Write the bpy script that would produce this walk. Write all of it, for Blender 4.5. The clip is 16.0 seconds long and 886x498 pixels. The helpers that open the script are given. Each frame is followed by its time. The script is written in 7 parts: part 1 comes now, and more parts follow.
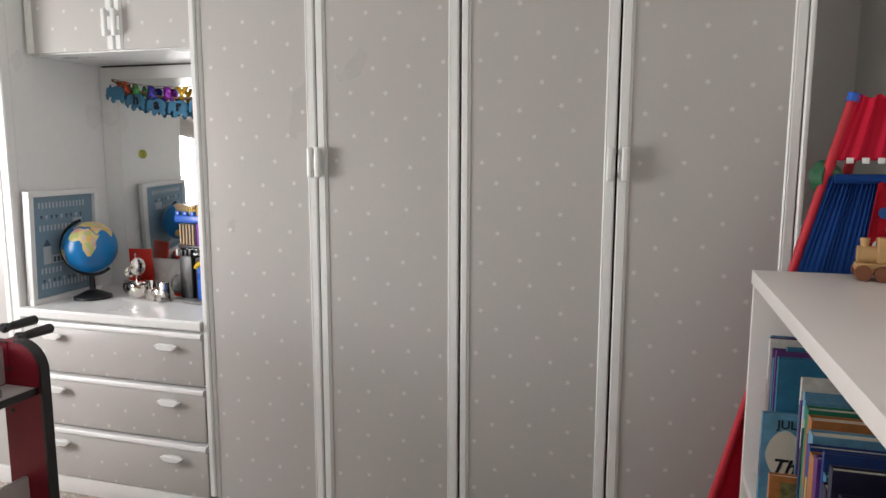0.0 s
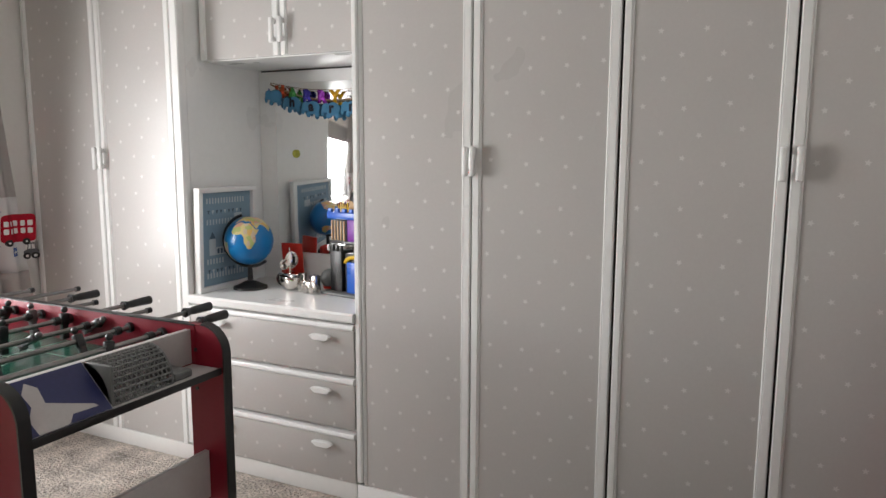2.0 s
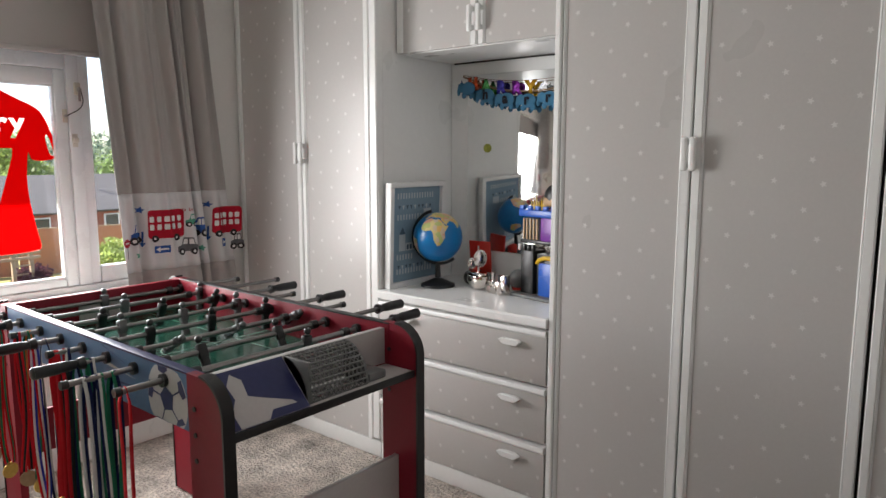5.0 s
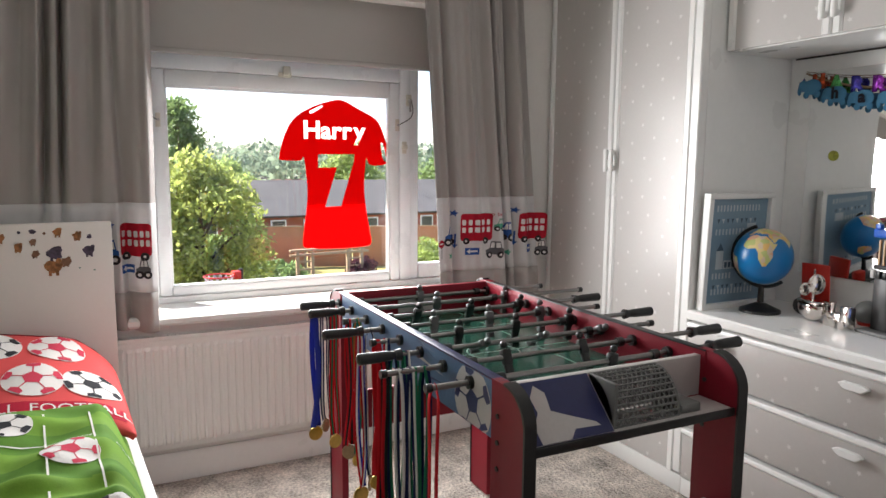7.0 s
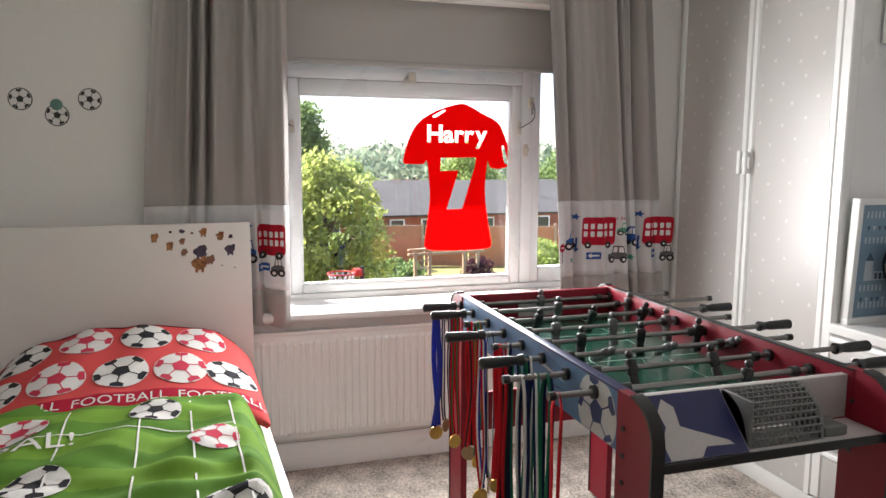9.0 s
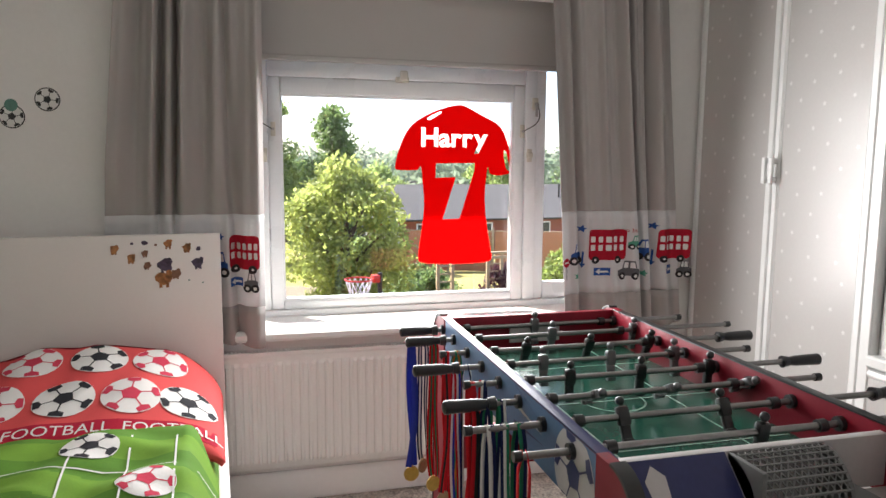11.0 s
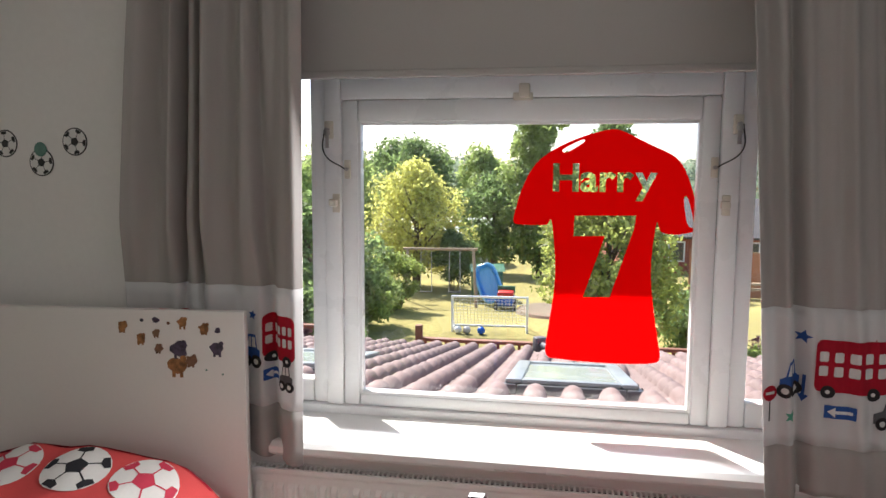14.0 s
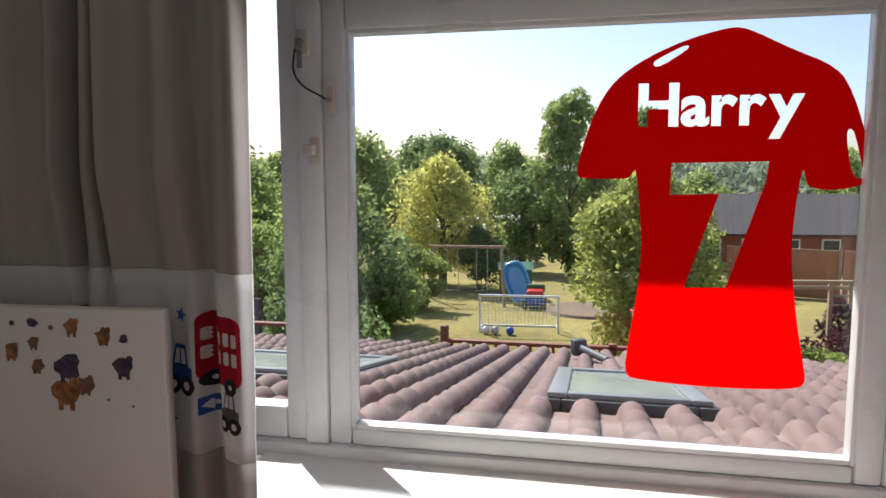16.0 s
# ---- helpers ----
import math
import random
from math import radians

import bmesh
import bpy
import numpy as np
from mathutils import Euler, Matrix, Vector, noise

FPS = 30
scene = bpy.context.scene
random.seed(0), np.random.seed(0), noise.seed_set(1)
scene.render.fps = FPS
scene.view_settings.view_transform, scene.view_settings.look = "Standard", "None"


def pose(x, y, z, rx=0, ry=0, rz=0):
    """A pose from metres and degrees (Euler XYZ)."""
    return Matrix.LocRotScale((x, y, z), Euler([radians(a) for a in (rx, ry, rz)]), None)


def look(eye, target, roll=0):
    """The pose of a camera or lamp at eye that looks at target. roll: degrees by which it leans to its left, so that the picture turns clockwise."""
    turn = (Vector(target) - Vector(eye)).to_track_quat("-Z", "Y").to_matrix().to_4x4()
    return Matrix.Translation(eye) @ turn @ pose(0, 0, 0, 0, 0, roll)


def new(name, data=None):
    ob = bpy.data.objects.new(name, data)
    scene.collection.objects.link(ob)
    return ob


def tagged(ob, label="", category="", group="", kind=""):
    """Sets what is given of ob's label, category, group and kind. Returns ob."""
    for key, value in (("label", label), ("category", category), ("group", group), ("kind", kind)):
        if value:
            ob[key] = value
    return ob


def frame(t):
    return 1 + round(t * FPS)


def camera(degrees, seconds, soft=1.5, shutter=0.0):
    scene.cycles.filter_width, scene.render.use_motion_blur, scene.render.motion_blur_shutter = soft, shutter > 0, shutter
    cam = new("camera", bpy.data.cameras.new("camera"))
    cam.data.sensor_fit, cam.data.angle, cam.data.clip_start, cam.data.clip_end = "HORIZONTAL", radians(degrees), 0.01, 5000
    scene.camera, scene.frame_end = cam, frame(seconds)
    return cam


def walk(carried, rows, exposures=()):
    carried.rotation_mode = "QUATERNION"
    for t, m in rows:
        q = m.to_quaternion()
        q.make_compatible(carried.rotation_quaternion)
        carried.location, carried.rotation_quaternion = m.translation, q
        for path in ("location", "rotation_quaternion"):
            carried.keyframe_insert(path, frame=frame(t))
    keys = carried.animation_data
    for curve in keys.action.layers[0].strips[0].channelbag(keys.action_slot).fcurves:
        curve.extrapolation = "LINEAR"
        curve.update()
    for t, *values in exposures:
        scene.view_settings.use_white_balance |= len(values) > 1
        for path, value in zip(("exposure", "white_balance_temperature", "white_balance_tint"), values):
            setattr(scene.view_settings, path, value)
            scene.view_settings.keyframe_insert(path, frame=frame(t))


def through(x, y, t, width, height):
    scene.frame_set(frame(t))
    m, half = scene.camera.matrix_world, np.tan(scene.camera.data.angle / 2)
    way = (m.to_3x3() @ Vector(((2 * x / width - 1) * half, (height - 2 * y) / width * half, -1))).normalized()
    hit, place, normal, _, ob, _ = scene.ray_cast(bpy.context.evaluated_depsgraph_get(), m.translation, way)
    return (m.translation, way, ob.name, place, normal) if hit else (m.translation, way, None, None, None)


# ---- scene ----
cam = camera(65.4, 16.0)
PATH = [
    (0, (-0.029, -0.007, 1.412), (-0.585, 1.894, 1.136), 0.1),
    (0.5, (-0.061, -0.03, 1.402), (-0.63, 1.868, 1.132), 0.2),
    (1, (-0.094, -0.042, 1.404), (-0.726, 1.836, 1.133), 0.2),
    (1.5, (-0.141, -0.058, 1.418), (-0.877, 1.78, 1.137), 0.2),
    (2, (-0.171, -0.081, 1.402), (-1.012, 1.713, 1.131), 0.2),
    (2.5, (-0.182, -0.094, 1.403), (-1.127, 1.647, 1.13), 0.2),
    (3, (-0.186, -0.105, 1.416), (-1.198, 1.596, 1.132), 0.1),
    (3.2, (-0.184, -0.108, 1.409), (-1.224, 1.577, 1.128), 0.4),
    (5.3, (-0.386, 0.089, 1.364), (-1.725, 1.55, 1.096), 0.2),
    (5.5, (-0.406, 0.122, 1.354), (-1.813, 1.519, 1.092), 0.4),
    (6, (-0.424, 0.124, 1.353), (-1.985, 1.346, 1.091), 0.4),
    (6.5, (-0.443, 0.088, 1.361), (-2.124, 1.141, 1.108), 0.5),
    (7, (-0.457, 0.057, 1.37), (-2.235, 0.939, 1.117), 0.5),
    (7.5, (-0.462, 0.041, 1.379), (-2.303, 0.782, 1.126), 0.4),
    (8, (-0.46, 0.03, 1.384), (-2.335, 0.677, 1.13), 0.3),
    (8.5, (-0.456, 0.034, 1.384), (-2.348, 0.63, 1.129), 0.3),
    (8.7, (-0.457, 0.033, 1.385), (-2.352, 0.618, 1.13), 0.3),
    (10.8, (-0.627, 0.202, 1.379), (-2.546, 0.708, 1.131), -0.1),
    (11, (-0.677, 0.264, 1.394), (-2.6, 0.754, 1.15), 0.4),
    (11.5, (-0.816, 0.54, 1.452), (-2.751, 0.965, 1.178), -0.5),
    (12, (-0.99, 0.76, 1.522), (-2.963, 0.941, 1.249), -0.2),
    (12.5, (-1.221, 0.845, 1.555), (-3.204, 0.837, 1.293), -0.1),
    (13, (-1.502, 0.941, 1.56), (-3.485, 0.802, 1.338), -0.0),
    (13.5, (-1.619, 1.003, 1.58), (-3.585, 0.728, 1.335), 0.0),
    (14, (-1.575, 0.967, 1.529), (-3.535, 0.637, 1.308), 0.3),
    (14.5, (-1.605, 0.953, 1.545), (-3.564, 0.612, 1.335), 0.2),
    (15, (-1.871, 0.909, 1.483), (-3.826, 0.557, 1.251), 0.1),
    (15.5, (-2.18, 0.81, 1.403), (-4.134, 0.475, 1.144), 0.0),
    (16, (-2.273, 0.846, 1.381), (-4.218, 0.44, 1.159), -0.2),
]
EXPOSURES = [(0.0, 2.5), (1.5, 2.36), (3.0, 2.34), (5.5, 2.04), (8.5, 2.32), (11.0, 2.24), (12.5, 2.28), (13.0, 2.06), (14.0, 1.74), (14.5, 1.66), (15.0, 1.62), (15.5, 1.2), (16.0, 0.92)]
walk(cam, [(t, look(eye, target, roll)) for t, eye, target, roll in PATH], EXPOSURES)

# ---- world, sun ----
SUN_AZ, SUN_EL = radians(220.7), radians(47.0)
world = bpy.data.worlds.new("sky")
scene.world = world
world.use_nodes = True
wn = world.node_tree.nodes
sky = wn.new("ShaderNodeTexSky")
sky.sky_type, sky.sun_disc = "NISHITA", False
sky.sun_elevation, sky.sun_rotation = SUN_EL, radians(90) - SUN_AZ
sky.air_density, sky.dust_density, sky.ozone_density = 0.8, 1.6, 1.6
wn["Background"].inputs["Strength"].default_value = 0.11
world.node_tree.links.new(sky.outputs[0], wn["Background"].inputs["Color"])
sun = new("sun", bpy.data.lights.new("sun", "SUN"))
sun.data.energy, sun.data.angle, sun.data.color = 3.6, radians(0.53), (1.0, 0.95, 0.87)
sun_dir = Vector((math.cos(SUN_AZ) * math.cos(SUN_EL), math.sin(SUN_AZ) * math.cos(SUN_EL), math.sin(SUN_EL)))
sun.matrix_world = look(sun_dir * 40, (0, 0, 0))
# the window's own daylight, in its opening
win_lamp = new("window_daylight", bpy.data.lights.new("window_daylight", "AREA"))
win_lamp.data.shape, win_lamp.data.size, win_lamp.data.size_y = "RECTANGLE", 1.10, 1.00
win_lamp.data.energy, win_lamp.data.color, win_lamp.data.spread = 12.2, (0.99, 0.985, 0.98), radians(168)
win_lamp.matrix_world = look((-3.475, 0.845, 1.265), (-2.475, 0.80, 1.08))


# ---- materials ----
def mat(name, color, rough=0.5, metal=0.0, var=0.08, scale=6.0, fine=90.0, bump=0.1, dist=0.002, spec=0.5, piece=0.0, island=0.0, coat=0.0):
    """A Principled material with broad and fine variation of its colour, uneven gloss and fine relief."""
    m = bpy.data.materials.new(name)
    m.use_nodes = True
    n, l = m.node_tree.nodes, m.node_tree.links
    b = n["Principled BSDF"]
    b.inputs["Metallic"].default_value = metal
    b.inputs["Specular IOR Level"].default_value = spec
    b.inputs["Coat Weight"].default_value = coat
    tc = n.new("ShaderNodeTexCoord")
    big, small = n.new("ShaderNodeTexNoise"), n.new("ShaderNodeTexNoise")
    big.inputs["Scale"].default_value, small.inputs["Scale"].default_value = scale, fine
    big.inputs["Detail"].default_value, small.inputs["Detail"].default_value = 4.0, 3.0
    for k in (big, small):
        l.new(tc.outputs["Object"], k.inputs["Vector"])
    add = n.new("ShaderNodeMath")
    add.operation = "ADD"
    l.new(big.outputs["Fac"], add.inputs[0])
    l.new(small.outputs["Fac"], add.inputs[1])
    last = add
    if piece or island:
        src = n.new("ShaderNodeObjectInfo") if piece else n.new("ShaderNodeNewGeometry")
        mul = n.new("ShaderNodeMath")
        mul.operation, mul.inputs[1].default_value = "MULTIPLY_ADD", 2.0 * (piece or island)
        l.new(src.outputs["Random" if piece else "Random Per Island"], mul.inputs[0])
        sub = n.new("ShaderNodeMath")
        sub.operation, sub.inputs[1].default_value = "SUBTRACT", (piece or island)
        l.new(add.outputs[0], sub.inputs[0])
        l.new(sub.outputs[0], mul.inputs[2])
        last = mul
    ramp = n.new("ShaderNodeMapRange")
    ramp.inputs["From Min"].default_value, ramp.inputs["From Max"].default_value = 0.55, 1.45
    ramp.inputs["To Min"].default_value, ramp.inputs["To Max"].default_value = 1 - var, 1 + var
    ramp.clamp = False
    l.new(last.outputs[0], ramp.inputs["Value"])
    mix = n.new("ShaderNodeVectorMath")
    mix.operation = "SCALE"
    mix.inputs[0].default_value = color
    l.new(ramp.outputs[0], mix.inputs["Scale"])
    l.new(mix.outputs[0], b.inputs["Base Color"])
    rr = n.new("ShaderNodeMapRange")
    rr.inputs["From Min"].default_value, rr.inputs["From Max"].default_value = 0.3, 0.7
    rr.inputs["To Min"].default_value, rr.inputs["To Max"].default_value = max(0.02, rough - 0.06), min(1, rough + 0.06)
    l.new(big.outputs["Fac"], rr.inputs["Value"])
    l.new(rr.outputs[0], b.inputs["Roughness"])
    if bump:
        bp = n.new("ShaderNodeBump")
        bp.inputs["Strength"].default_value, bp.inputs["Distance"].default_value = bump, dist
        l.new(small.outputs["Fac"], bp.inputs["Height"])
        l.new(bp.outputs[0], b.inputs["Normal"])
    return m


def leafy(name, color, var=0.4, through=0.64):
    """Foliage: each leaf takes its own shade and lets some light through."""
    m = mat(name, color, 0.55, var=var, scale=0.6, fine=3.0, bump=0, island=0.35)
    n, l = m.node_tree.nodes, m.node_tree.links
    t = n.new("ShaderNodeBsdfTranslucent")
    l.new(n["Vector Math"].outputs[0], t.inputs["Color"])
    mx = n.new("ShaderNodeMixShader")
    mx.inputs[0].default_value = through
    l.new(n["Principled BSDF"].outputs[0], mx.inputs[1])
    l.new(t.outputs[0], mx.inputs[2])
    l.new(mx.outputs[0], n["Material Output"].inputs["Surface"])
    return m


def cloth(name, color, through=0.15, **kw):
    m = mat(name, color, 0.9, spec=0.2, **kw)
    n, l = m.node_tree.nodes, m.node_tree.links
    t = n.new("ShaderNodeBsdfTranslucent")
    l.new(n["Vector Math"].outputs[0], t.inputs["Color"])
    mx = n.new("ShaderNodeMixShader")
    mx.inputs[0].default_value = through
    l.new(n["Principled BSDF"].outputs[0], mx.inputs[1])
    l.new(t.outputs[0], mx.inputs[2])
    l.new(mx.outputs[0], n["Material Output"].inputs["Surface"])
    return m


def glass(name, rough=0.0, tint=(1, 1, 1)):
    m = bpy.data.materials.new(name)
    m.use_nodes = True
    n, l = m.node_tree.nodes, m.node_tree.links
    n.remove(n["Principled BSDF"])
    tr, gl, fr, mx = (n.new("ShaderNodeBsdf" + k) if k != "Fresnel" and k != "MixShader" else n.new("ShaderNode" + k) for k in ("Transparent", "Glossy", "Fresnel", "MixShader"))
    tr.inputs["Color"].default_value = (*tint, 1)
    gl.inputs["Roughness"].default_value = rough
    fr.inputs["IOR"].default_value = 1.45
    l.new(fr.outputs[0], mx.inputs[0])
    l.new(tr.outputs[0], mx.inputs[1])
    l.new(gl.outputs[0], mx.inputs[2])
    l.new(mx.outputs[0], n["Material Output"].inputs["Surface"])
    return m


M = {
    "wall": mat("painted_plaster", (0.80, 0.78, 0.755), 0.85, var=0.03, scale=1.5, fine=60, bump=0.15, dist=0.001),
    "ceiling": mat("ceiling_paint", (0.82, 0.81, 0.79), 0.9, var=0.02, scale=1.5, bump=0.1),
    "white": mat("white_gloss_paint", (0.80, 0.80, 0.79), 0.32, var=0.03, scale=3, fine=40, bump=0.05, dist=0.001),
    "upvc": mat("white_window_plastic", (0.80, 0.81, 0.82), 0.3, var=0.025, scale=4, bump=0.03),
    "paper": mat("grey_wallpaper", (0.50, 0.482, 0.468), 0.33, spec=0.5, var=0.035, scale=2.0, fine=120, bump=0.05, dist=0.0005),
    "star": mat("star_print", (0.66, 0.645, 0.63), 0.45, var=0.03, bump=0),
    "carpet": mat("beige_carpet", (0.60, 0.535, 0.48), 0.97, var=0.75, scale=9.0, fine=85, bump=1.0, dist=0.03, spec=0.1),
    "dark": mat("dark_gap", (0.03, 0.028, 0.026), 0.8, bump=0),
    "mirror": mat("mirror_silver", (0.93, 0.94, 0.93), 0.02, 1.0, var=0.005, bump=0),
    "red": mat("red_laminate", (0.20, 0.006, 0.018), 0.45, spec=0.3, var=0.08, scale=8, bump=0.05),
    "black": mat("black_plastic", (0.012, 0.012, 0.013), 0.38, var=0.2, bump=0.1),
    "rod_steel": mat("dark_steel_rod", (0.25, 0.24, 0.235), 0.42, 1.0, var=0.15, bump=0.03),
    "steel": mat("dull_steel_tube", (0.42, 0.41, 0.40), 0.38, 1.0, var=0.1, bump=0.03),
    "pitch": mat("green_pitch_board", (0.017, 0.080, 0.055), 0.20, spec=0.35, var=0.12, scale=5, bump=0.02),
    "pitch_line": mat("pitch_line", (0.30, 0.42, 0.36), 0.25, bump=0),
    "blue_print": mat("navy_print", (0.02, 0.025, 0.10), 0.4, var=0.2, bump=0.03),
    "sky_print": mat("light_blue_print", (0.08, 0.15, 0.27), 0.4, var=0.15, bump=0.03),
    "grey_board": mat("grey_board", (0.48, 0.455, 0.45), 0.45, var=0.06, bump=0.05),
    "grey_plastic": mat("grey_plastic", (0.15, 0.152, 0.15), 0.45, var=0.08, bump=0.06),
    "player_grey": mat("gunmetal_plastic", (0.13, 0.13, 0.135), 0.32, 0.4, var=0.1, bump=0.03),
    "curtain": cloth("taupe_curtain", (0.43, 0.40, 0.385), 0.12, var=0.06, scale=4, fine=380, bump=0.3, dist=0.001),
    "curtain_band": cloth("white_curtain_band", (0.68, 0.67, 0.67), 0.2, var=0.04, scale=4, fine=380, bump=0.3, dist=0.001),
    "blind": cloth("grey_blind_fabric", (0.44, 0.42, 0.405), 0.06, var=0.03, scale=3, fine=300, bump=0.2, dist=0.0006),
    "radiator": mat("radiator_enamel", (0.80, 0.79, 0.77), 0.35, var=0.03, bump=0.04),
    "headboard": mat("white_foil_board", (0.76, 0.72, 0.69), 0.45, var=0.02, scale=2, bump=0.04),
    "duvet": cloth("green_duvet_cotton", (0.15, 0.29, 0.035), 0.08, var=0.16, scale=14, fine=300, bump=0.4, dist=0.0015),
    "duvet_dark": cloth("dark_green_duvet_stripe", (0.095, 0.215, 0.028), 0.08, var=0.16, scale=14, fine=300, bump=0.4, dist=0.0015),
    "pillow": cloth("red_pillow_cotton", (0.66, 0.085, 0.085), 0.1, var=0.08, scale=9, fine=300, bump=0.4, dist=0.0015),
    "print_white": cloth("white_print", (0.74, 0.72, 0.70), 0.08, var=0.04, bump=0.1),
    "print_black": cloth("black_print", (0.03, 0.03, 0.035), 0.05, var=0.1, bump=0.1),
    "print_pink": cloth("red_print", (0.55, 0.05, 0.09), 0.08, var=0.06, bump=0.1),
    "film": None,
    "glass": glass("window_glass"),
}


# ---- building helpers ----
def box(bm, x0, x1, y0, y1, z0, z1, bevel=0.0, seg=2, m=None):
    geo = bmesh.ops.create_cube(bm, size=1, matrix=Matrix.LocRotScale(((x0 + x1) / 2, (y0 + y1) / 2, (z0 + z1) / 2), None, (abs(x1 - x0), abs(y1 - y0), abs(z1 - z0))))
    vs = geo["verts"]
    if bevel:
        es = list({e for v in vs for e in v.link_edges})
        r = bmesh.ops.bevel(bm, geom=es, offset=bevel, segments=seg, profile=0.5, affect="EDGES")
        vs = list({v for f in r["faces"] for v in f.verts} | {v for v in vs if v.is_valid})
    if m is not None:
        bmesh.ops.transform(bm, matrix=m, verts=vs)
    return bm


def tube(bm, a, b, r, r2=None, seg=12, caps=True):
    a, b = Vector(a), Vector(b)
    q = (b - a).to_track_quat("Z", "Y").to_matrix().to_4x4()
    bmesh.ops.create_cone(bm, cap_ends=caps, segments=seg, radius1=r, radius2=r if r2 is None else r2, depth=(b - a).length, matrix=Matrix.Translation((a + b) / 2) @ q)
    return bm


def ball(bm, c, r, seg=12, s=(1, 1, 1)):
    bmesh.ops.create_uvsphere(bm, u_segments=seg, v_segments=max(6, seg // 2 + 2), radius=r, matrix=Matrix.LocRotScale(c, None, s))
    return bm


def prism(bm, pts, h0, h1, plane="xy", bevel=0.0):
    """A flat outline pulled from h0 to h1. plane: xy (up z), xz (along y), yz (along x)."""
    at = {"xy": lambda p, h: (p[0], p[1], h), "xz": lambda p, h: (p[0], h, p[1]), "yz": lambda p, h: (h, p[0], p[1])}[plane]
    f = bm.faces.new([bm.verts.new(at(p, h0)) for p in pts])
    r = bmesh.ops.extrude_face_region(bm, geom=[f])
    vs = [g for g in r["geom"] if isinstance(g, bmesh.types.BMVert)]
    d = Vector(at((0, 0), h1)) - Vector(at((0, 0), h0))
    bmesh.ops.translate(bm, vec=d, verts=vs)
    bmesh.ops.recalc_face_normals(bm, faces=bm.faces[:])
    if bevel:
        bmesh.ops.bevel(bm, geom=bm.edges[:], offset=bevel, segments=1, affect="EDGES")
    return bm


def mesh_of(name, bm, material, smooth=True):
    me = bpy.data.meshes.new(name)
    bmesh.ops.recalc_face_normals(bm, faces=bm.faces[:])
    bm.to_mesh(me)
    bm.free()
    for m in material if isinstance(material, (list, tuple)) else [material]:
        me.materials.append(m)
    if smooth:
        me.shade_smooth()
        me.set_sharp_from_angle(angle=radians(35))
    return me


def part(name, bm, material, parent=None, label="", smooth=True):
    ob = new(name, mesh_of(name, bm, material, smooth))
    ob.parent = parent
    return tagged(ob, label)


def thing(name, label, category, m=None, group="", kind=""):
    ob = new(name)
    ob.empty_display_size = 0.1
    ob.matrix_basis = m or Matrix()
    return tagged(ob, label, category, group, kind)


def single(name, bm, material, label, category, group="", kind="", smooth=True, m=None):
    ob = part(name, bm, material, None, "", smooth)
    if m:
        ob.matrix_basis = m
    return tagged(ob, label, category, group, kind)


def raw(name, verts, faces, material, parent=None, label="", smooth=False):
    me = bpy.data.meshes.new(name)
    me.from_pydata(verts, [], faces)
    me.update()
    for m in material if isinstance(material, (list, tuple)) else [material]:
        me.materials.append(m)
    if smooth:
        me.shade_smooth()
    ob = new(name, me)
    ob.parent = parent
    return tagged(ob, label)


B = bmesh.new

# ---- the room ----
WX, WY, CZ = -3.49, 2.77, 2.42          # window wall, wardrobe wall, ceiling
EX, SY = 0.66, -1.75                     # far walls behind the camera
OY0, OY1, OZ0, OZ1 = -0.15, 1.90, 0.68, 2.10   # window opening
OUT = -3.84
b = B()
bmesh.ops.create_grid(b, x_segments=60, y_segments=46, size=1, matrix=Matrix.LocRotScale(((WX + EX) / 2, (WY + SY) / 2, 0), None, ((EX - WX) / 2, (WY - SY) / 2, 1)))
for v in b.verts:
    v.co.z = 0.004 * noise.noise(v.co * 3.0) - 0.003
single("floor", b, M["carpet"], "beige twisted-pile fitted carpet with worn patches", "carpet", kind="structure")
single("ceiling", box(B(), WX, EX, SY, WY, CZ, CZ + 0.12), M["ceiling"], "plain white painted ceiling", "ceiling", kind="structure")
b = B()
box(b, OUT, WX, SY - 0.1, OY0, -3.4, CZ + 0.12)
box(b, OUT, WX, OY1, WY + 0.1, -3.4, CZ + 0.12)
box(b, OUT, WX, OY0, OY1, -3.4, OZ0)
box(b, OUT, WX, OY0, OY1, OZ1, CZ + 0.12)
single("wall_west", b, M["wall"], "off-white painted plaster wall around a wide window", "wall", kind="structure", smooth=False)
b = B()
box(b, WX, EX + 0.1, WY, WY + 0.1, 0, CZ)
single("wall_north", b, M["wall"], "off-white painted plaster wall behind the wardrobes", "wall", kind="structure", smooth=False)
single("wall_east", box(B(), EX, EX + 0.1, SY, WY, 0, CZ), M["wall"], "off-white painted plaster wall", "wall", kind="structure", smooth=False)
single("wall_south", box(B(), WX, EX, SY - 0.1, SY, 0, CZ), M["wall"], "off-white painted plaster wall beside the bed", "wall", kind="structure", smooth=False)
b = B()
prism(b, [(WX, 0), (WX + 0.018, 0), (WX + 0.018, 0.10), (WX + 0.008, 0.125), (WX, 0.125)], SY, 2.17, "xz")
single("baseboard", b, M["white"], "white gloss skirting board with a chamfered top", "baseboard", kind="structure")

# ---- window ----
GX, WZ = -3.765, -0.02
win = thing("window_1", "white plastic casement window with a large middle pane and slim side lights", "window", kind="structure")


def window_rail(name, y0, y1, z0, z1, x0=-3.80, x1=-3.73, bev=0.008):
    return part(name, box(B(), x0, x1, y0, y1, z0 + WZ, z1 + WZ, bev), M["upvc"], win)


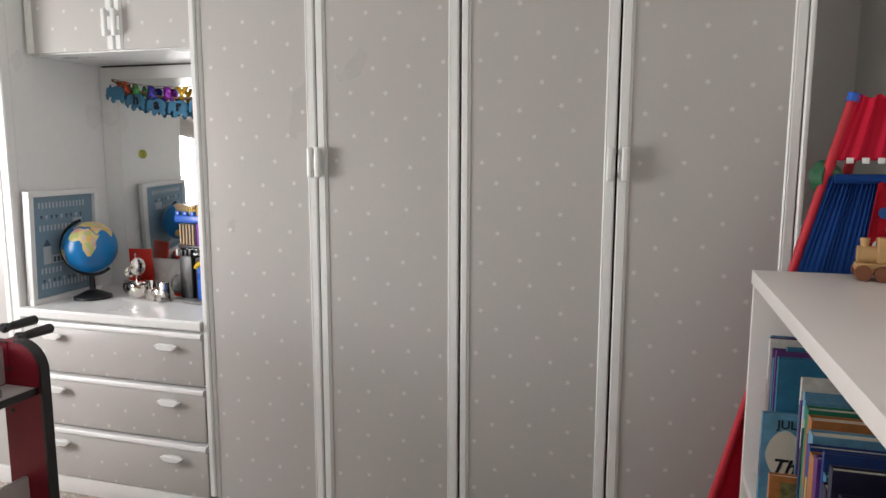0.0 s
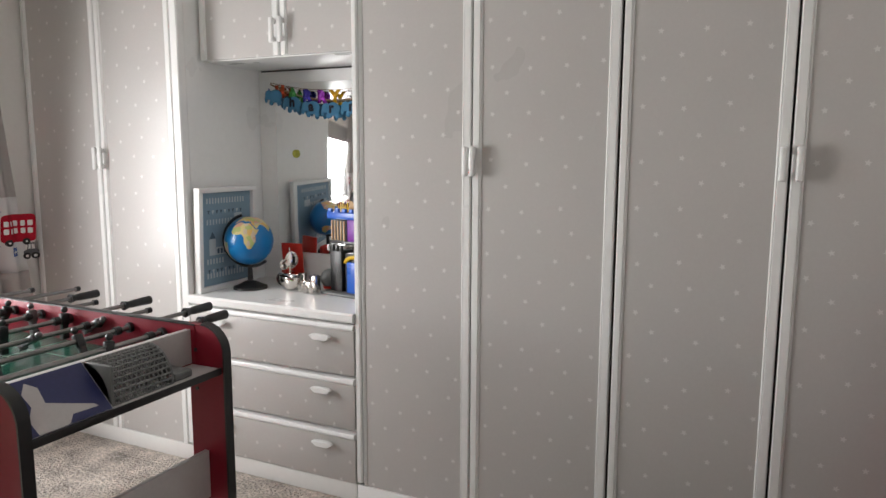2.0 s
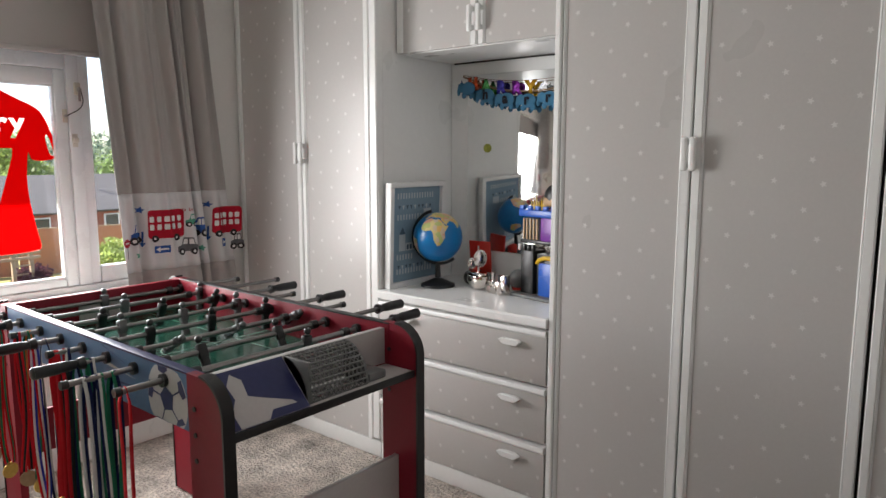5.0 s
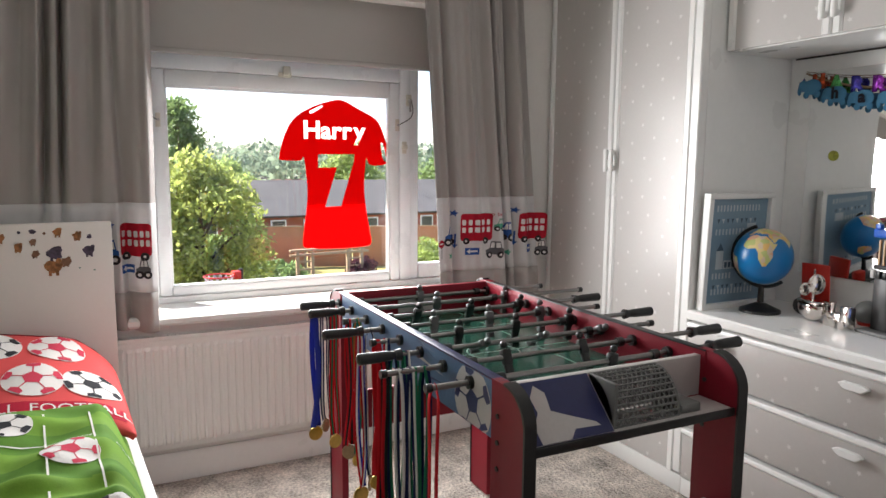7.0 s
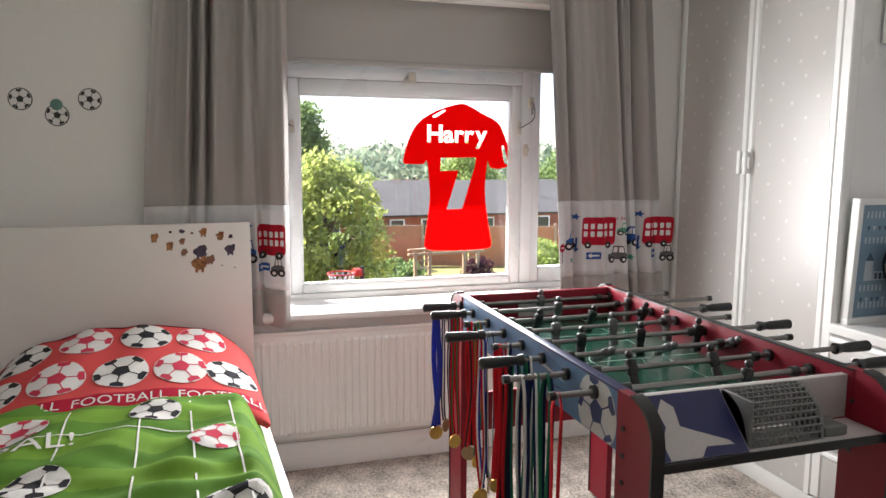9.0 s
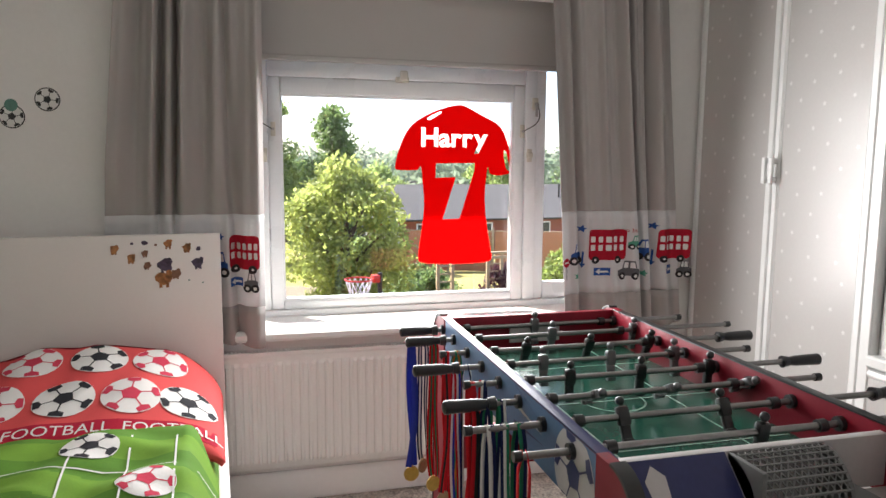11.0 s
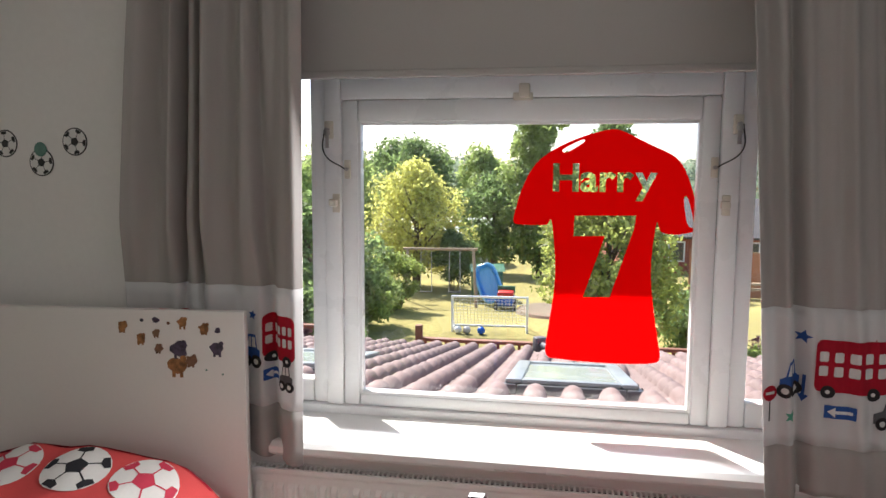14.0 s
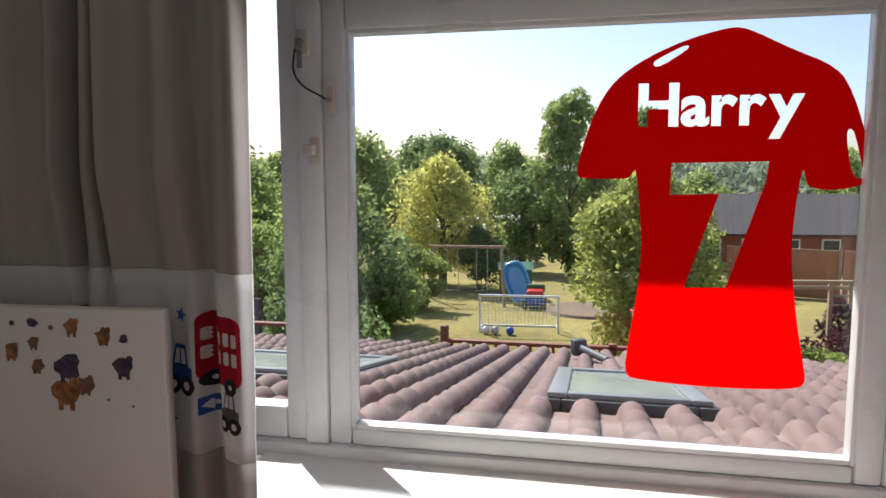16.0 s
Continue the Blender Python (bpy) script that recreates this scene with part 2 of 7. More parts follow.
window_rail("window_frame", OY0, OY1, 0.735, 0.775, -3.83, -3.715)
window_rail("window_frame", OY0, OY1, 2.07, 2.12, -3.83, -3.715)
window_rail("window_frame", OY0, OY0 + 0.05, 0.775, 2.07, -3.83, -3.715)
window_rail("window_frame", OY1 - 0.05, OY1, 0.775, 2.07, -3.83, -3.715)
for y0, y1 in ((0.214, 0.272), (1.430, 1.488)):
    window_rail("mullion", y0, y1, 0.775, 2.07, -3.83, -3.722)
window_rail("transom", 0.272, 1.430, 1.777, 1.845, -3.83, -3.722)
# middle sash
for a in ((0.272, 0.326, 0.775, 1.777), (1.377, 1.430, 0.775, 1.777), (0.326, 1.377, 1.706, 1.777), (0.326, 1.377, 0.775, 0.815)):
    window_rail("sash_rail", *a, -3.79, -3.728, 0.01)
for a in ((0.322, 0.334, 0.812, 1.71), (1.369, 1.381, 0.812, 1.71), (0.334, 1.369, 1.698, 1.71), (0.334, 1.369, 0.812, 0.824)):
    window_rail("glazing_bead", *a, -3.772, -3.735, 0.003)
# side sashes
for y0, y1 in ((OY0 + 0.05, 0.214), (1.488, OY1 - 0.05)):
    for a in ((y0, y0 + 0.05, 0.775, 2.07), (y1 - 0.05, y1, 0.775, 2.07), (y0 + 0.05, y1 - 0.05, 2.01, 2.07), (y0 + 0.05, y1 - 0.05, 0.775, 0.855)):
        window_rail("sash_rail", *a, -3.79, -3.735, 0.01)
    p = part("pane", box(B(), GX - 0.004, GX, y0 + 0.05, y1 - 0.05, 0.855 + WZ, 2.01 + WZ), M["glass"], win)
    p.visible_shadow = False
for y0, y1, z0, z1 in ((0.334, 1.369, 0.824, 1.698), (0.272, 1.430, 1.845, 2.07)):
    p = part("pane", box(B(), GX - 0.004, GX, y0, y1, z0 + WZ, z1 + WZ), M["glass"], win)
    p.visible_shadow = False
b = B()
prism(b, [(-3.715, 0.685), (-3.455, 0.685), (-3.441, 0.697), (-3.441, 0.715), (-3.455, 0.728), (-3.715, 0.728)], 0.12, OY1, "xz")
part("window_sill", b, M["white"], win, "deep glossy white window sill")
# eaves above the window
single("roof_eave", box(B(), -4.68, OUT, -6, 6, 2.44, 2.56), M["upvc"], "white boarded roof eave above the window", "eave", kind="structure")

# roller blind
bl = thing("roller_blind", "grey fabric roller blind pulled down over the top of the window", "blind", pose(-3.60, 0.83, 0))
b = B()
box(b, -0.002, 0.002, -0.98, 0.98, 1.825, 2.36)
part("fabric", b, M["blind"], bl)
part("bottom_bar", box(B(), -0.009, 0.009, -0.98, 0.98, 1.805, 1.828, 0.006), M["blind"], bl, "fabric-covered bottom bar")
part("roller_tube", tube(B(), (0, -0.99, 2.38), (0, 0.99, 2.38), 0.022, seg=20), M["white"], bl)


# ---- curtains ----
# where the pleats fall across each curtain, their drift, width, depth and how much of them reaches the hem
PLEATS = {True: ((0.14, 0.05, 0.035, 0.9, 0.6), (0.265, 0.045, 0.014, 2.3, 0.8), (0.385, 0.03, 0.012, 2.1, 0.6), (0.54, 0.03, 0.05, 0.7, 0.3), (0.70, 0.08, 0.022, 1.5, 0.9), (0.86, 0.02, 0.04, 0.6, 0.4)),
          False: ((0.19, -0.01, 0.030, 1.6, 0.7), (0.46, -0.03, 0.040, 0.8, 0.1), (0.645, 0.015, 0.014, 2.2, 0.8), (0.80, -0.01, 0.018, 1.8, 0.5), (0.92, 0.0, 0.03, 0.6, 0.3))}


def curtain_x(y, z, y0, y1, seed):
    """How far the cloth stands out from the wall at (y, z)."""
    u = (y - y0) / (y1 - y0)
    k = 2 * math.pi * 4.4 * u + seed + 0.9 * noise.noise(Vector((u * 3.0, z * 0.5, seed)))
    depth = 0.026 + 0.008 * (2.2 - z)
    low = min(1.0, max(0.0, (z - 0.9) / 0.9))
    f = (0.52 * math.sin(k) + 0.20 * math.sin(2.3 * k + 1.0)) * (0.40 + 0.60 * low)
    for at, drift, wide, deep, hem in PLEATS[seed < 2]:     # narrow pinched pleats
        c = at + drift * (2.36 - z) + 0.006 * math.sin(3.0 * z + 9 * at)
        d = (u - c) / wide
        f -= deep * (hem + (1 - hem) * low) * (math.exp(-d * d) if d < 0 else math.exp(-d * d / 5.0))
    if seed < 2:                        # tucked between the wall and the headboard
        g = min(1.0, max(0.0, (y - 0.06) / 0.10))
        h = max(g, min(1.0, max(0.0, (z - 1.13) / 0.25)))
        return -3.457 + 0.046 * h + depth * f * (0.25 + 0.95 * h) + 0.004 * noise.noise(Vector((y * 6, z * 2.5, seed)))
    return -3.392 + depth * f * 1.35 + 0.008 * noise.noise(Vector((y * 6, z * 2.5, seed)))


def curtain(y0, y1, t0, t1, seed, label):
    th = thing("curtain", label, "curtain", group="window curtains")
    n, rows = 260, [2.36 - 0.04 * i for i in range(30)] + [1.197, 1.16, 1.1, 1.04, 0.98, 0.92, 0.87, 0.838, 0.80, 0.76, 0.72, 0.69]
    rows = sorted({round(r, 3) for r in rows}, reverse=True)

    def grid(zs):
        verts, faces = [], []
        for z in zs:
            w = min(1, max(0, (2.36 - z) / 1.66))
            a, c = t0 + (y0 - t0) * w, t1 + (y1 - t1) * w
            for i in range(n + 1):
                u = i / n
                y = a + (c - a) * u
                zz = z - (0.018 * math.sin(7 * u + seed) if z == rows[-1] else 0)
                verts.append((curtain_x(y0 + (y1 - y0) * u, z, y0, y1, seed), y, zz))
        for r in range(len(zs) - 1):
            for i in range(n):
                k = r * (n + 1) + i
                faces.append((k, k + 1, k + n + 2, k + n + 1))
        return verts, faces

    for nm, zs, m in (("drop", [z for z in rows if z >= 1.197], "curtain"), ("printed_band", [z for z in rows if 0.838 <= z <= 1.197], "curtain_band"), ("hem", [z for z in rows if z <= 0.838], "curtain")):
        ob = raw(nm, *grid(zs), M[m], th, smooth=True)
        s = ob.modifiers.new("thickness", "SOLIDIFY")
        s.thickness, s.offset = 0.0012, 0
    return th


CURTAINS = [(-0.364, 0.245, -0.209, 0.262, 1.1), (1.505, 2.075, 1.385, 1.925, 2.4)]
left_curtain = curtain(*CURTAINS[0], "taupe lined curtain with a white band of toy traffic")
right_curtain = curtain(*CURTAINS[1], "taupe lined curtain with a white band of red buses and cars")
single("curtain_pole", tube(B(), (-3.40, -0.45, 2.385), (-3.40, 2.14, 2.385), 0.014, seg=14), M["steel"], "slim metal curtain pole above the window", "curtain pole")

# ---- radiator ----
rad = thing("radiator", "white ribbed panel radiator under the window sill", "radiator", pose(-3.47, 0, 0))
RY0, RY1, RZ0, RZ1 = -0.55, 1.76, 0.155, 0.645
verts, faces = [], []
n = int((RY1 - RY0 - 0.06) / 0.0335)
ys = [RY0]
prof = [(0.0, 0.030)]
y = RY0 + 0.03
while y < RY1 - 0.04:
    prof += [(y - RY0, 0.030), (y - RY0 + 0.006, 0.037), (y - RY0 + 0.020, 0.037), (y - RY0 + 0.026, 0.030)]
    y += 0.0335
prof.append((RY1 - RY0, 0.030))
zs = [(RZ0, -0.012), (RZ0 + 0.02, -0.003), (RZ0 + 0.035, 0.0), (RZ1 - 0.055, 0.0), (RZ1 - 0.04, -0.003), (RZ1 - 0.02, -0.003), (RZ1 - 0.012, -0.006)]
for k, (z, d) in enumerate(zs):
    for u, x in prof:
        flat = 0.030 if k in (0, 1, 4, 5, 6) else x
        verts.append((flat + d, RY0 + u, z))
w = len(prof)
for r in range(len(zs) - 1):
    for i in range(w - 1):
        faces.append((r * w + i, r * w + i + 1, (r + 1) * w + i + 1, (r + 1) * w + i))
raw("panel", verts, faces, M["radiator"], rad, smooth=False)
for a in (RY0, RY1 - 0.006):
    part("side_panel", box(B(), -0.02, 0.026, a, a + 0.006, RZ0, RZ1, 0.002), M["radiator"], rad)
b = B()
box(b, 0.018, 0.030, RY0, RY1, RZ1 - 0.012, RZ1)
box(b, -0.02, -0.012, RY0, RY1, RZ1 - 0.012, RZ1)
y = RY0
while y < RY1:
    box(b, -0.012, 0.018, y, y + 0.006, RZ1 - 0.010, RZ1 - 0.002)
    y += 0.015
part("top_grille", b, M["radiator"], rad, smooth=False)
part("back_panel", box(B(), -0.02, -0.012, RY0 + 0.01, RY1 - 0.01, RZ0 + 0.01, RZ1 - 0.012), M["dark"], rad)

# ---- fitted wardrobes ----
FY = 2.17


def star_mesh(bm, cx, cz, r, a, y):
    pts = [(cx + (r if k % 2 == 0 else 0.45 * r) * math.sin(a + k * math.pi / 5), cz + (r if k % 2 == 0 else 0.45 * r) * math.cos(a + k * math.pi / 5)) for k in range(10)]
    c = bm.verts.new((cx, y, cz))
    vs = [bm.verts.new((p[0], y, p[1])) for p in pts]
    for k in range(10):
        bm.faces.new((c, vs[(k + 1) % 10], vs[k]))


def stars(name, x0, x1, z0, z1, y, parent, rnd):
    """The wallpaper's printed stars on one panel, staggered and turned by chance."""
    bm = B()
    row, z = rnd.random(), z0 + 0.03 * rnd.random()
    k = 0
    while z < z1 - 0.02:
        x = x0 + 0.02 + (0.06 if k % 2 else 0.0) + 0.02 * rnd.random()
        while x < x1 - 0.012:
            star_mesh(bm, x, z + 0.026 * (rnd.random() - 0.5), 0.0105, rnd.random() * 1.2, y)
            x += 0.124 + 0.026 * (rnd.random() - 0.5)
        z += 0.080
        k += 1
    ob = part(name, bm, M["star"], parent, smooth=False)
    return tagged(ob, "small white printed stars", kind="stuff")


def pull(parent, x, y, z, tall=True):
    """A white moulded handle that stands on end, or lies flat on a drawer."""
    bm = B()
    if tall:
        box(bm, x - 0.011, x + 0.011, y - 0.030, y - 0.014, z - 0.052, z + 0.052, 0.007, 3)
        for dz in (-0.036, 0.036):
            box(bm, x - 0.008, x + 0.008, y - 0.016, y, z + dz - 0.010, z + dz + 0.010, 0.003)
    else:
        prism(bm, [(x - 0.052, z + 0.004), (x - 0.030, z - 0.013), (x + 0.030, z - 0.013), (x + 0.052, z + 0.004), (x + 0.036, z + 0.012), (x - 0.036, z + 0.012)], y - 0.030, y - 0.012, "xz", 0.003)
        box(bm, x - 0.026, x + 0.026, y - 0.014, y, z - 0.008, z + 0.008, 0.003)
    return part("handle", bm, M["white"], parent, "white moulded handle")


def door(parent, x0, x1, z0, z1, y, hx=None, hz=None, rnd=None, edge=0.034, first=None):
    first = first or edge
    d = part("door", box(B(), x0 + first, x1 - edge, y, y + 0.016, z0, z1), M["paper"], parent, "grey star wallpaper panel with white edge mouldings", smooth=False)
    for a, c in ((x0, x0 + first), (x1 - edge, x1)):
        bm = B()
        prism(bm, [(a, y - 0.002), (a + 0.004, y - 0.007), (c - 0.009, y - 0.007), (c - 0.007, y - 0.003), (c - 0.004, y - 0.005), (c, y - 0.001), (c, y + 0.018), (a, y + 0.018)] if a == x0 else
              [(a, y - 0.001), (a + 0.004, y - 0.005), (a + 0.007, y - 0.003), (a + 0.009, y - 0.007), (c - 0.004, y - 0.007), (c, y - 0.002), (c, y + 0.018), (a, y + 0.018)], z0, z1, "xy")
        part("edge_moulding", bm, M["white"], d)
    stars("star_print", x0 + first, x1 - edge, z0, z1, y - 0.0006, d, rnd)
    if hx is not None:
        pull(d, hx, y - 0.007, hz)
    return d


rnd = random.Random(4)
TOP = 2.26


def wardrobe(label, x0, x1, doors, ends):
    w = thing("wardrobe", label, "wardrobe", group="fitted wardrobes")
    for nm, a in (("side_panel", (x0, x0 + 0.018, FY + 0.031, WY - 0.005, 0.09, TOP)), ("side_panel", (x1 - 0.018, x1, FY + 0.031, WY - 0.005, 0.09, TOP)),
                  ("bottom_board", (x0 + 0.018, x1 - 0.018, FY + 0.034, WY - 0.005, 0.09, 0.108)), ("back_board", (x0 + 0.018, x1 - 0.018, WY - 0.02, WY - 0.005, 0.109, TOP))):
        part(nm, box(B(), *a), M["white"], w, smooth=False)
    for a, c in ends:
        bm = B()
        prism(bm, [(a, FY - 0.004), (a + 0.005, FY - 0.009), (c - 0.005, FY - 0.009), (c, FY - 0.004), (c, FY + 0.03), (a, FY + 0.03)], 0.09, TOP, "xy")
        part("end_stile", bm, M["white"], w)
    part("plinth", box(B(), x0, x1, FY - 0.004, FY + 0.02, 0.0, 0.075, 0.003), M["white"], w, "white painted plinth on the carpet")
    part("cornice", box(B(), x0, x1, FY - 0.012, WY - 0.005, TOP + 0.003, CZ - 0.003, 0.004), M["white"], w)
    # added board, its near-black colour stands for the shade between the doors
    part("dark_back", box(B(), x0 + 0.02, x1 - 0.02, FY + 0.028, FY + 0.032, 0.11, TOP - 0.002), M["dark"], w, "near-black board added to paint the shade in the door gaps")
    for a, c, hx, first in doors:
        door(w, a, c, 0.078, TOP - 0.004, FY, hx, 1.379, rnd, 0.034, first)
    return w


wardrobe("fitted double wardrobe with pale grey star wallpaper doors by the window", WX + 0.002, -2.465, [(-3.472, -2.976, -2.990, 0.034), (-2.969, -2.514, -2.952, 0.034)], [(-2.510, -2.465)])
wardrobe("fitted four-door wardrobe with grey star wallpaper doors and white mouldings", -1.603, 0.403, [(-1.572, -1.118, -1.130, 0.014), (-1.112, -0.614, -1.103, 0.034), (-0.604, -0.120, -0.134, 0.030), (-0.113, 0.384, -0.090, 0.036)], [(-1.603, -1.578), (0.387, 0.403)])

# drawer chest in the niche, with the cupboard over it
ch = thing("drawer_chest", "built-in chest with three wide star-papered drawers and white handles", "chest of drawers")
NX0, NX1 = -2.463, -1.606
for nm, a in (("side_panel", (NX0, NX0 + 0.016, FY + 0.02, WY - 0.005, 0.0, 0.744)), ("side_panel", (NX1 - 0.016, NX1, FY + 0.02, WY - 0.005, 0.0, 0.744)), ("inner_board", (NX0 + 0.016, NX1 - 0.016, FY + 0.02, FY + 0.03, 0.09, 0.744))):
    part(nm, box(B(), *a), M["white"], ch, smooth=False)
part("plinth", box(B(), NX0, NX1, FY - 0.004, FY + 0.018, 0.0, 0.074, 0.003), M["white"], ch)
for z0, z1 in ((0.078, 0.290), (0.303, 0.517), (0.528, 0.738)):
    d = part("drawer", box(B(), NX0 + 0.002, NX1 - 0.004, FY - 0.008, FY + 0.014, z0, z1 - 0.028, 0.002), M["paper"], ch, "grey star-papered drawer front")
    bm = B()
    prism(bm, [(FY - 0.012, z1 - 0.004), (FY - 0.016, z1 - 0.010), (FY - 0.016, z1 - 0.020), (FY - 0.010, z1 - 0.028), (FY + 0.014, z1 - 0.028), (FY + 0.014, z1)], NX0 + 0.002, NX1 - 0.004, "yz")
    part("top_moulding", bm, M["white"], d)
    stars("star_print", NX0 + 0.01, NX1 - 0.01, z0 + 0.005, z1 - 0.03, FY - 0.0086, d, rnd)
    for x in (NX0 + 0.165, NX1 - 0.150):
        pull(d, x, FY - 0.008, z1 - 0.060, False)
bm = B()
prism(bm, [(FY - 0.022, 0.752), (FY - 0.022, 0.776), (FY - 0.016, 0.784), (WY - 0.02, 0.784), (WY - 0.02, 0.746), (FY - 0.016, 0.746)], NX0, NX1, "yz")
single("worktop", bm, M["white"], "glossy white worktop over the drawers", "worktop")
bm = B()
box(bm, NX0, NX1, 2.674, WY - 0.005, 0.785, TOP)
single("niche_back", bm, M["white"], "white painted back panel of the niche", "panel", kind="structure", smooth=False)
mr = thing("wall_mirror", "large frameless mirror on the back of the niche", "mirror")
part("mirror_glass", box(B(), -2.362, NX1 - 0.004, 2.6670, 2.6735, 0.925, 1.740, 0.0015), M["mirror"], mr)
cu = thing("wall_cupboard", "double wall cupboard over the niche with star-papered doors", "cupboard")
CY, CB = 2.285, 1.806
part("carcass", box(B(), NX0 + 0.001, NX1 - 0.001, CY + 0.02, 2.672, CB - 0.004, TOP), M["white"], cu, smooth=False)
door(cu, NX0 + 0.008, -2.028, CB, TOP - 0.004, CY, -2.046, 1.905, rnd)
door(cu, -2.020, NX1 - 0.002, CB, TOP - 0.004, CY, -2.002, 1.905, rnd)
part("light_rail", box(B(), NX0 + 0.03, NX1, 2.655, 2.662, CB - 0.012, CB - 0.006), M["dark"], cu, "thin dark rail under the cupboard")

# ---- bed ----
bed = thing("single_bed", "white single bed with a tall plain headboard", "bed", pose(-3.388, 0.088, 0, 0, 0, 4.0))
part("headboard", box(B(), -0.026, 0.004, -0.98, 0.0, 0.02, 1.13, 0.003), M["headboard"], bed)
part("side_rail", box(B(), 0.005, 2.02, -0.030, 0.002, 0.12, 0.44, 0.003), M["headboard"], bed)
part("side_rail", box(B(), 0.005, 2.02, -0.98, -0.95, 0.12, 0.44, 0.003), M["headboard"], bed)
part("footboard", box(B(), 2.021, 2.05, -0.98, 0.002, 0.02, 0.46, 0.003), M["headboard"], bed)
part("slat_base", box(B(), 0.01, 2.015, -0.949, -0.031, 0.20, 0.24), M["headboard"], bed)
bed_m = bed.matrix_basis.copy()
single("mattress", box(B(), 0.012, 2.01, -0.945, -0.035, 0.241, 0.47, 0.04, 4), M["print_white"], "white single mattress under the bedding", "mattress", m=bed_m)


def duvet_z(u, v):
    """Height of the duvet over the mattress at u along the bed and v across it."""
    e = min(1.0, max(0.0, (-0.03 - v) / 0.09)) * min(1.0, max(0.0, (v + 0.98) / 0.10))
    e = math.sin(e * math.pi / 2)
    f = 0.026 * noise.noise(Vector((u * 5 + v * 3.5, v * 2.2 - u * 2, 1.3))) + 0.016 * math.sin(u * 14 + v * 24 + 2.5 * noise.noise(Vector((u * 3, v * 3, 7)))) * (0.4 + 0.6 * abs(noise.noise(Vector((u * 2, v * 2, 3)))))
    q = min(1.0, max(0.0, (u - 0.72) / 0.5)) * min(1.0, max(0.0, (v + 0.75) / 0.5))
    f += 0.011 * q * math.sin(46 * (u + 0.22 * v) + 4 * noise.noise(Vector((u * 4, v * 2.5, 2)))) + 0.012 * noise.noise(Vector((u * 11 - v * 4, v * 5, 9)))
    return 0.445 + (0.14 + f) * e + 0.03 * math.exp(-((v + 0.5) / 0.3) ** 2)


def pillow_z(u, v):
    """Height of the pillow: full at the headboard, sloping down to the duvet, rounded at its ends."""
    rise = math.sin(min(1.0, max(0.0, (u - 0.004) / 0.10)) * math.pi / 2)
    fall = 1.0 - 0.58 * min(1.0, max(0.0, (u - 0.10) / 0.50)) ** 1.15
    lip = math.sin(min(1.0, max(0.0, (0.632 - u) / 0.05)) * math.pi / 2)
    c = max(0.0, 1 - abs((v + 0.475) / 0.47) ** 2.6)
    f = 0.012 * noise.noise(Vector((u * 6, v * 5, 5.1))) + 0.006 * math.sin(v * 31 + u * 9 + 2 * noise.noise(Vector((u * 5, v * 5, 2.0))))
    return 0.49 + (0.265 + f) * rise * fall * lip ** 0.6 * c ** 0.5


def sheet(name, fn, u0, u1, v0, v1, nu, nv, material, parent, label="", low=0.02, cut=None):
    verts, faces = [], []
    for i in range(nu + 1):
        for j in range(nv + 1):
            u, v = u0 + (u1 - u0) * i / nu, v0 + (v1 - v0) * j / nv
            verts.append((u, v, fn(u, v)))
    for i in range(nu):
        for j in range(nv):
            k = i * (nv + 1) + j
            faces.append((k, k + nv + 1, k + nv + 2, k + 1))
    ob = raw(name, verts, faces, material, parent, label, smooth=True)
    s = ob.modifiers.new("thickness", "SOLIDIFY")
    s.thickness, s.offset = low, -1
    return ob


dv = thing("duvet", "rumpled green football-pitch duvet on the bed", "duvet", bed_m)
cv_ = sheet("cover", duvet_z, 0.52, 2.0, -0.985, -0.028, 200, 110, [M["duvet"], M["duvet_dark"]], dv, low=0.03)
for p in cv_.data.polygons:
    p.material_index = int(p.center.x / 0.105 + 0.15 * math.sin(p.center.y * 7)) % 2
pw = thing("pillow", "plump red pillow printed with footballs and white lettering", "pillow", bed_m)
sheet("case", pillow_z, 0.008, 0.625, -0.945, -0.008, 70, 90, M["pillow"], pw, low=0.02)

# ---- football table ----
TX0, TX1, TY0, TY1, TZ = -2.84, -1.675, 0.812, 1.445, 0.893
ft = thing("football_table", "red eight-rod football table with navy graphics and black edging", "football table")
for y0, y1, nm in ((TY0, TY0 + 0.022, "side_panel"), (TY1 - 0.022, TY1, "side_panel")):
    s = part(nm, box(B(), TX0 + 0.02, TX1 - 0.02, y0, y1, 0.757, TZ, 0.002), M["red"], ft, "red laminate side panel")
    part("edge_strip", box(B(), TX0 + 0.02, TX1 - 0.02, y0 - 0.002, y1 + 0.002, TZ, TZ + 0.004, 0.001), M["blue_print"] if y0 == TY0 else M["black"], s)
part("end_panel", box(B(), TX0, TX0 + 0.022, TY0 + 0.022, TY1 - 0.022, 0.757, TZ, 0.002), M["red"], ft)
part("end_panel", box(B(), TX1 - 0.055, TX1 - 0.035, TY0 + 0.022, TY1 - 0.022, 0.776, TZ - 0.012, 0.002), M["grey_board"], ft, "grey end panel with a navy print")
part("playfield", box(B(), TX0 + 0.022, TX1 - 0.056, TY0 + 0.022, TY1 - 0.022, 0.772, 0.783), M["pitch"], ft, "glossy green playing field")
part("tray", box(B(), TX1 - 0.034, TX1 + 0.075, TY0 + 0.022, 1.06, 0.760, 0.775, 0.002), M["blue_print"], ft, "navy printed tray floor")
part("tray", box(B(), TX1 - 0.034, TX1 + 0.075, 1.0605, TY1 - 0.022, 0.760, 0.775, 0.002), M["grey_board"], ft)
part("tray_edge", box(B(), TX1 + 0.075, TX1 + 0.081, TY0 + 0.022, TY1 - 0.022, 0.757, 0.778, 0.002), M["black"], ft)
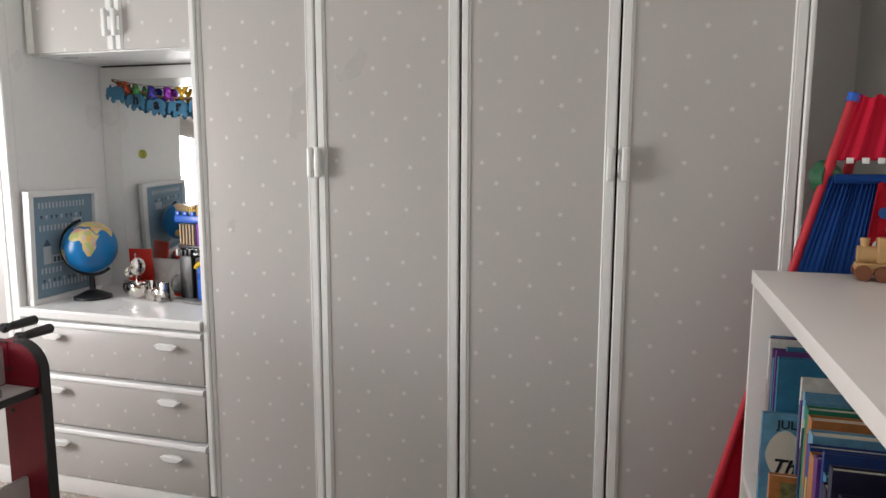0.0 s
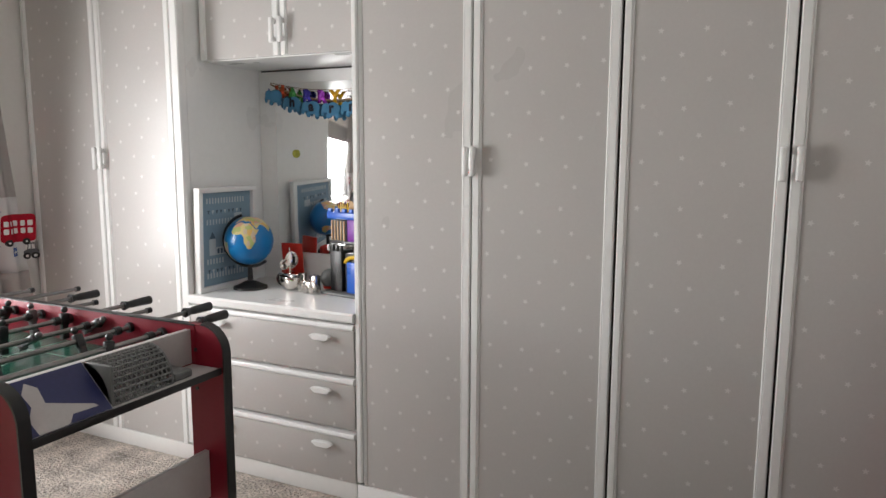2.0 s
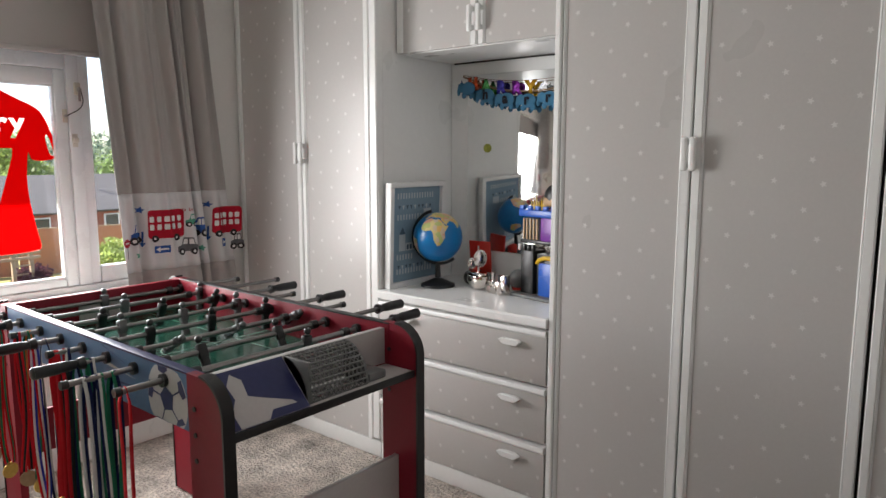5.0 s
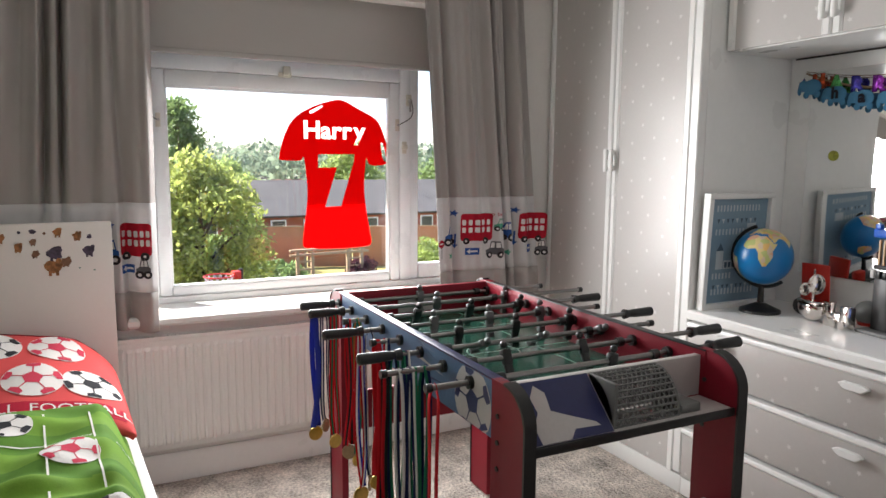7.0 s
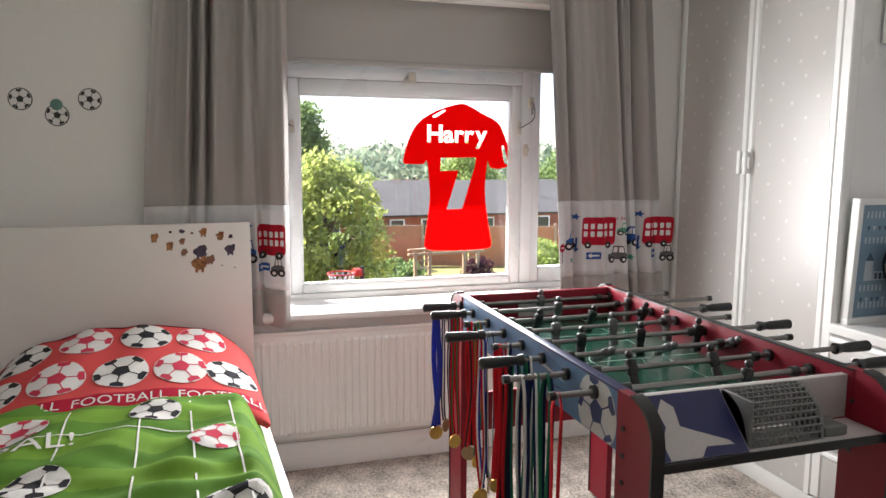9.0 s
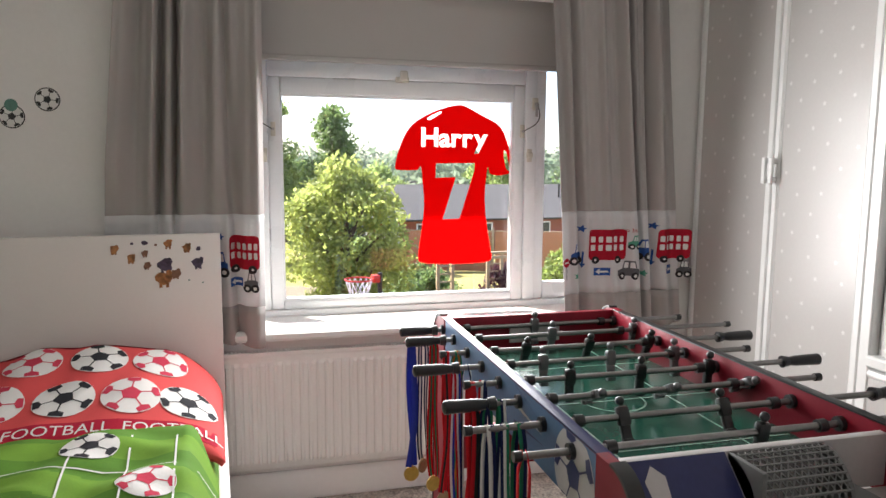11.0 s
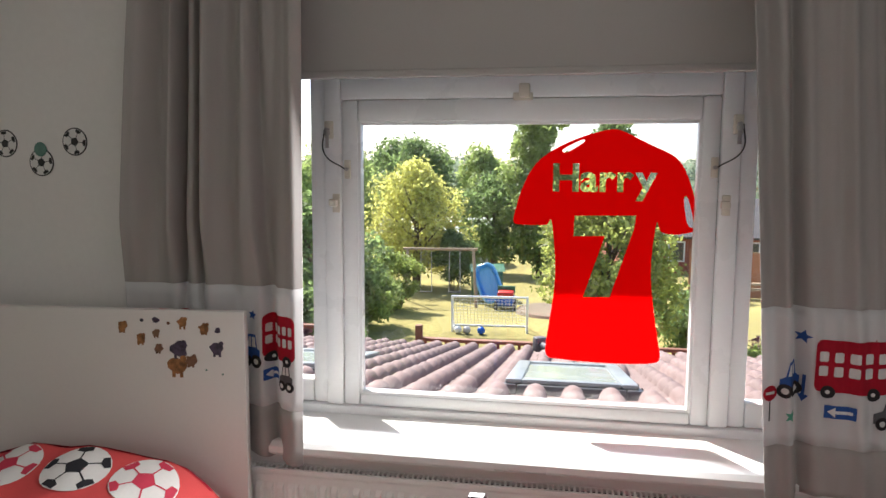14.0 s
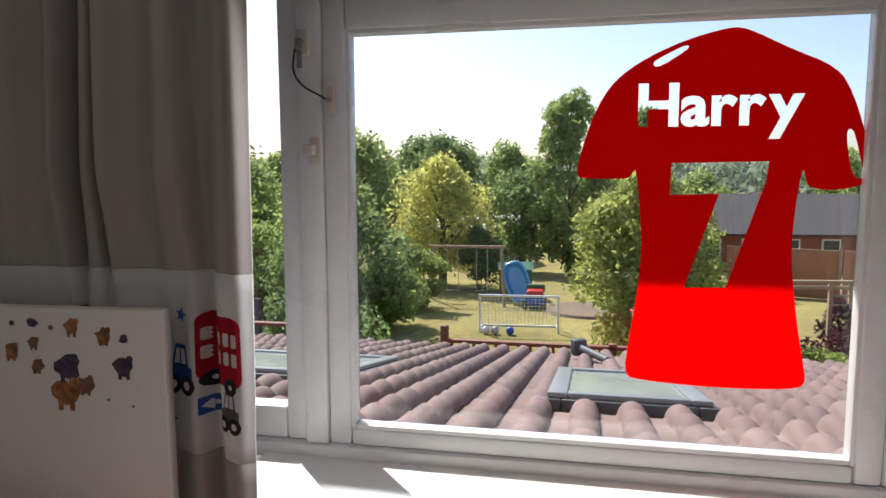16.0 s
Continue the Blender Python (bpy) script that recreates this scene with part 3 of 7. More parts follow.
arc = [(0.08 * math.sin(a), 0.08 * math.cos(a)) for a in [i * math.pi / 16 for i in range(9)]]


def leg(y0, y1, near):
    """A board leg with a rounded shoulder and a black edge strip."""
    s = 1 if near else -1
    x = TX1 if near else TX0
    inner, outer = x - s * 0.048, x + s * 0.085
    top = TZ + 0.004
    pts = [(x - s * 0.048, 0.004), (outer - s * 0.0, 0.004), (outer, top - 0.08)] + [(outer - s * 0.08 + s * p[0], top - 0.08 + p[1]) for p in arc[::-1][1:]] + [(inner, top)]
    bm = B()
    prism(bm, pts, y0, y1, "xz")
    lg = part("leg", bm, M["red"], ft, "red laminate board leg with screw heads")
    edge = [(outer, 0.004), (outer, top - 0.08)] + [(outer - s * 0.08 + s * p[0], top - 0.08 + p[1]) for p in arc[::-1][1:]]
    back = [(outer + s * 0.006, 0.004), (outer + s * 0.006, top - 0.08)] + [(outer - s * 0.08 + s * p[0] * 1.075, top - 0.08 + p[1] * 1.075) for p in arc[::-1][1:]]
    bm = B()
    prism(bm, edge + back[::-1], y0 - 0.003, y1 + 0.003, "xz")
    part("edge_strip", bm, M["black"], lg)
    for z in (0.82, 0.76, 0.70):
        yy = y0 - 0.001 if y0 < 1 else y0 - 0.001
        bm = B()
        tube(bm, (x - s * 0.02, yy - 0.002, z), (x - s * 0.02, yy + 0.004, z), 0.006, seg=10)
        part("screw", bm, M["black"], lg)
    return lg


for y0, y1 in ((TY0 - 0.004, TY0 + 0.020), (TY1 - 0.020, TY1 + 0.004)):
    leg(y0, y1, True)
    leg(y0, y1, False)
part("stretcher", box(B(), TX1 + 0.0, TX1 + 0.016, TY0 + 0.02, TY1 - 0.02, 0.36, 0.51, 0.002), M["grey_board"], ft, "pale grey lower board with a dark emblem")
part("stretcher", box(B(), TX0 - 0.016, TX0, TY0 + 0.02, TY1 - 0.02, 0.36, 0.51, 0.002), M["red"], ft)
RODS = [-2.803, -2.669, -2.520, -2.380, -2.240, -2.101, -1.960, -1.820]
RZ = 0.860
HANDLE_LEFT = (0, 1, 3, 5)
TIPS = [(0.775, 1.674), (0.768, 1.775), (0.730, 1.639), (0.730, 1.628), (0.720, 1.641), (0.738, 1.621), (0.641, 1.656), (0.695, 1.583)]
FIGS = [[1.125], [1.131, 1.417], [0.986, 1.185, 1.386], [0.982, 1.183, 1.383], [0.996, 1.195, 1.398], [0.999, 1.194, 1.410], [0.991, 1.239], [1.225]]
GREY = (0, 1, 3, 5)
TILT = [0, 8, 25, -5, 6, 62, -28, 10]


def figure():
    """One plain moulded playing piece, hung on its rod at the origin."""
    bm = B()
    box(bm, -0.011, 0.011, -0.014, 0.014, -0.020, 0.022, 0.006)
    ball(bm, (0, 0, 0.034), 0.0105, 10)
    box(bm, -0.008, 0.008, -0.011, 0.011, -0.050, -0.016, 0.004)
    box(bm, -0.007, 0.013, -0.012, 0.012, -0.064, -0.046, 0.003)
    return bm


fig_me = [mesh_of("player_figure", figure(), M["black"]), mesh_of("player_figure", figure(), M["player_grey"])]
for i, x in enumerate(RODS):
    a, c = TIPS[i]
    r = part("rod", tube(B(), (x, a, RZ), (x, c, RZ), 0.0075, seg=12), M["rod_steel"], ft, "dull steel rod")
    hy, s = (a, -1) if i in HANDLE_LEFT else (c, 1)
    bm = B()
    tube(bm, (x, hy + s * 0.03, RZ), (x, hy + s * 0.105, RZ), 0.0145, 0.016, 14)
    tube(bm, (x, hy + s * 0.005, RZ), (x, hy + s * 0.03, RZ), 0.011, 0.0145, 14)
    tube(bm, (x, hy - s * 0.012, RZ), (x, hy + s * 0.005, RZ), 0.017, 0.014, 14)
    ball(bm, (x, hy + s * 0.104, RZ), 0.0155, 12, (1, 0.5, 1))
    part("handle_grip", bm, M["black"], r, "black rubber grip")
    ty, s2 = (c, 1) if i in HANDLE_LEFT else (a, -1)
    part("end_cap", tube(B(), (x, ty - s2 * 0.012, RZ), (x, ty + s2 * 0.004, RZ), 0.0105, seg=12), M["black"], r)
    for yy in (TY0 - 0.006, TY0 + 0.030, TY1 - 0.030, TY1 + 0.006):
        part("bearing", tube(B(), (x, yy - 0.006, RZ), (x, yy + 0.006, RZ), 0.016, seg=14), M["black"], r)
    for f in (0.08, 0.92):
        yy = TY0 + 0.03 + (TY1 - TY0 - 0.06) * f
        part("bumper", tube(B(), (x, yy - 0.010, RZ), (x, yy + 0.010, RZ), 0.0135, seg=14), M["black"], r)
    for f in FIGS[i]:
        p = new("player_figure", fig_me[1 if i in GREY else 0])
        p.parent = r
        p.matrix_basis = pose(x, f, RZ, 0, TILT[i])


# ---- printed and cut shapes ----
def text_bm(txt, size, bold=0.0):
    """Built-in lettering as a flat triangulated mesh, centred on the origin."""
    c = bpy.data.curves.new("lettering", "FONT")
    c.body, c.size, c.offset, c.align_x, c.align_y, c.resolution_u = txt, size, bold, "CENTER", "CENTER", 3
    ob = new("lettering", c)
    bpy.context.view_layer.update()
    me = bpy.data.meshes.new_from_object(ob.evaluated_get(bpy.context.evaluated_depsgraph_get()))
    bm = B()
    bm.from_mesh(me)
    bpy.data.objects.remove(ob)
    bpy.data.curves.remove(c)
    bpy.data.meshes.remove(me)
    bmesh.ops.remove_doubles(bm, verts=bm.verts[:], dist=size * 1e-4)
    bmesh.ops.triangulate(bm, faces=bm.faces[:])
    return bm


def flat(bm, pts, mi=0, layer=0.0):
    vs = [bm.verts.new((p[0], p[1], layer)) for p in pts]
    f = bm.faces.new(vs)
    f.material_index = mi
    return f


def round_pts(cx, cy, rx, ry=None, n=20, a0=0.0):
    ry = ry or rx
    return [(cx + rx * math.cos(a0 + i * 2 * math.pi / n), cy + ry * math.sin(a0 + i * 2 * math.pi / n)) for i in range(n)]


def rect_pts(x0, x1, y0, y1, r=0.0):
    if not r:
        return [(x0, y0), (x1, y0), (x1, y1), (x0, y1)]
    out = []
    for cx, cy, a in ((x1 - r, y0 + r, -90), (x1 - r, y1 - r, 0), (x0 + r, y1 - r, 90), (x0 + r, y0 + r, 180)):
        out += [(cx + r * math.cos(radians(a + d)), cy + r * math.sin(radians(a + d))) for d in (0, 30, 60, 90)]
    return out


def star_pts(cx, cy, r, a=0.0):
    return [(cx + (r if k % 2 == 0 else 0.45 * r) * math.sin(a + k * math.pi / 5), cy + (r if k % 2 == 0 else 0.45 * r) * math.cos(a + k * math.pi / 5)) for k in range(10)]


def football_2d(bm, cx, cy, r, a, sx=1.0, light=0, dark=1):
    """A printed football: pale disc, a pentagon in the middle, five more at the rim."""
    sc = lambda pts: [(cx + (p[0] - cx) * sx, p[1]) for p in pts]
    flat(bm, sc(round_pts(cx, cy, r, n=26)), light)
    flat(bm, sc(round_pts(cx, cy, r * 0.36, n=5, a0=a)), dark, 0.001)
    for k in range(5):
        t = a + k * 2 * math.pi / 5
        q = [(cx + r * d * math.cos(t + e), cy + r * d * math.sin(t + e)) for d, e in ((0.68, 0.0), (0.80, 0.30), (0.985, 0.24), (0.985, -0.24), (0.80, -0.30))]
        flat(bm, sc(q), dark, 0.001)
        w = 0.025 * r
        s, c = math.sin(t), math.cos(t)
        flat(bm, sc([(cx + r * 0.34 * c - w * s, cy + r * 0.34 * s + w * c), (cx + r * 0.34 * c + w * s, cy + r * 0.34 * s - w * c), (cx + r * 0.7 * c + w * s, cy + r * 0.7 * s - w * c), (cx + r * 0.7 * c - w * s, cy + r * 0.7 * s + w * c)]), dark, 0.0008)
    return bm


def drape(bm, fn, longest=0.03):
    """Lay a flat print on a surface: fn(x, y, layer) gives the place."""
    bmesh.ops.triangulate(bm, faces=bm.faces[:])
    for _ in range(4):
        es = [e for e in bm.edges if e.calc_length() > longest]
        if not es:
            break
        bmesh.ops.subdivide_edges(bm, edges=es, cuts=1)
        bmesh.ops.triangulate(bm, faces=bm.faces[:])
    for v in bm.verts:
        v.co = fn(v.co.x, v.co.y, v.co.z)
    return bm


def flat_part(name, bm, materials, parent, label=""):
    """A print whose faces look one way; normals are left as drawn."""
    me = bpy.data.meshes.new(name)
    bm.to_mesh(me)
    bm.free()
    for m in materials:
        me.materials.append(m)
    ob = new(name, me)
    ob.parent = parent
    return tagged(ob, label)


for key, col in {"bus_red": (0.42, 0.012, 0.03), "ink_blue": (0.035, 0.10, 0.33), "ink_green": (0.10, 0.36, 0.25), "ink_black": (0.035, 0.033, 0.035), "ink_white": (0.75, 0.74, 0.73), "ink_grey": (0.12, 0.12, 0.13)}.items():
    M[key] = cloth(key, col, 0.1, var=0.08, scale=20, bump=0.1)


def on_curtain(i):
    y0, y1, t0, t1, seed = CURTAINS[i]

    def fn(y, z, layer):
        w = min(1, max(0, (2.36 - z) / 1.66))
        a, c = t0 + (y0 - t0) * w, t1 + (y1 - t1) * w
        u = (y - a) / (c - a)
        return Vector((curtain_x(y0 + (y1 - y0) * u, z, y0, y1, seed) + 0.0030 + layer, y, z))
    return fn


def bus_print(y, z, w, h):
    bm = B()
    flat(bm, rect_pts(y, y + w, z + 0.12 * h, z + h, 0.016), 0)
    for r, zz in ((0, 0.58), (1, 0.34)):
        for k in range(5):
            flat(bm, rect_pts(y + w * (0.05 + 0.19 * k), y + w * (0.05 + 0.19 * k) + w * 0.12, z + zz * h + 0.05 * h, z + zz * h + 0.22 * h, 0.004), 1, 0.0008)
    for k in (0.18, 0.76):
        flat(bm, round_pts(y + w * k, z + 0.12 * h, 0.11 * h, n=16), 2, 0.001)
        flat(bm, round_pts(y + w * k, z + 0.12 * h, 0.035 * h, n=10), 1, 0.0015)
    return bm


def car_print(y, z, w, h):
    bm = B()
    flat(bm, [(y, z + 0.2 * h), (y + w, z + 0.2 * h), (y + w, z + 0.55 * h), (y + 0.86 * w, z + 0.60 * h), (y + 0.76 * w, z + h), (y + 0.34 * w, z + h), (y + 0.22 * w, z + 0.60 * h), (y, z + 0.5 * h)], 0)
    flat(bm, [(y + 0.30 * w, z + 0.62 * h), (y + 0.50 * w, z + 0.62 * h), (y + 0.50 * w, z + 0.92 * h), (y + 0.38 * w, z + 0.92 * h)], 1, 0.0008)
    flat(bm, [(y + 0.56 * w, z + 0.62 * h), (y + 0.78 * w, z + 0.62 * h), (y + 0.72 * w, z + 0.92 * h), (y + 0.56 * w, z + 0.92 * h)], 1, 0.0008)
    for k in (0.22, 0.78):
        flat(bm, round_pts(y + w * k, z + 0.2 * h, 0.2 * h, n=14), 2, 0.001)
        flat(bm, round_pts(y + w * k, z + 0.2 * h, 0.09 * h, n=10), 1, 0.0015)
    return bm


def sign_print(y, z, w, h):
    bm = B()
    flat(bm, rect_pts(y, y + w, z, z + h), 0)
    flat(bm, [(y + 0.1 * w, z + 0.5 * h), (y + 0.35 * w, z + 0.12 * h), (y + 0.35 * w, z + 0.38 * h), (y + 0.9 * w, z + 0.38 * h), (y + 0.9 * w, z + 0.62 * h), (y + 0.35 * w, z + 0.62 * h), (y + 0.35 * w, z + 0.88 * h)], 1, 0.0008)
    return bm


def star_print(y, z, r):
    bm = B()
    flat(bm, star_pts(y, z, r, 0.2))
    return bm


def stop_print(y, z):
    bm = B()
    flat(bm, round_pts(y, z, 0.020, n=14), 0)
    flat(bm, rect_pts(y - 0.013, y + 0.013, z - 0.003, z + 0.004), 1, 0.0008)
    flat(bm, rect_pts(y - 0.002, y + 0.002, z - 0.072, z - 0.020), 2)
    return bm


def arrow_print(y, z):
    bm = B()
    flat(bm, rect_pts(y - 0.003, y + 0.003, z - 0.02, z + 0.035))
    flat(bm, [(y - 0.010, z - 0.018), (y, z - 0.038), (y + 0.010, z - 0.018)])
    return bm


R_, W_, K_, B_, G_, D_ = M["bus_red"], M["ink_white"], M["ink_black"], M["ink_blue"], M["ink_green"], M["ink_grey"]
bands = [next(c for c in t.children if c.name.startswith("printed_band")) for t in (left_curtain, right_curtain)]
PRINTS = [
    (1, "bus_print", bus_print(1.612, 0.965, 0.178, 0.152), (R_, W_, K_)),
    (1, "bus_print", bus_print(1.945, 0.962, 0.150, 0.152), (R_, W_, K_)),
    (1, "car_print", car_print(1.795, 1.028, 0.055, 0.062), (G_, W_, K_)),
    (1, "car_print", car_print(1.752, 0.893, 0.098, 0.084), (D_, W_, K_)),
    (1, "car_print", car_print(2.045, 0.893, 0.060, 0.080), (D_, W_, K_)),
    (1, "car_print", car_print(1.850, 0.970, 0.072, 0.098), (B_, W_, K_)),
    (1, "car_print", car_print(1.530, 0.962, 0.056, 0.095), (B_, W_, K_)),
    (1, "sign_print", sign_print(1.640, 0.915, 0.070, 0.034), (B_, W_)),
    (1, "sign_print", sign_print(1.985, 0.915, 0.030, 0.040), (B_, W_)),
    (1, "star_print", star_print(1.585, 1.120, 0.018), (B_,)),
    (1, "star_print", star_print(1.930, 1.128, 0.018), (B_,)),
    (1, "star_print", star_print(1.562, 0.915, 0.018), (G_,)),
    (1, "star_print", star_print(1.890, 0.915, 0.018), (G_,)),
    (1, "stop_print", stop_print(1.506, 0.975), (R_, W_, K_)),
    (1, "arrow_print", arrow_print(1.594, 0.985), (B_,)),
    (1, "arrow_print", arrow_print(1.935, 0.985), (B_,)),
    (0, "bus_print", bus_print(0.118, 0.965, 0.112, 0.150), (R_, W_, K_)),
    (0, "car_print", car_print(0.045, 0.952, 0.066, 0.100), (B_, W_, K_)),
    (0, "car_print", car_print(0.170, 0.893, 0.052, 0.080), (D_, W_, K_)),
    (0, "sign_print", sign_print(0.120, 0.915, 0.045, 0.034), (B_, W_)),
    (0, "star_print", star_print(0.085, 1.110, 0.016), (B_,)),
    (0, "star_print", star_print(0.050, 0.900, 0.018), (G_,)),
    (0, "bus_print", bus_print(-0.230, 0.965, 0.150, 0.152), (R_, W_, K_)),
]
for i, nm, bm, mats in PRINTS:
    flat_part(nm, drape(bm, on_curtain(i), 0.008), mats, bands[i])
flat_part("lettering_print", drape((lambda q: (bmesh.ops.translate(q, vec=(1.80, 1.112, 0), verts=q.verts[:]), q)[1])(text_bm("beep beep", 0.026)), on_curtain(1), 0.02), (R_,), bands[1])

# ---- bedding prints ----
on_pillow = lambda u, v, layer: Vector((u, v, pillow_z(u, v) + 0.003 + layer))
on_duvet = lambda u, v, layer: Vector((u, v, duvet_z(u, v) + 0.003 + layer))
case = pw.children[0]
cover = dv.children[0]
k = 0
for u, vs in ((0.195, (-0.80, -0.60, -0.40, -0.21)), (0.405, (-0.86, -0.67, -0.475, -0.285, -0.115))):
    for v in vs:
        k += 1
        flat_part("football_print", drape(football_2d(B(), u, v, 0.088, k * 0.7), on_pillow, 0.02), (M["print_white"], M["print_black"] if k % 2 else M["print_pink"]), case)
M["band_red"] = cloth("deep_red_band", (0.42, 0.015, 0.04), 0.08, var=0.08, bump=0.2)
for u0, u1 in ((0.040, 0.100), (0.520, 0.590)):
    bm = B()
    flat(bm, rect_pts(u0, u1, -0.925, -0.03))
    flat_part("red_band", drape(bm, on_pillow, 0.02), (M["band_red"],), case, "deep red printed band")
for u, s in ((0.070, 0.052), (0.555, 0.058)):
    for j in range(3):
        bm = text_bm("FOOTBALL", s)
        bmesh.ops.transform(bm, matrix=pose(u, -0.785 + 0.315 * j, 0.0012, 0, 0, 90), verts=bm.verts[:])
        flat_part("lettering_print", drape(bm, on_pillow, 0.015), (M["print_white"],), case, "white printed lettering")


def line_print(pts, w):
    bm = B()
    for (a, b2), (c, d) in zip(pts[:-1], pts[1:]):
        n2 = Vector((b2 - d, c - a)).normalized() * w
        flat(bm, [(a - n2.x, b2 - n2.y), (c - n2.x, d - n2.y), (c + n2.x, d + n2.y), (a + n2.x, b2 + n2.y)])
    return bm


for pts in (((0.63, -0.40), (1.98, -0.40)), ((0.63, -0.26), (1.98, -0.24)), ((0.63, -0.60), (1.98, -0.60)), ((0.63, -0.84), (1.98, -0.84)), ((0.82, -0.96), (0.82, -0.02)), ((1.30, -0.96), (1.30, -0.02)), ((0.63, -0.14), (1.98, -0.12))):
    flat_part("pitch_line_print", drape(line_print(pts, 0.0026), on_duvet, 0.03), (M["print_white"],), cover)
for u, v, r, a, dk in ((0.92, -0.20, 0.072, 0.3, "print_pink"), (0.70, -0.36, 0.075, 1.1, "print_black"), (0.72, -0.72, 0.075, 0.6, "print_pink"), (1.10, -0.62, 0.08, 0.2, "print_black"), (1.28, -0.16, 0.08, 0.9, "print_black"), (1.55, -0.45, 0.08, 0.2, "print_pink")):
    flat_part("football_print", drape(football_2d(B(), u, v, r, a), on_duvet, 0.025), (M["print_white"], M[dk]), cover)
bm = text_bm("GOAL!", 0.11)
bmesh.ops.transform(bm, matrix=pose(0.86, -0.72, 0.001, 0, 0, 96), verts=bm.verts[:])
flat_part("lettering_print", drape(bm, on_duvet, 0.02), (M["print_white"],), cover)

# headboard stickers
STK = {"orange": mat("orange_sticker", (0.30, 0.13, 0.045), 0.5, var=0.9, scale=40, bump=0), "brown": mat("brown_sticker", (0.20, 0.10, 0.06), 0.4, var=0.5, scale=40, bump=0), "purple": mat("purple_sticker", (0.07, 0.05, 0.09), 0.5, var=0.9, scale=40, bump=0), "teal": mat("teal_sticker", (0.10, 0.22, 0.18), 0.4, var=0.3, bump=0)}
hb = next(c for c in bed.children if c.name.startswith("headboard"))
r5 = random.Random(11)
for v, z, s, c in ((-0.365, 1.080, 0.022, "orange"), (-0.305, 1.100, 0.012, "purple"), (-0.262, 1.102, 0.014, "purple"), (-0.225, 1.093, 0.011, "brown"), (-0.182, 1.095, 0.022, "orange"), (-0.118, 1.080, 0.022, "orange"), (-0.078, 1.075, 0.014, "purple"), (-0.310, 1.045, 0.022, "orange"), (-0.262, 1.062, 0.016, "brown"), (-0.258, 1.018, 0.018, "brown"), (-0.195, 1.018, 0.034, "purple"), (-0.080, 1.022, 0.028, "purple"), (-0.200, 0.968, 0.040, "orange"), (-0.160, 0.985, 0.024, "brown"), (-0.115, 0.958, 0.007, "teal"), (-0.066, 0.947, 0.007, "teal")):
    s *= 0.82
    bm = B()
    n = 11 if s > 0.01 else 8
    pts = [(v + s * (0.55 + 0.5 * r5.random() * (s > 0.01)) * math.cos(6.283 * i / n) * 1.1, z + s * (0.55 + 0.5 * r5.random() * (s > 0.01)) * math.sin(6.283 * i / n)) for i in range(n)]
    flat(bm, pts)
    if s > 0.012:
        flat(bm, round_pts(v + s * 0.5, z + s * 0.65, s * 0.32, n=9), 0, 0.0004)
        for d in (-0.4, 0.3):
            flat(bm, rect_pts(v + d * s - 0.16 * s, v + d * s + 0.16 * s, z - s * 1.05, z - s * 0.4), 0, 0.0003)
    drape(bm, lambda y, z2, l: Vector((0.0052 + l, y, z2)), 1)
    flat_part("sticker", bm, (STK[c],), hb)

# wall stickers: three footballs
M["stk_white"], M["stk_black"] = mat("white_sticker", (0.74, 0.73, 0.71), 0.4, var=0.03, bump=0), mat("black_sticker", (0.02, 0.02, 0.02), 0.4, bump=0)
for i, (y, z) in enumerate(((-0.738, 1.611), (-0.615, 1.553), (-0.497, 1.616))):
    t = thing("wall_sticker", "black and white football sticker on the wall" if i != 1 else "black and white football sticker with a small green badge", "wall sticker", group="wall football stickers")
    bm = B()
    flat(bm, round_pts(y, z, 0.0425, n=28), 1)
    football_2d(bm, y, z, 0.0388, 0.4 + i)
    for f in list(bm.faces)[1:]:
        for v in f.verts:
            v.co.z += 0.0012
    for v in bm.verts:
        v.co = (WX + 0.0012 + v.co.z, v.co.x, v.co.y)
    flat_part("print", bm, (M["stk_white"], M["stk_black"]), t)
    if i == 1:
        bm = B()
        flat(bm, round_pts(y, z + 0.040, 0.022, n=18))
        for v in bm.verts:
            v.co = (WX + 0.004, v.co.x, v.co.y)
        flat_part("badge", bm, (STK["teal"],), t, "green round badge")

# ---- shirt film on the pane ----
from mathutils.geometry import delaunay_2d_cdt

film = bpy.data.materials.new("red_window_film")
film.use_nodes = True
fn_, fl_ = film.node_tree.nodes, film.node_tree.links
bs = fn_["Principled BSDF"]
bs.inputs["Base Color"].default_value = (0.60, 0.0008, 0.0012, 1)
bs.inputs["Specular IOR Level"].default_value = 0.15
bs.inputs["Roughness"].default_value = 0.35
tl = fn_.new("ShaderNodeBsdfTranslucent")
tl.inputs["Color"].default_value = (1.0, 0.0008, 0.001, 1)
mx = fn_.new("ShaderNodeMixShader")
mx.inputs[0].default_value = 0.85
fl_.new(bs.outputs[0], mx.inputs[1])
fl_.new(tl.outputs[0], mx.inputs[2])
fl_.new(mx.outputs[0], fn_["Material Output"].inputs["Surface"])


def outlines(bm):
    """The closed outlines of a flat mesh."""
    edges = {e for e in bm.edges if len(e.link_faces) == 1}
    loops = []
    while edges:
        e = edges.pop()
        start, v = e.verts
        loop = [start.co.copy(), v.co.copy()]
        while v is not start:
            nxt = next((k for k in v.link_edges if k in edges), None)
            if nxt is None:
                break
            edges.discard(nxt)
            v = nxt.other_vert(v)
            loop.append(v.co.copy())
        loops.append([(p.x, p.y) for p in loop[:-1]])
    return loops


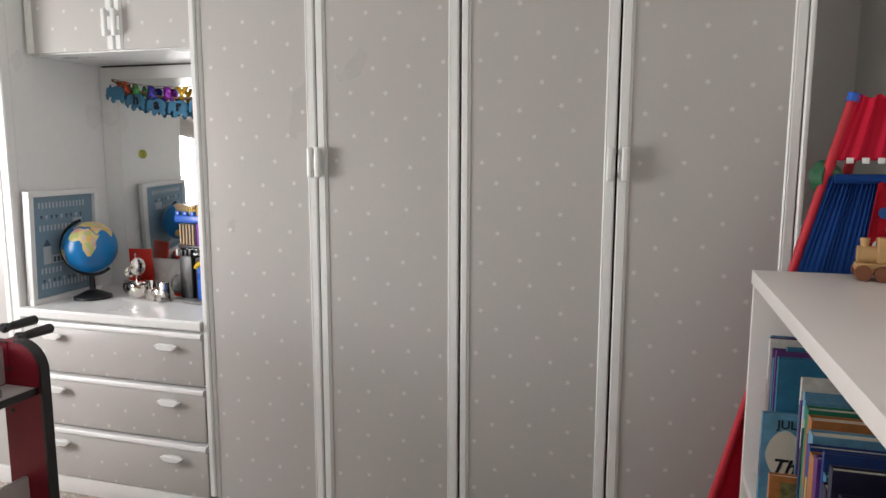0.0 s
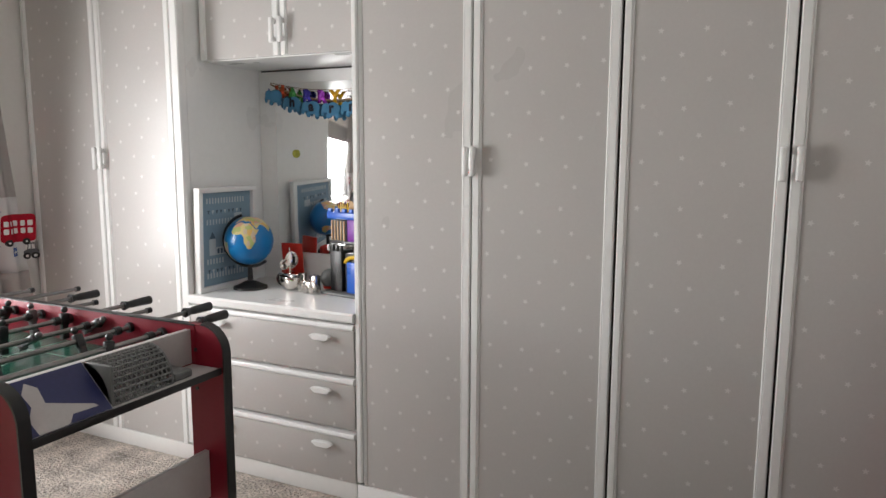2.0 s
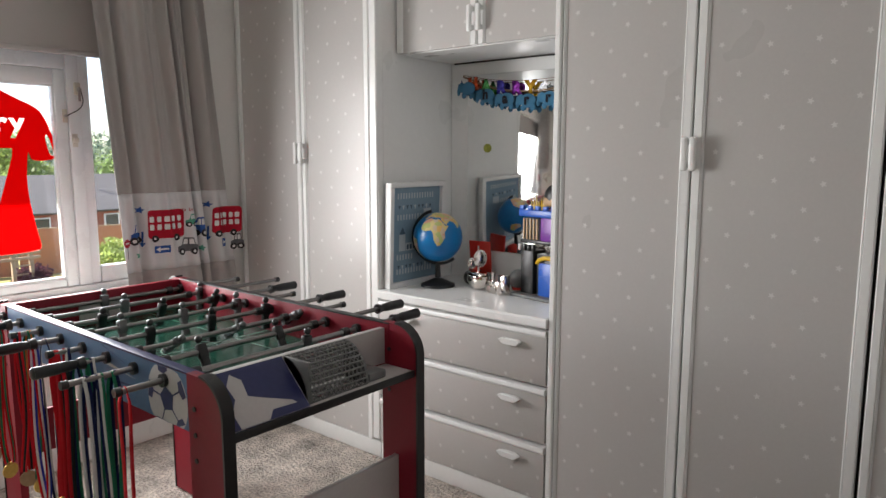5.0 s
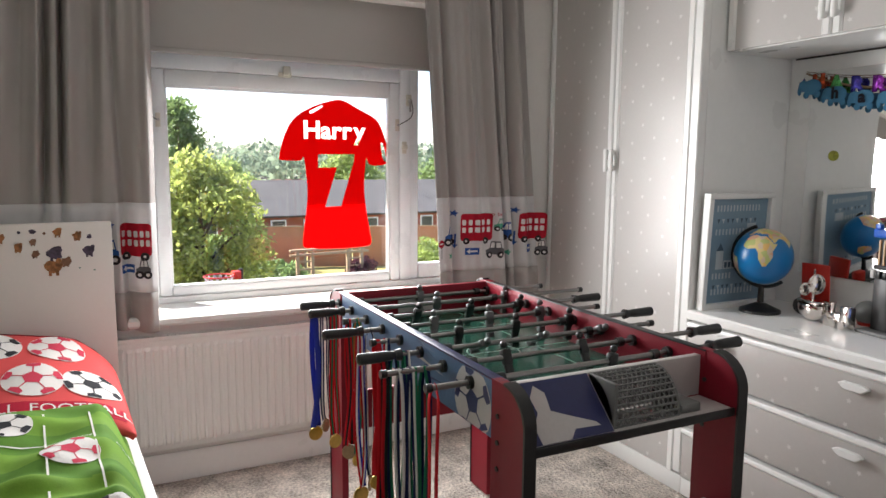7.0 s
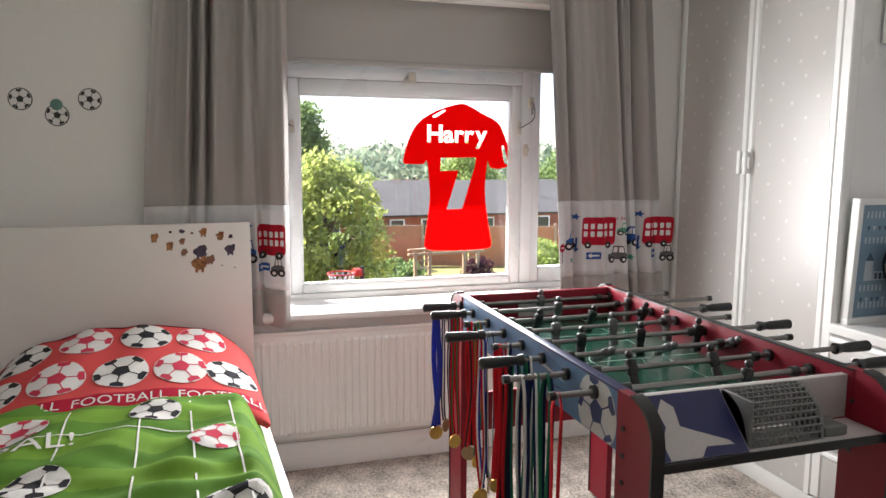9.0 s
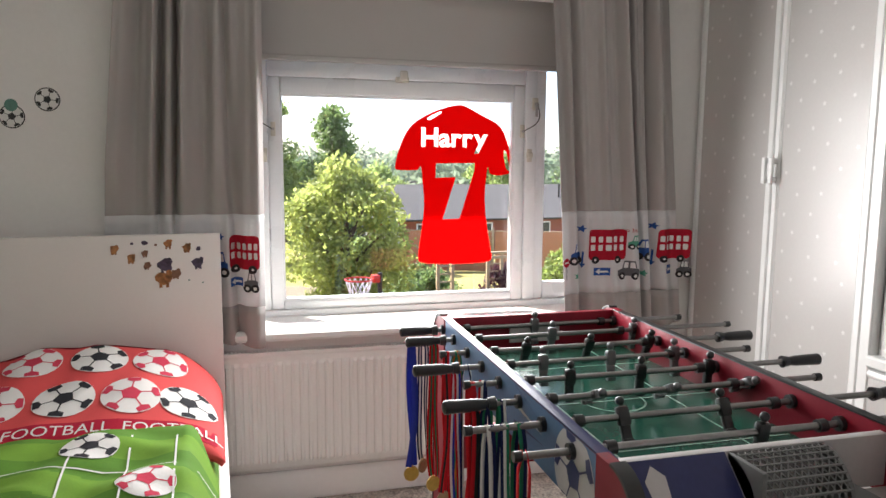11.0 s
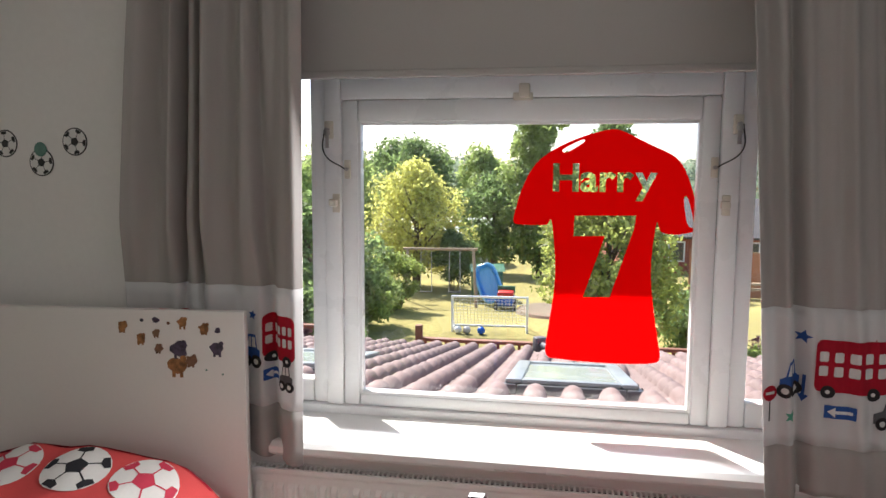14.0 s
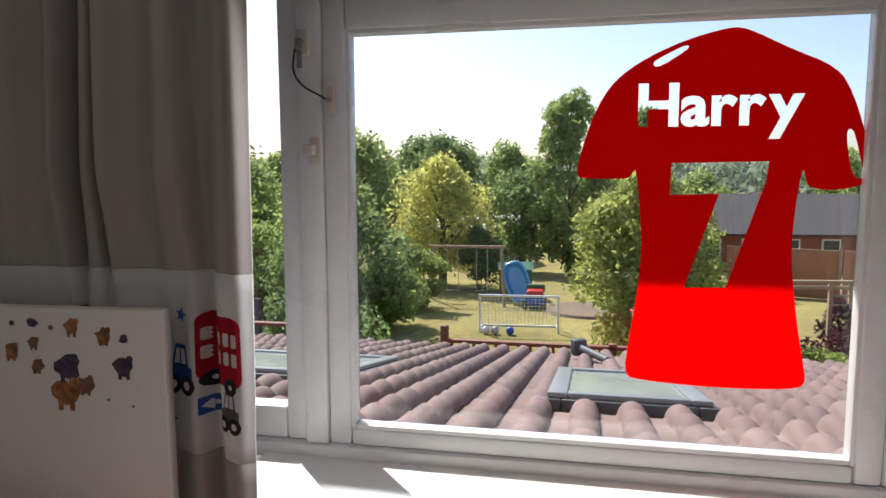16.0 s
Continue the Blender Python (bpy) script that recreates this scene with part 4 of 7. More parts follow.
def smooth_loop(pts, n=6):
    out = []
    for i in range(len(pts)):
        p0, p1, p2, p3 = (pts[(i + k) % len(pts)] for k in (-1, 0, 1, 2))
        for j in range(n):
            t = j / n
            out.append(tuple(0.5 * (2 * p1[a] + (p2[a] - p0[a]) * t + (2 * p0[a] - 5 * p1[a] + 4 * p2[a] - p3[a]) * t * t + (3 * p1[a] - p0[a] - 3 * p2[a] + p3[a]) * t ** 3) for a in (0, 1)))
    return out


SHIRT = [(1.025, 1.660), (1.115, 1.684), (1.150, 1.680), (1.225, 1.640), (1.315, 1.600), (1.345, 1.550), (1.372, 1.470), (1.389, 1.390), (1.385, 1.378), (1.330, 1.362), (1.276, 1.366), (1.268, 1.385), (1.262, 1.412), (1.252, 1.330), (1.248, 1.240), (1.262, 1.120), (1.280, 1.020), (1.290, 0.972), (1.270, 0.955), (1.110, 0.950), (0.960, 0.958), (0.930, 0.968), (0.936, 1.030), (0.952, 1.140), (0.960, 1.230), (0.954, 1.320), (0.944, 1.412), (0.934, 1.392), (0.925, 1.385), (0.850, 1.386), (0.823, 1.388), (0.826, 1.420), (0.848, 1.500), (0.885, 1.575), (0.940, 1.620)]
holes = []
letters, run = [], 0.0
for ch in "Harry":
    bm = text_bm(ch, 0.120, 0.0036)
    xs = [v.co.x for v in bm.verts]
    letters.append((outlines(bm), run - min(xs)))
    run += max(xs) - min(xs) + 0.0035
    bm.free()
sc = 0.318 / run
for loops, dx in letters:
    for lp in loops:
        holes.append([(1.104 + (p[0] + dx - run / 2) * sc, 1.530 + p[1] * sc * 0.95) for p in lp])
holes.append([(1.014, 1.417), (1.200, 1.420), (1.196, 1.382), (1.128, 1.163), (1.046, 1.160), (1.108, 1.355), (1.012, 1.352)])
holes.append(smooth_loop([(0.975, 1.622), (1.03, 1.650), (1.036, 1.643), (0.985, 1.612)], 3))
holes.append(smooth_loop([(1.338, 1.470), (1.350, 1.475), (1.370, 1.400), (1.366, 1.385), (1.350, 1.400)], 3))


def cut_corners(pts, times=2):
    for _ in range(times):
        out = []
        for p, q in zip(pts, pts[1:] + pts[:1]):
            out += [(0.75 * p[0] + 0.25 * q[0], 0.75 * p[1] + 0.25 * q[1]), (0.25 * p[0] + 0.75 * q[0], 0.25 * p[1] + 0.75 * q[1])]
        pts = out
    return pts


loops = [cut_corners(SHIRT)] + holes
vs2, es2 = [], []
for lp in loops:
    k = len(vs2)
    vs2 += [Vector(p) for p in lp]
    es2 += [(k + i, k + (i + 1) % len(lp)) for i in range(len(lp))]
cv, _, cf = delaunay_2d_cdt(vs2, es2, [], 0, 1e-6)[:3]


def crossings(p):
    c = 0
    for lp in loops:
        for a, q in zip(lp, lp[1:] + lp[:1]):
            if (a[1] > p.y) != (q[1] > p.y) and p.x < a[0] + (p.y - a[1]) * (q[0] - a[0]) / (q[1] - a[1]):
                c += 1
    return c


cf = [f for f in cf if crossings((cv[f[0]] + cv[f[1]] + cv[f[2]]) / 3) % 2]
shirt_me = bpy.data.meshes.new("window_sticker")
shirt_me.from_pydata([(v.x, v.y, 0) for v in cv], [], [tuple(f) for f in cf])
shirt_me.materials.append(film)
shirt = new("window_sticker", shirt_me)
shirt.matrix_basis = Matrix(((0, 0, 1, GX + 0.0035), (1, 0, 0, 0), (0, 1, 0, WZ), (0, 0, 0, 1)))
tagged(shirt, "red football-shirt film on the pane with cut-out lettering", "window sticker")

# window fittings
M["fitting"] = mat("cream_fitting", (0.62, 0.58, 0.50), 0.4, var=0.06, bump=0.05)


def window_lock(y, z, s):
    """A cable restrictor: locking block with its key, a black cable and an end plate."""
    t = thing("window_lock", "cream cable window lock with its key in place", "window lock", group="window locks")
    part("block", box(B(), -3.735, -3.712, y - 0.014, y + 0.014, z - 0.028, z + 0.028, 0.004), M["fitting"], t)
    bm = B()
    tube(bm, (-3.712, y, z), (-3.690, y, z), 0.006, seg=10)
    box(bm, -3.700, -3.697, y - 0.006, y + 0.006, z - 0.058, z - 0.004, 0.001)
    ball(bm, (-3.698, y, z - 0.010), 0.011, 10, (0.25, 1, 1))
    part("key", bm, M["steel"], t, "small steel key")
    part("end_plate", box(B(), -3.728, -3.716, y + s * 0.060 - 0.010, y + s * 0.060 + 0.010, z - 0.155, z - 0.095, 0.003), M["fitting"], t)
    bm = B()
    tube(bm, (-3.716, y + s * 0.060, z - 0.125), (-3.706, y + s * 0.060, z - 0.125), 0.006, seg=10)
    part("screw", bm, M["steel"], t)
    c = bpy.data.curves.new("cable", "CURVE")
    c.dimensions, c.bevel_depth, c.bevel_resolution = "3D", 0.0022, 2
    sp = c.splines.new("BEZIER")
    sp.bezier_points.add(2)
    for p, co in zip(sp.bezier_points, ((-3.708, y - s * 0.012, z), (-3.700, y - s * 0.010, z - 0.075), (-3.710, y + s * 0.055, z - 0.125))):
        p.co, p.handle_left_type, p.handle_right_type = co, "AUTO", "AUTO"
    ob = new("cable", c)
    bpy.context.view_layer.update()
    me = bpy.data.meshes.new_from_object(ob.evaluated_get(bpy.context.evaluated_depsgraph_get()))
    bpy.data.objects.remove(ob)
    me.materials.clear()
    me.materials.append(M["black"])
    cb = new("cable", me)
    cb.parent = t
    cb["label"] = "thin black steel cable"
    return t


window_lock(0.234, 1.662, 1)
window_lock(1.474, 1.672, -1)
for y, z in ((0.256, 1.428), (1.450, 1.436)):
    t = thing("window_catch", "cream wedge catch on the window mullion", "window catch", group="window catches")
    part("plate", box(B(), -3.722, -3.714, y - 0.012, y + 0.012, z - 0.03, z + 0.03, 0.003), M["fitting"], t)
    part("lever", box(B(), -3.714, -3.690, y - 0.018, y + 0.008, z - 0.010, z + 0.014, 0.005), M["fitting"], t)
t = thing("window_catch", "cream lever catch on the top rail", "window catch", group="window catches")
part("plate", box(B(), -3.728, -3.716, 0.82, 0.88, 1.748, 1.771, 0.003), M["fitting"], t)
part("lever", box(B(), -3.716, -3.696, 0.838, 0.872, 1.755, 1.797, 0.006), M["fitting"], t)

# ---- football table graphics, ball return, medals ----
def side_graphics():
    y = TY0 - 0.0012
    sp = next(c for c in ft.children if c.name.startswith("side_panel"))
    put = lambda u, w, l: Vector((u, y - 0.0004 - l * 0.5, w))
    bm = B()
    flat(bm, rect_pts(TX0 + 0.06, TX1 - 0.05, 0.759, TZ - 0.001))
    flat_part("blue_print", drape(bm, put, 9), (M["sky_print"],), sp, "light blue printed side")
    bm = B()
    football_2d(bm, -1.815, 0.815, 0.088, 0.5)
    for v in bm.verts:
        v.co.y = max(0.760, min(v.co.y, TZ - 0.002))
        v.co.z += 0.001
    # white of the football drawn grey, with this side's shade in the colour
    flat_part("football_print", drape(bm, put, 9), (M["grey_board"], M["blue_print"]), sp)
    for k in range(9):
        a = radians(150 + k * 9)
        bm = B()
        c, s = math.cos(a), math.sin(a)
        flat(bm, [(-1.84 + 0.12 * c, max(0.761, min(TZ - 0.003, 0.825 + 0.12 * s))), (-1.84 + 0.30 * c - 0.006 * s, max(0.761, min(TZ - 0.003, 0.825 + 0.30 * s + 0.012))), (-1.84 + 0.30 * c + 0.006 * s, max(0.761, min(TZ - 0.003, 0.825 + 0.30 * s)))], 0, 0.0014)
        flat_part("streak_print", drape(bm, put, 9), (M["grey_board"] if k % 2 else M["blue_print"],), sp)
    e = [c for c in ft.children if c.name.startswith("end_panel")][1]
    x = TX1 - 0.035
    top_z = TZ - 0.013
    part("sloping_panel", prism(B(), [(x, 0.7765), (x + 0.1055, 0.7765), (x, top_z)], TY0 + 0.0225, 1.058, "xz"), M["grey_board"], ft, "sloping front panel with a navy print", smooth=False)
    pf = lambda u, w, l: Vector((x + 0.0016 + l * 0.8 + 0.1055 * (top_z - w) / (top_z - 0.7765), u, w + 0.0012))
    bm = B()
    flat(bm, rect_pts(TY0 + 0.023, 1.055, 0.777, TZ - 0.013))
    flat_part("navy_print", drape(bm, pf, 9), (M["blue_print"],), e, "navy printed area")
    bm = B()
    flat(bm, [(0.865, 0.778), (0.862, 0.806), (0.884, 0.828), (0.880, 0.854), (0.900, 0.873), (0.922, 0.858), (0.918, 0.828), (0.950, 0.818), (1.020, 0.798), (1.028, 0.791), (0.960, 0.793), (0.940, 0.778)], 0, 0.001)
    flat_part("pale_print", drape(bm, pf, 9), (M["grey_board"],), e, "pale printed shape")
    st = next(c for c in ft.children if c.name.startswith("stretcher"))
    xs = TX1 + 0.0168
    bm = B()
    for d in (-0.014, 0.014):
        o = [(1.10 + d + 0.032 * math.cos(i * math.pi / 2), 0.455 + 0.032 * math.sin(i * math.pi / 2)) for i in range(4)]
        q = [(1.10 + d + 0.020 * math.cos(i * math.pi / 2), 0.455 + 0.020 * math.sin(i * math.pi / 2)) for i in range(4)]
        for i in range(4):
            flat(bm, [o[i], o[(i + 1) % 4], q[(i + 1) % 4], q[i]], 0, 0.0006 if d > 0 else 0)
    for k in range(5):
        flat(bm, rect_pts(1.03 + 0.03 * k, 1.05 + 0.03 * k, 0.392, 0.412))
    flat_part("emblem_print", drape(bm, lambda u, w, l: Vector((xs + l, u, w)), 9), (M["black"],), st, "dark emblem and bars")
    # pitch lines
    pfld = next(c for c in ft.children if c.name.startswith("playfield"))
    bm = B()
    cx, cy = (TX0 + TX1) / 2, (TY0 + TY1) / 2
    for r0 in (0.085,):
        o, q = round_pts(cx, cy, r0, n=40), round_pts(cx, cy, r0 - 0.005, n=40)
        for i in range(40):
            flat(bm, [o[i], o[(i + 1) % 40], q[(i + 1) % 40], q[i]])
    for x0 in (cx, cx - 0.30, cx + 0.30):
        flat(bm, rect_pts(x0 - 0.0025, x0 + 0.0025, TY0 + 0.03, TY1 - 0.03))
    for y0 in (cy - 0.16, cy + 0.16):
        flat(bm, rect_pts(TX0 + 0.03, TX1 - 0.06, y0 - 0.0025, y0 + 0.0025))
    flat_part("pitch_line", drape(bm, lambda u, w, l: Vector((u, w, 0.7836)), 9), (M["pitch_line"],), pfld, "pale pitch markings")


side_graphics()
br = part("ball_return", box(B(), TX1 - 0.034, TX1 + 0.060, 1.062, 1.072, 0.7755, 0.880, 0.003), M["grey_plastic"], ft, "grey plastic ball return with a lattice front")
bm = B()
prof = [(TX1 - 0.030 + 0.085 * math.sin(a), 0.7755 + 0.104 * math.cos(a)) for a in [i * math.pi / 20 for i in range(11)]]
for yy in (1.066, 1.264):
    prism(bm, [(TX1 - 0.033, 0.7755)] + prof, yy - 0.004, yy + 0.004, "xz")
for k in range(11):
    tube(bm, (prof[k][0], 1.066, prof[k][1]), (prof[k][0], 1.264, prof[k][1]), 0.0028, seg=6)
for k in range(-10, 20):
    for i in range(10):
        for s in (1, -1):
            y0, y1 = 1.066 + 0.0145 * (k + s * i * 0.6), 1.066 + 0.0145 * (k + s * (i + 1) * 0.6)
            if 1.066 <= y0 <= 1.262 and 1.066 <= y1 <= 1.262:
                tube(bm, (prof[i][0], y0, prof[i][1]), (prof[i + 1][0], y1, prof[i + 1][1]), 0.0017, seg=4, caps=False)
part("lattice", bm, M["grey_plastic"], br)
part("ball_cup", box(B(), TX1 - 0.03, TX1 + 0.055, 1.272, 1.335, 0.7755, 0.798, 0.004), M["grey_plastic"], ft, "grey plastic ball cup")
part("goal_grille", box(B(), TX0 + 0.023, TX0 + 0.03, 1.04, 1.22, 0.80, 0.862, 0.003), M["grey_board"], ft, "white plastic goal mouth")

M["gold"] = mat("worn_gold", (0.62, 0.42, 0.12), 0.35, 1.0, var=0.15, bump=0.2)
M["bronze"] = mat("dull_bronze", (0.35, 0.25, 0.15), 0.4, 1.0, var=0.15, bump=0.2)
RIB = {k: cloth("ribbon_" + k, c, 0.1, var=0.05, scale=30, bump=0.2) for k, c in {"red": (0.50, 0.012, 0.02), "blue": (0.03, 0.045, 0.33), "navy": (0.012, 0.018, 0.07), "green": (0.02, 0.17, 0.09), "white": (0.66, 0.65, 0.63), "orange": (0.55, 0.16, 0.03), "black": (0.02, 0.02, 0.022)}.items()}


def medal(x, y, length, stripes, r, metal, yaw, label):
    """A medal on a ribbon looped over a rod: both tails meet at the medal."""
    t = thing("medal", label, "medal", pose(x, y, RZ + 0.0085, 0, 0, yaw), group="medals on the rods")
    w = 0.019
    for s in (-1, 1):
        rb = None
        for k, c in enumerate(stripes):
            v, f = [], []
            n = 14
            for i in range(n + 1):
                q = i / n
                xx = s * (0.0095 * min(1, q * 12) * (1 - q) ** 0.5 + 0.004 + 0.010 * math.sin(3 * q + yaw) * q * (1 - q))
                yy = 0.012 * math.sin(4.5 * q + s + yaw) * q + 0.010 * s * q * (1 - q)
                z = (0.0 if q < 0.02 else -q * length)
                tw = 0.5 * math.sin(2.2 * q * s + yaw) * q
                for e in (k / len(stripes), (k + 1) / len(stripes)):
                    d = (e - 0.5) * w
                    v.append((xx + d * math.sin(tw), yy + d * math.cos(tw), z))
            for i in range(n):
                f.append((2 * i, 2 * i + 1, 2 * i + 3, 2 * i + 2))
            ob = raw("ribbon" if k == 0 else "stripe", v, f, RIB[c], t if k == 0 else rb, smooth=True)
            m2 = ob.modifiers.new("thickness", "SOLIDIFY")
            m2.thickness = 0.0009
            rb = rb or ob
    bm = B()
    tube(bm, (-0.002, 0, -length - r), (0.002, 0, -length - r), r, seg=24)
    tube(bm, (-0.0028, 0, -length - r), (0.0028, 0, -length - r), r * 0.78, seg=20)
    tube(bm, (0, -0.004, -length - 0.003), (0, 0.004, -length - 0.003), 0.006, seg=10)
    part("disc", bm, metal, t, "embossed metal disc")
    return t


for i, y, ln, st, r, mt, yw, lb in (
    (1, 0.676, 0.40, ("blue",), 0.024, "gold", 5, "gold medal on a royal blue ribbon"),
    (1, 0.712, 0.38, ("navy", "white", "navy"), 0.022, "bronze", 40, "bronze medal on a navy and white ribbon"),
    (1, 0.745, 0.44, ("red", "green", "red"), 0.024, "gold", 15, "gold medal on a red and green ribbon"),
    (2, 0.745, 0.42, ("red", "black", "red"), 0.024, "bronze", -20, "bronze medal on a red patterned ribbon"),
    (2, 0.775, 0.45, ("green", "orange", "green"), 0.024, "gold", 25, "gold medal on a green and orange ribbon"),
    (3, 0.735, 0.50, ("red", "white", "blue"), 0.026, "gold", 10, "gold medal on a red, white and blue ribbon"),
    (3, 0.765, 0.47, ("navy", "white"), 0.024, "bronze", 60, "bronze medal on a navy and white ribbon"),
    (4, 0.735, 0.40, ("red",), 0.022, "gold", 0, "gold medal on a plain red ribbon"),
    (4, 0.765, 0.50, ("red", "white", "navy"), 0.025, "gold", -30, "gold medal on a red, white and navy ribbon"),
    (5, 0.700, 0.54, ("red", "black"), 0.026, "bronze", 8, "bronze medal on a red and black ribbon"),
    (5, 0.730, 0.50, ("navy", "green"), 0.026, "gold", 35, "gold medal on a navy and green ribbon"),
    (5, 0.765, 0.52, ("green", "navy", "white"), 0.026, "gold", -12, "gold medal on a striped green ribbon"),
    (6, 0.690, 0.60, ("white", "navy"), 0.026, "gold", 12, "gold medal on a white and navy ribbon"),
    (6, 0.722, 0.58, ("navy", "white", "green"), 0.026, "gold", -8, "gold medal on a navy, white and green ribbon"),
    (6, 0.755, 0.62, ("green", "navy"), 0.026, "bronze", 20, "bronze medal on a green and navy ribbon"),
    (7, 0.712, 0.50, ("red",), 0.020, "bronze", 80, "small medal on a narrow red ribbon"),
):
    medal(RODS[i], y, ln, st, r, M[mt], yw, lb)

# ---- things in the niche ----
M["frame_white"] = mat("white_frame", (0.78, 0.78, 0.77), 0.4, var=0.03, bump=0.03)
M["art_blue"] = mat("blue_grey_print", (0.20, 0.30, 0.38), 0.4, var=0.06, scale=10, bump=0)
M["art_white"] = mat("pale_print_ink", (0.50, 0.55, 0.58), 0.5, bump=0)
M["art_dark"] = mat("dark_print_ink", (0.06, 0.10, 0.14), 0.5, bump=0)
pf = thing("picture_frame", "white box picture frame with a blue printed poster", "picture frame", pose(-2.458, 2.19, 0.785, 0, 2.0, 0))
for a in ((0, 0.034, 0, 0.37, 0, 0.022), (0, 0.034, 0, 0.37, 0.446, 0.468), (0, 0.034, 0, 0.022, 0.022, 0.446), (0, 0.034, 0.348, 0.37, 0.022, 0.446)):
    part("frame_rail", box(B(), *a, 0.0015), M["frame_white"], pf)
art = part("poster", box(B(), 0.004, 0.016, 0.022, 0.348, 0.022, 0.446), M["art_blue"], pf, "blue-grey poster with pale lettering and bunting")
X = 0.0166


def art_shape(pts, m, nm="print"):
    bm = B()
    flat(bm, pts)
    for v in bm.verts:
        v.co = (X, v.co.x, v.co.y)
    flat_part(nm, bm, (M[m],), art)


for k in range(14):
    art_shape(rect_pts(0.06 + 0.018 * k, 0.068 + 0.018 * k, 0.395, 0.42), "art_white")
for z, n in ((0.300, 11), (0.120, 6), (0.055, 13)):
    for k in range(n):
        art_shape(rect_pts(0.06 + 0.019 * k, 0.069 + 0.019 * k, z, z + 0.024), "art_white")
for z in (0.365, 0.095):
    for k in range(9):
        y = 0.065 + 0.026 * k
        art_shape([(y, z), (y + 0.016, z), (y + 0.008, z - 0.020)], ("art_dark", "art_white", "art_dark")[k % 3])
art_shape(rect_pts(0.075, 0.115, 0.16, 0.235), "art_white")
art_shape([(0.075, 0.236), (0.115, 0.236), (0.095, 0.268)], "art_dark")
art_shape(rect_pts(0.118, 0.185, 0.16, 0.195), "art_white")
for k in range(3):
    X += 0.0006
    art_shape(rect_pts(0.124 + 0.02 * k, 0.138 + 0.02 * k, 0.165, 0.188), "art_dark")
art_shape(rect_pts(0.235, 0.285, 0.305, 0.345), "art_white")

# globe
gm = bpy.data.materials.new("globe_map")
gm.use_nodes = True
n_, l_ = gm.node_tree.nodes, gm.node_tree.links
bs = n_["Principled BSDF"]
bs.inputs["Roughness"].default_value = 0.28
tc = n_.new("ShaderNodeTexCoord")
nz = n_.new("ShaderNodeTexNoise")
nz.inputs["Scale"].default_value, nz.inputs["Detail"].default_value, nz.inputs["Roughness"].default_value = 10.0, 6.0, 0.55
r1 = n_.new("ShaderNodeMapRange")
r1.inputs["From Min"].default_value, r1.inputs["From Max"].default_value = 0.505, 0.515
vo = n_.new("ShaderNodeTexVoronoi")
vo.inputs["Scale"].default_value = 48.0
r2 = n_.new("ShaderNodeValToRGB")
r2.color_ramp.interpolation = "CONSTANT"
el = r2.color_ramp.elements
el[0].position, el[0].color = 0.0, (0.66, 0.55, 0.25, 1)
el[1].position, el[1].color = 0.25, (0.62, 0.36, 0.24, 1)
for p, c in ((0.45, (0.45, 0.50, 0.18, 1)), (0.62, (0.70, 0.44, 0.14, 1)), (0.8, (0.60, 0.48, 0.36, 1))):
    el.new(p).color = c
sp_ = n_.new("ShaderNodeSeparateColor")
sea = n_.new("ShaderNodeMix")
sea.data_type = "RGBA"
sea.inputs["A"].default_value, sea.inputs["B"].default_value = (0.0, 0.085, 0.30, 1), (0.0, 0.21, 0.50, 1)
mx_ = n_.new("ShaderNodeMix")
mx_.data_type = "RGBA"
for k_ in (nz, vo):
    l_.new(tc.outputs["Object"], k_.inputs["Vector"])
l_.new(nz.outputs["Fac"], r1.inputs["Value"])
l_.new(nz.outputs["Fac"], sea.inputs["Factor"])
l_.new(vo.outputs["Color"], sp_.inputs["Color"])
l_.new(sp_.outputs[0], r2.inputs["Fac"])
l_.new(r1.outputs[0], mx_.inputs["Factor"])
l_.new(sea.outputs["Result"], mx_.inputs["A"])
l_.new(r2.outputs[0], mx_.inputs["B"])
l_.new(mx_.outputs["Result"], bs.inputs["Base Color"])
gl = thing("globe", "desk globe with a blue sea on a black stand", "globe", pose(-2.318, 2.395, 0.785, 0, 0, 20))
map_ball = part("map_ball", ball(B(), (0, 0, 0.222), 0.110, 40), gm, gl, "blue globe with coloured countries")
LAND = {
    "africa": ((-17, 15), (-10, 30), (0, 36), (11, 37), (20, 31), (32, 31), (43, 12), (51, 12), (40, -4), (40, -16), (33, -26), (26, -34), (18, -34), (12, -18), (13, -5), (9, 4), (-5, 5), (-13, 9)),
    "europe_asia": ((-9, 38), (-9, 43), (-1, 44), (-4, 48), (5, 53), (9, 58), (6, 62), (20, 70), (45, 67), (75, 72), (105, 76), (110, 40), (80, 8), (68, 24), (57, 25), (45, 13), (36, 29), (36, 36), (27, 38), (23, 37), (13, 45), (16, 39), (8, 44), (0, 39)),
    "south_america": ((-80, -5), (-78, 8), (-60, 10), (-50, 2), (-35, -6), (-39, -18), (-48, -27), (-58, -38), (-68, -54), (-74, -45), (-70, -18)),
    "north_america": ((-80, 9), (-97, 16), (-97, 28), (-81, 26), (-76, 36), (-60, 47), (-56, 53), (-78, 62), (-95, 68), (-130, 70), (-165, 66), (-125, 48), (-115, 30), (-105, 20)),
    "australia": ((115, -34), (114, -22), (130, -12), (142, -11), (153, -27), (146, -39), (135, -33)),
}
gm_land = gm.copy()
gm_land.name = "globe_countries"
ln = gm_land.node_tree
ln.links.new(next(q for q in ln.nodes if q.bl_idname == "ShaderNodeValToRGB").outputs[0], ln.nodes["Principled BSDF"].inputs["Base Color"])
gn = gm.node_tree
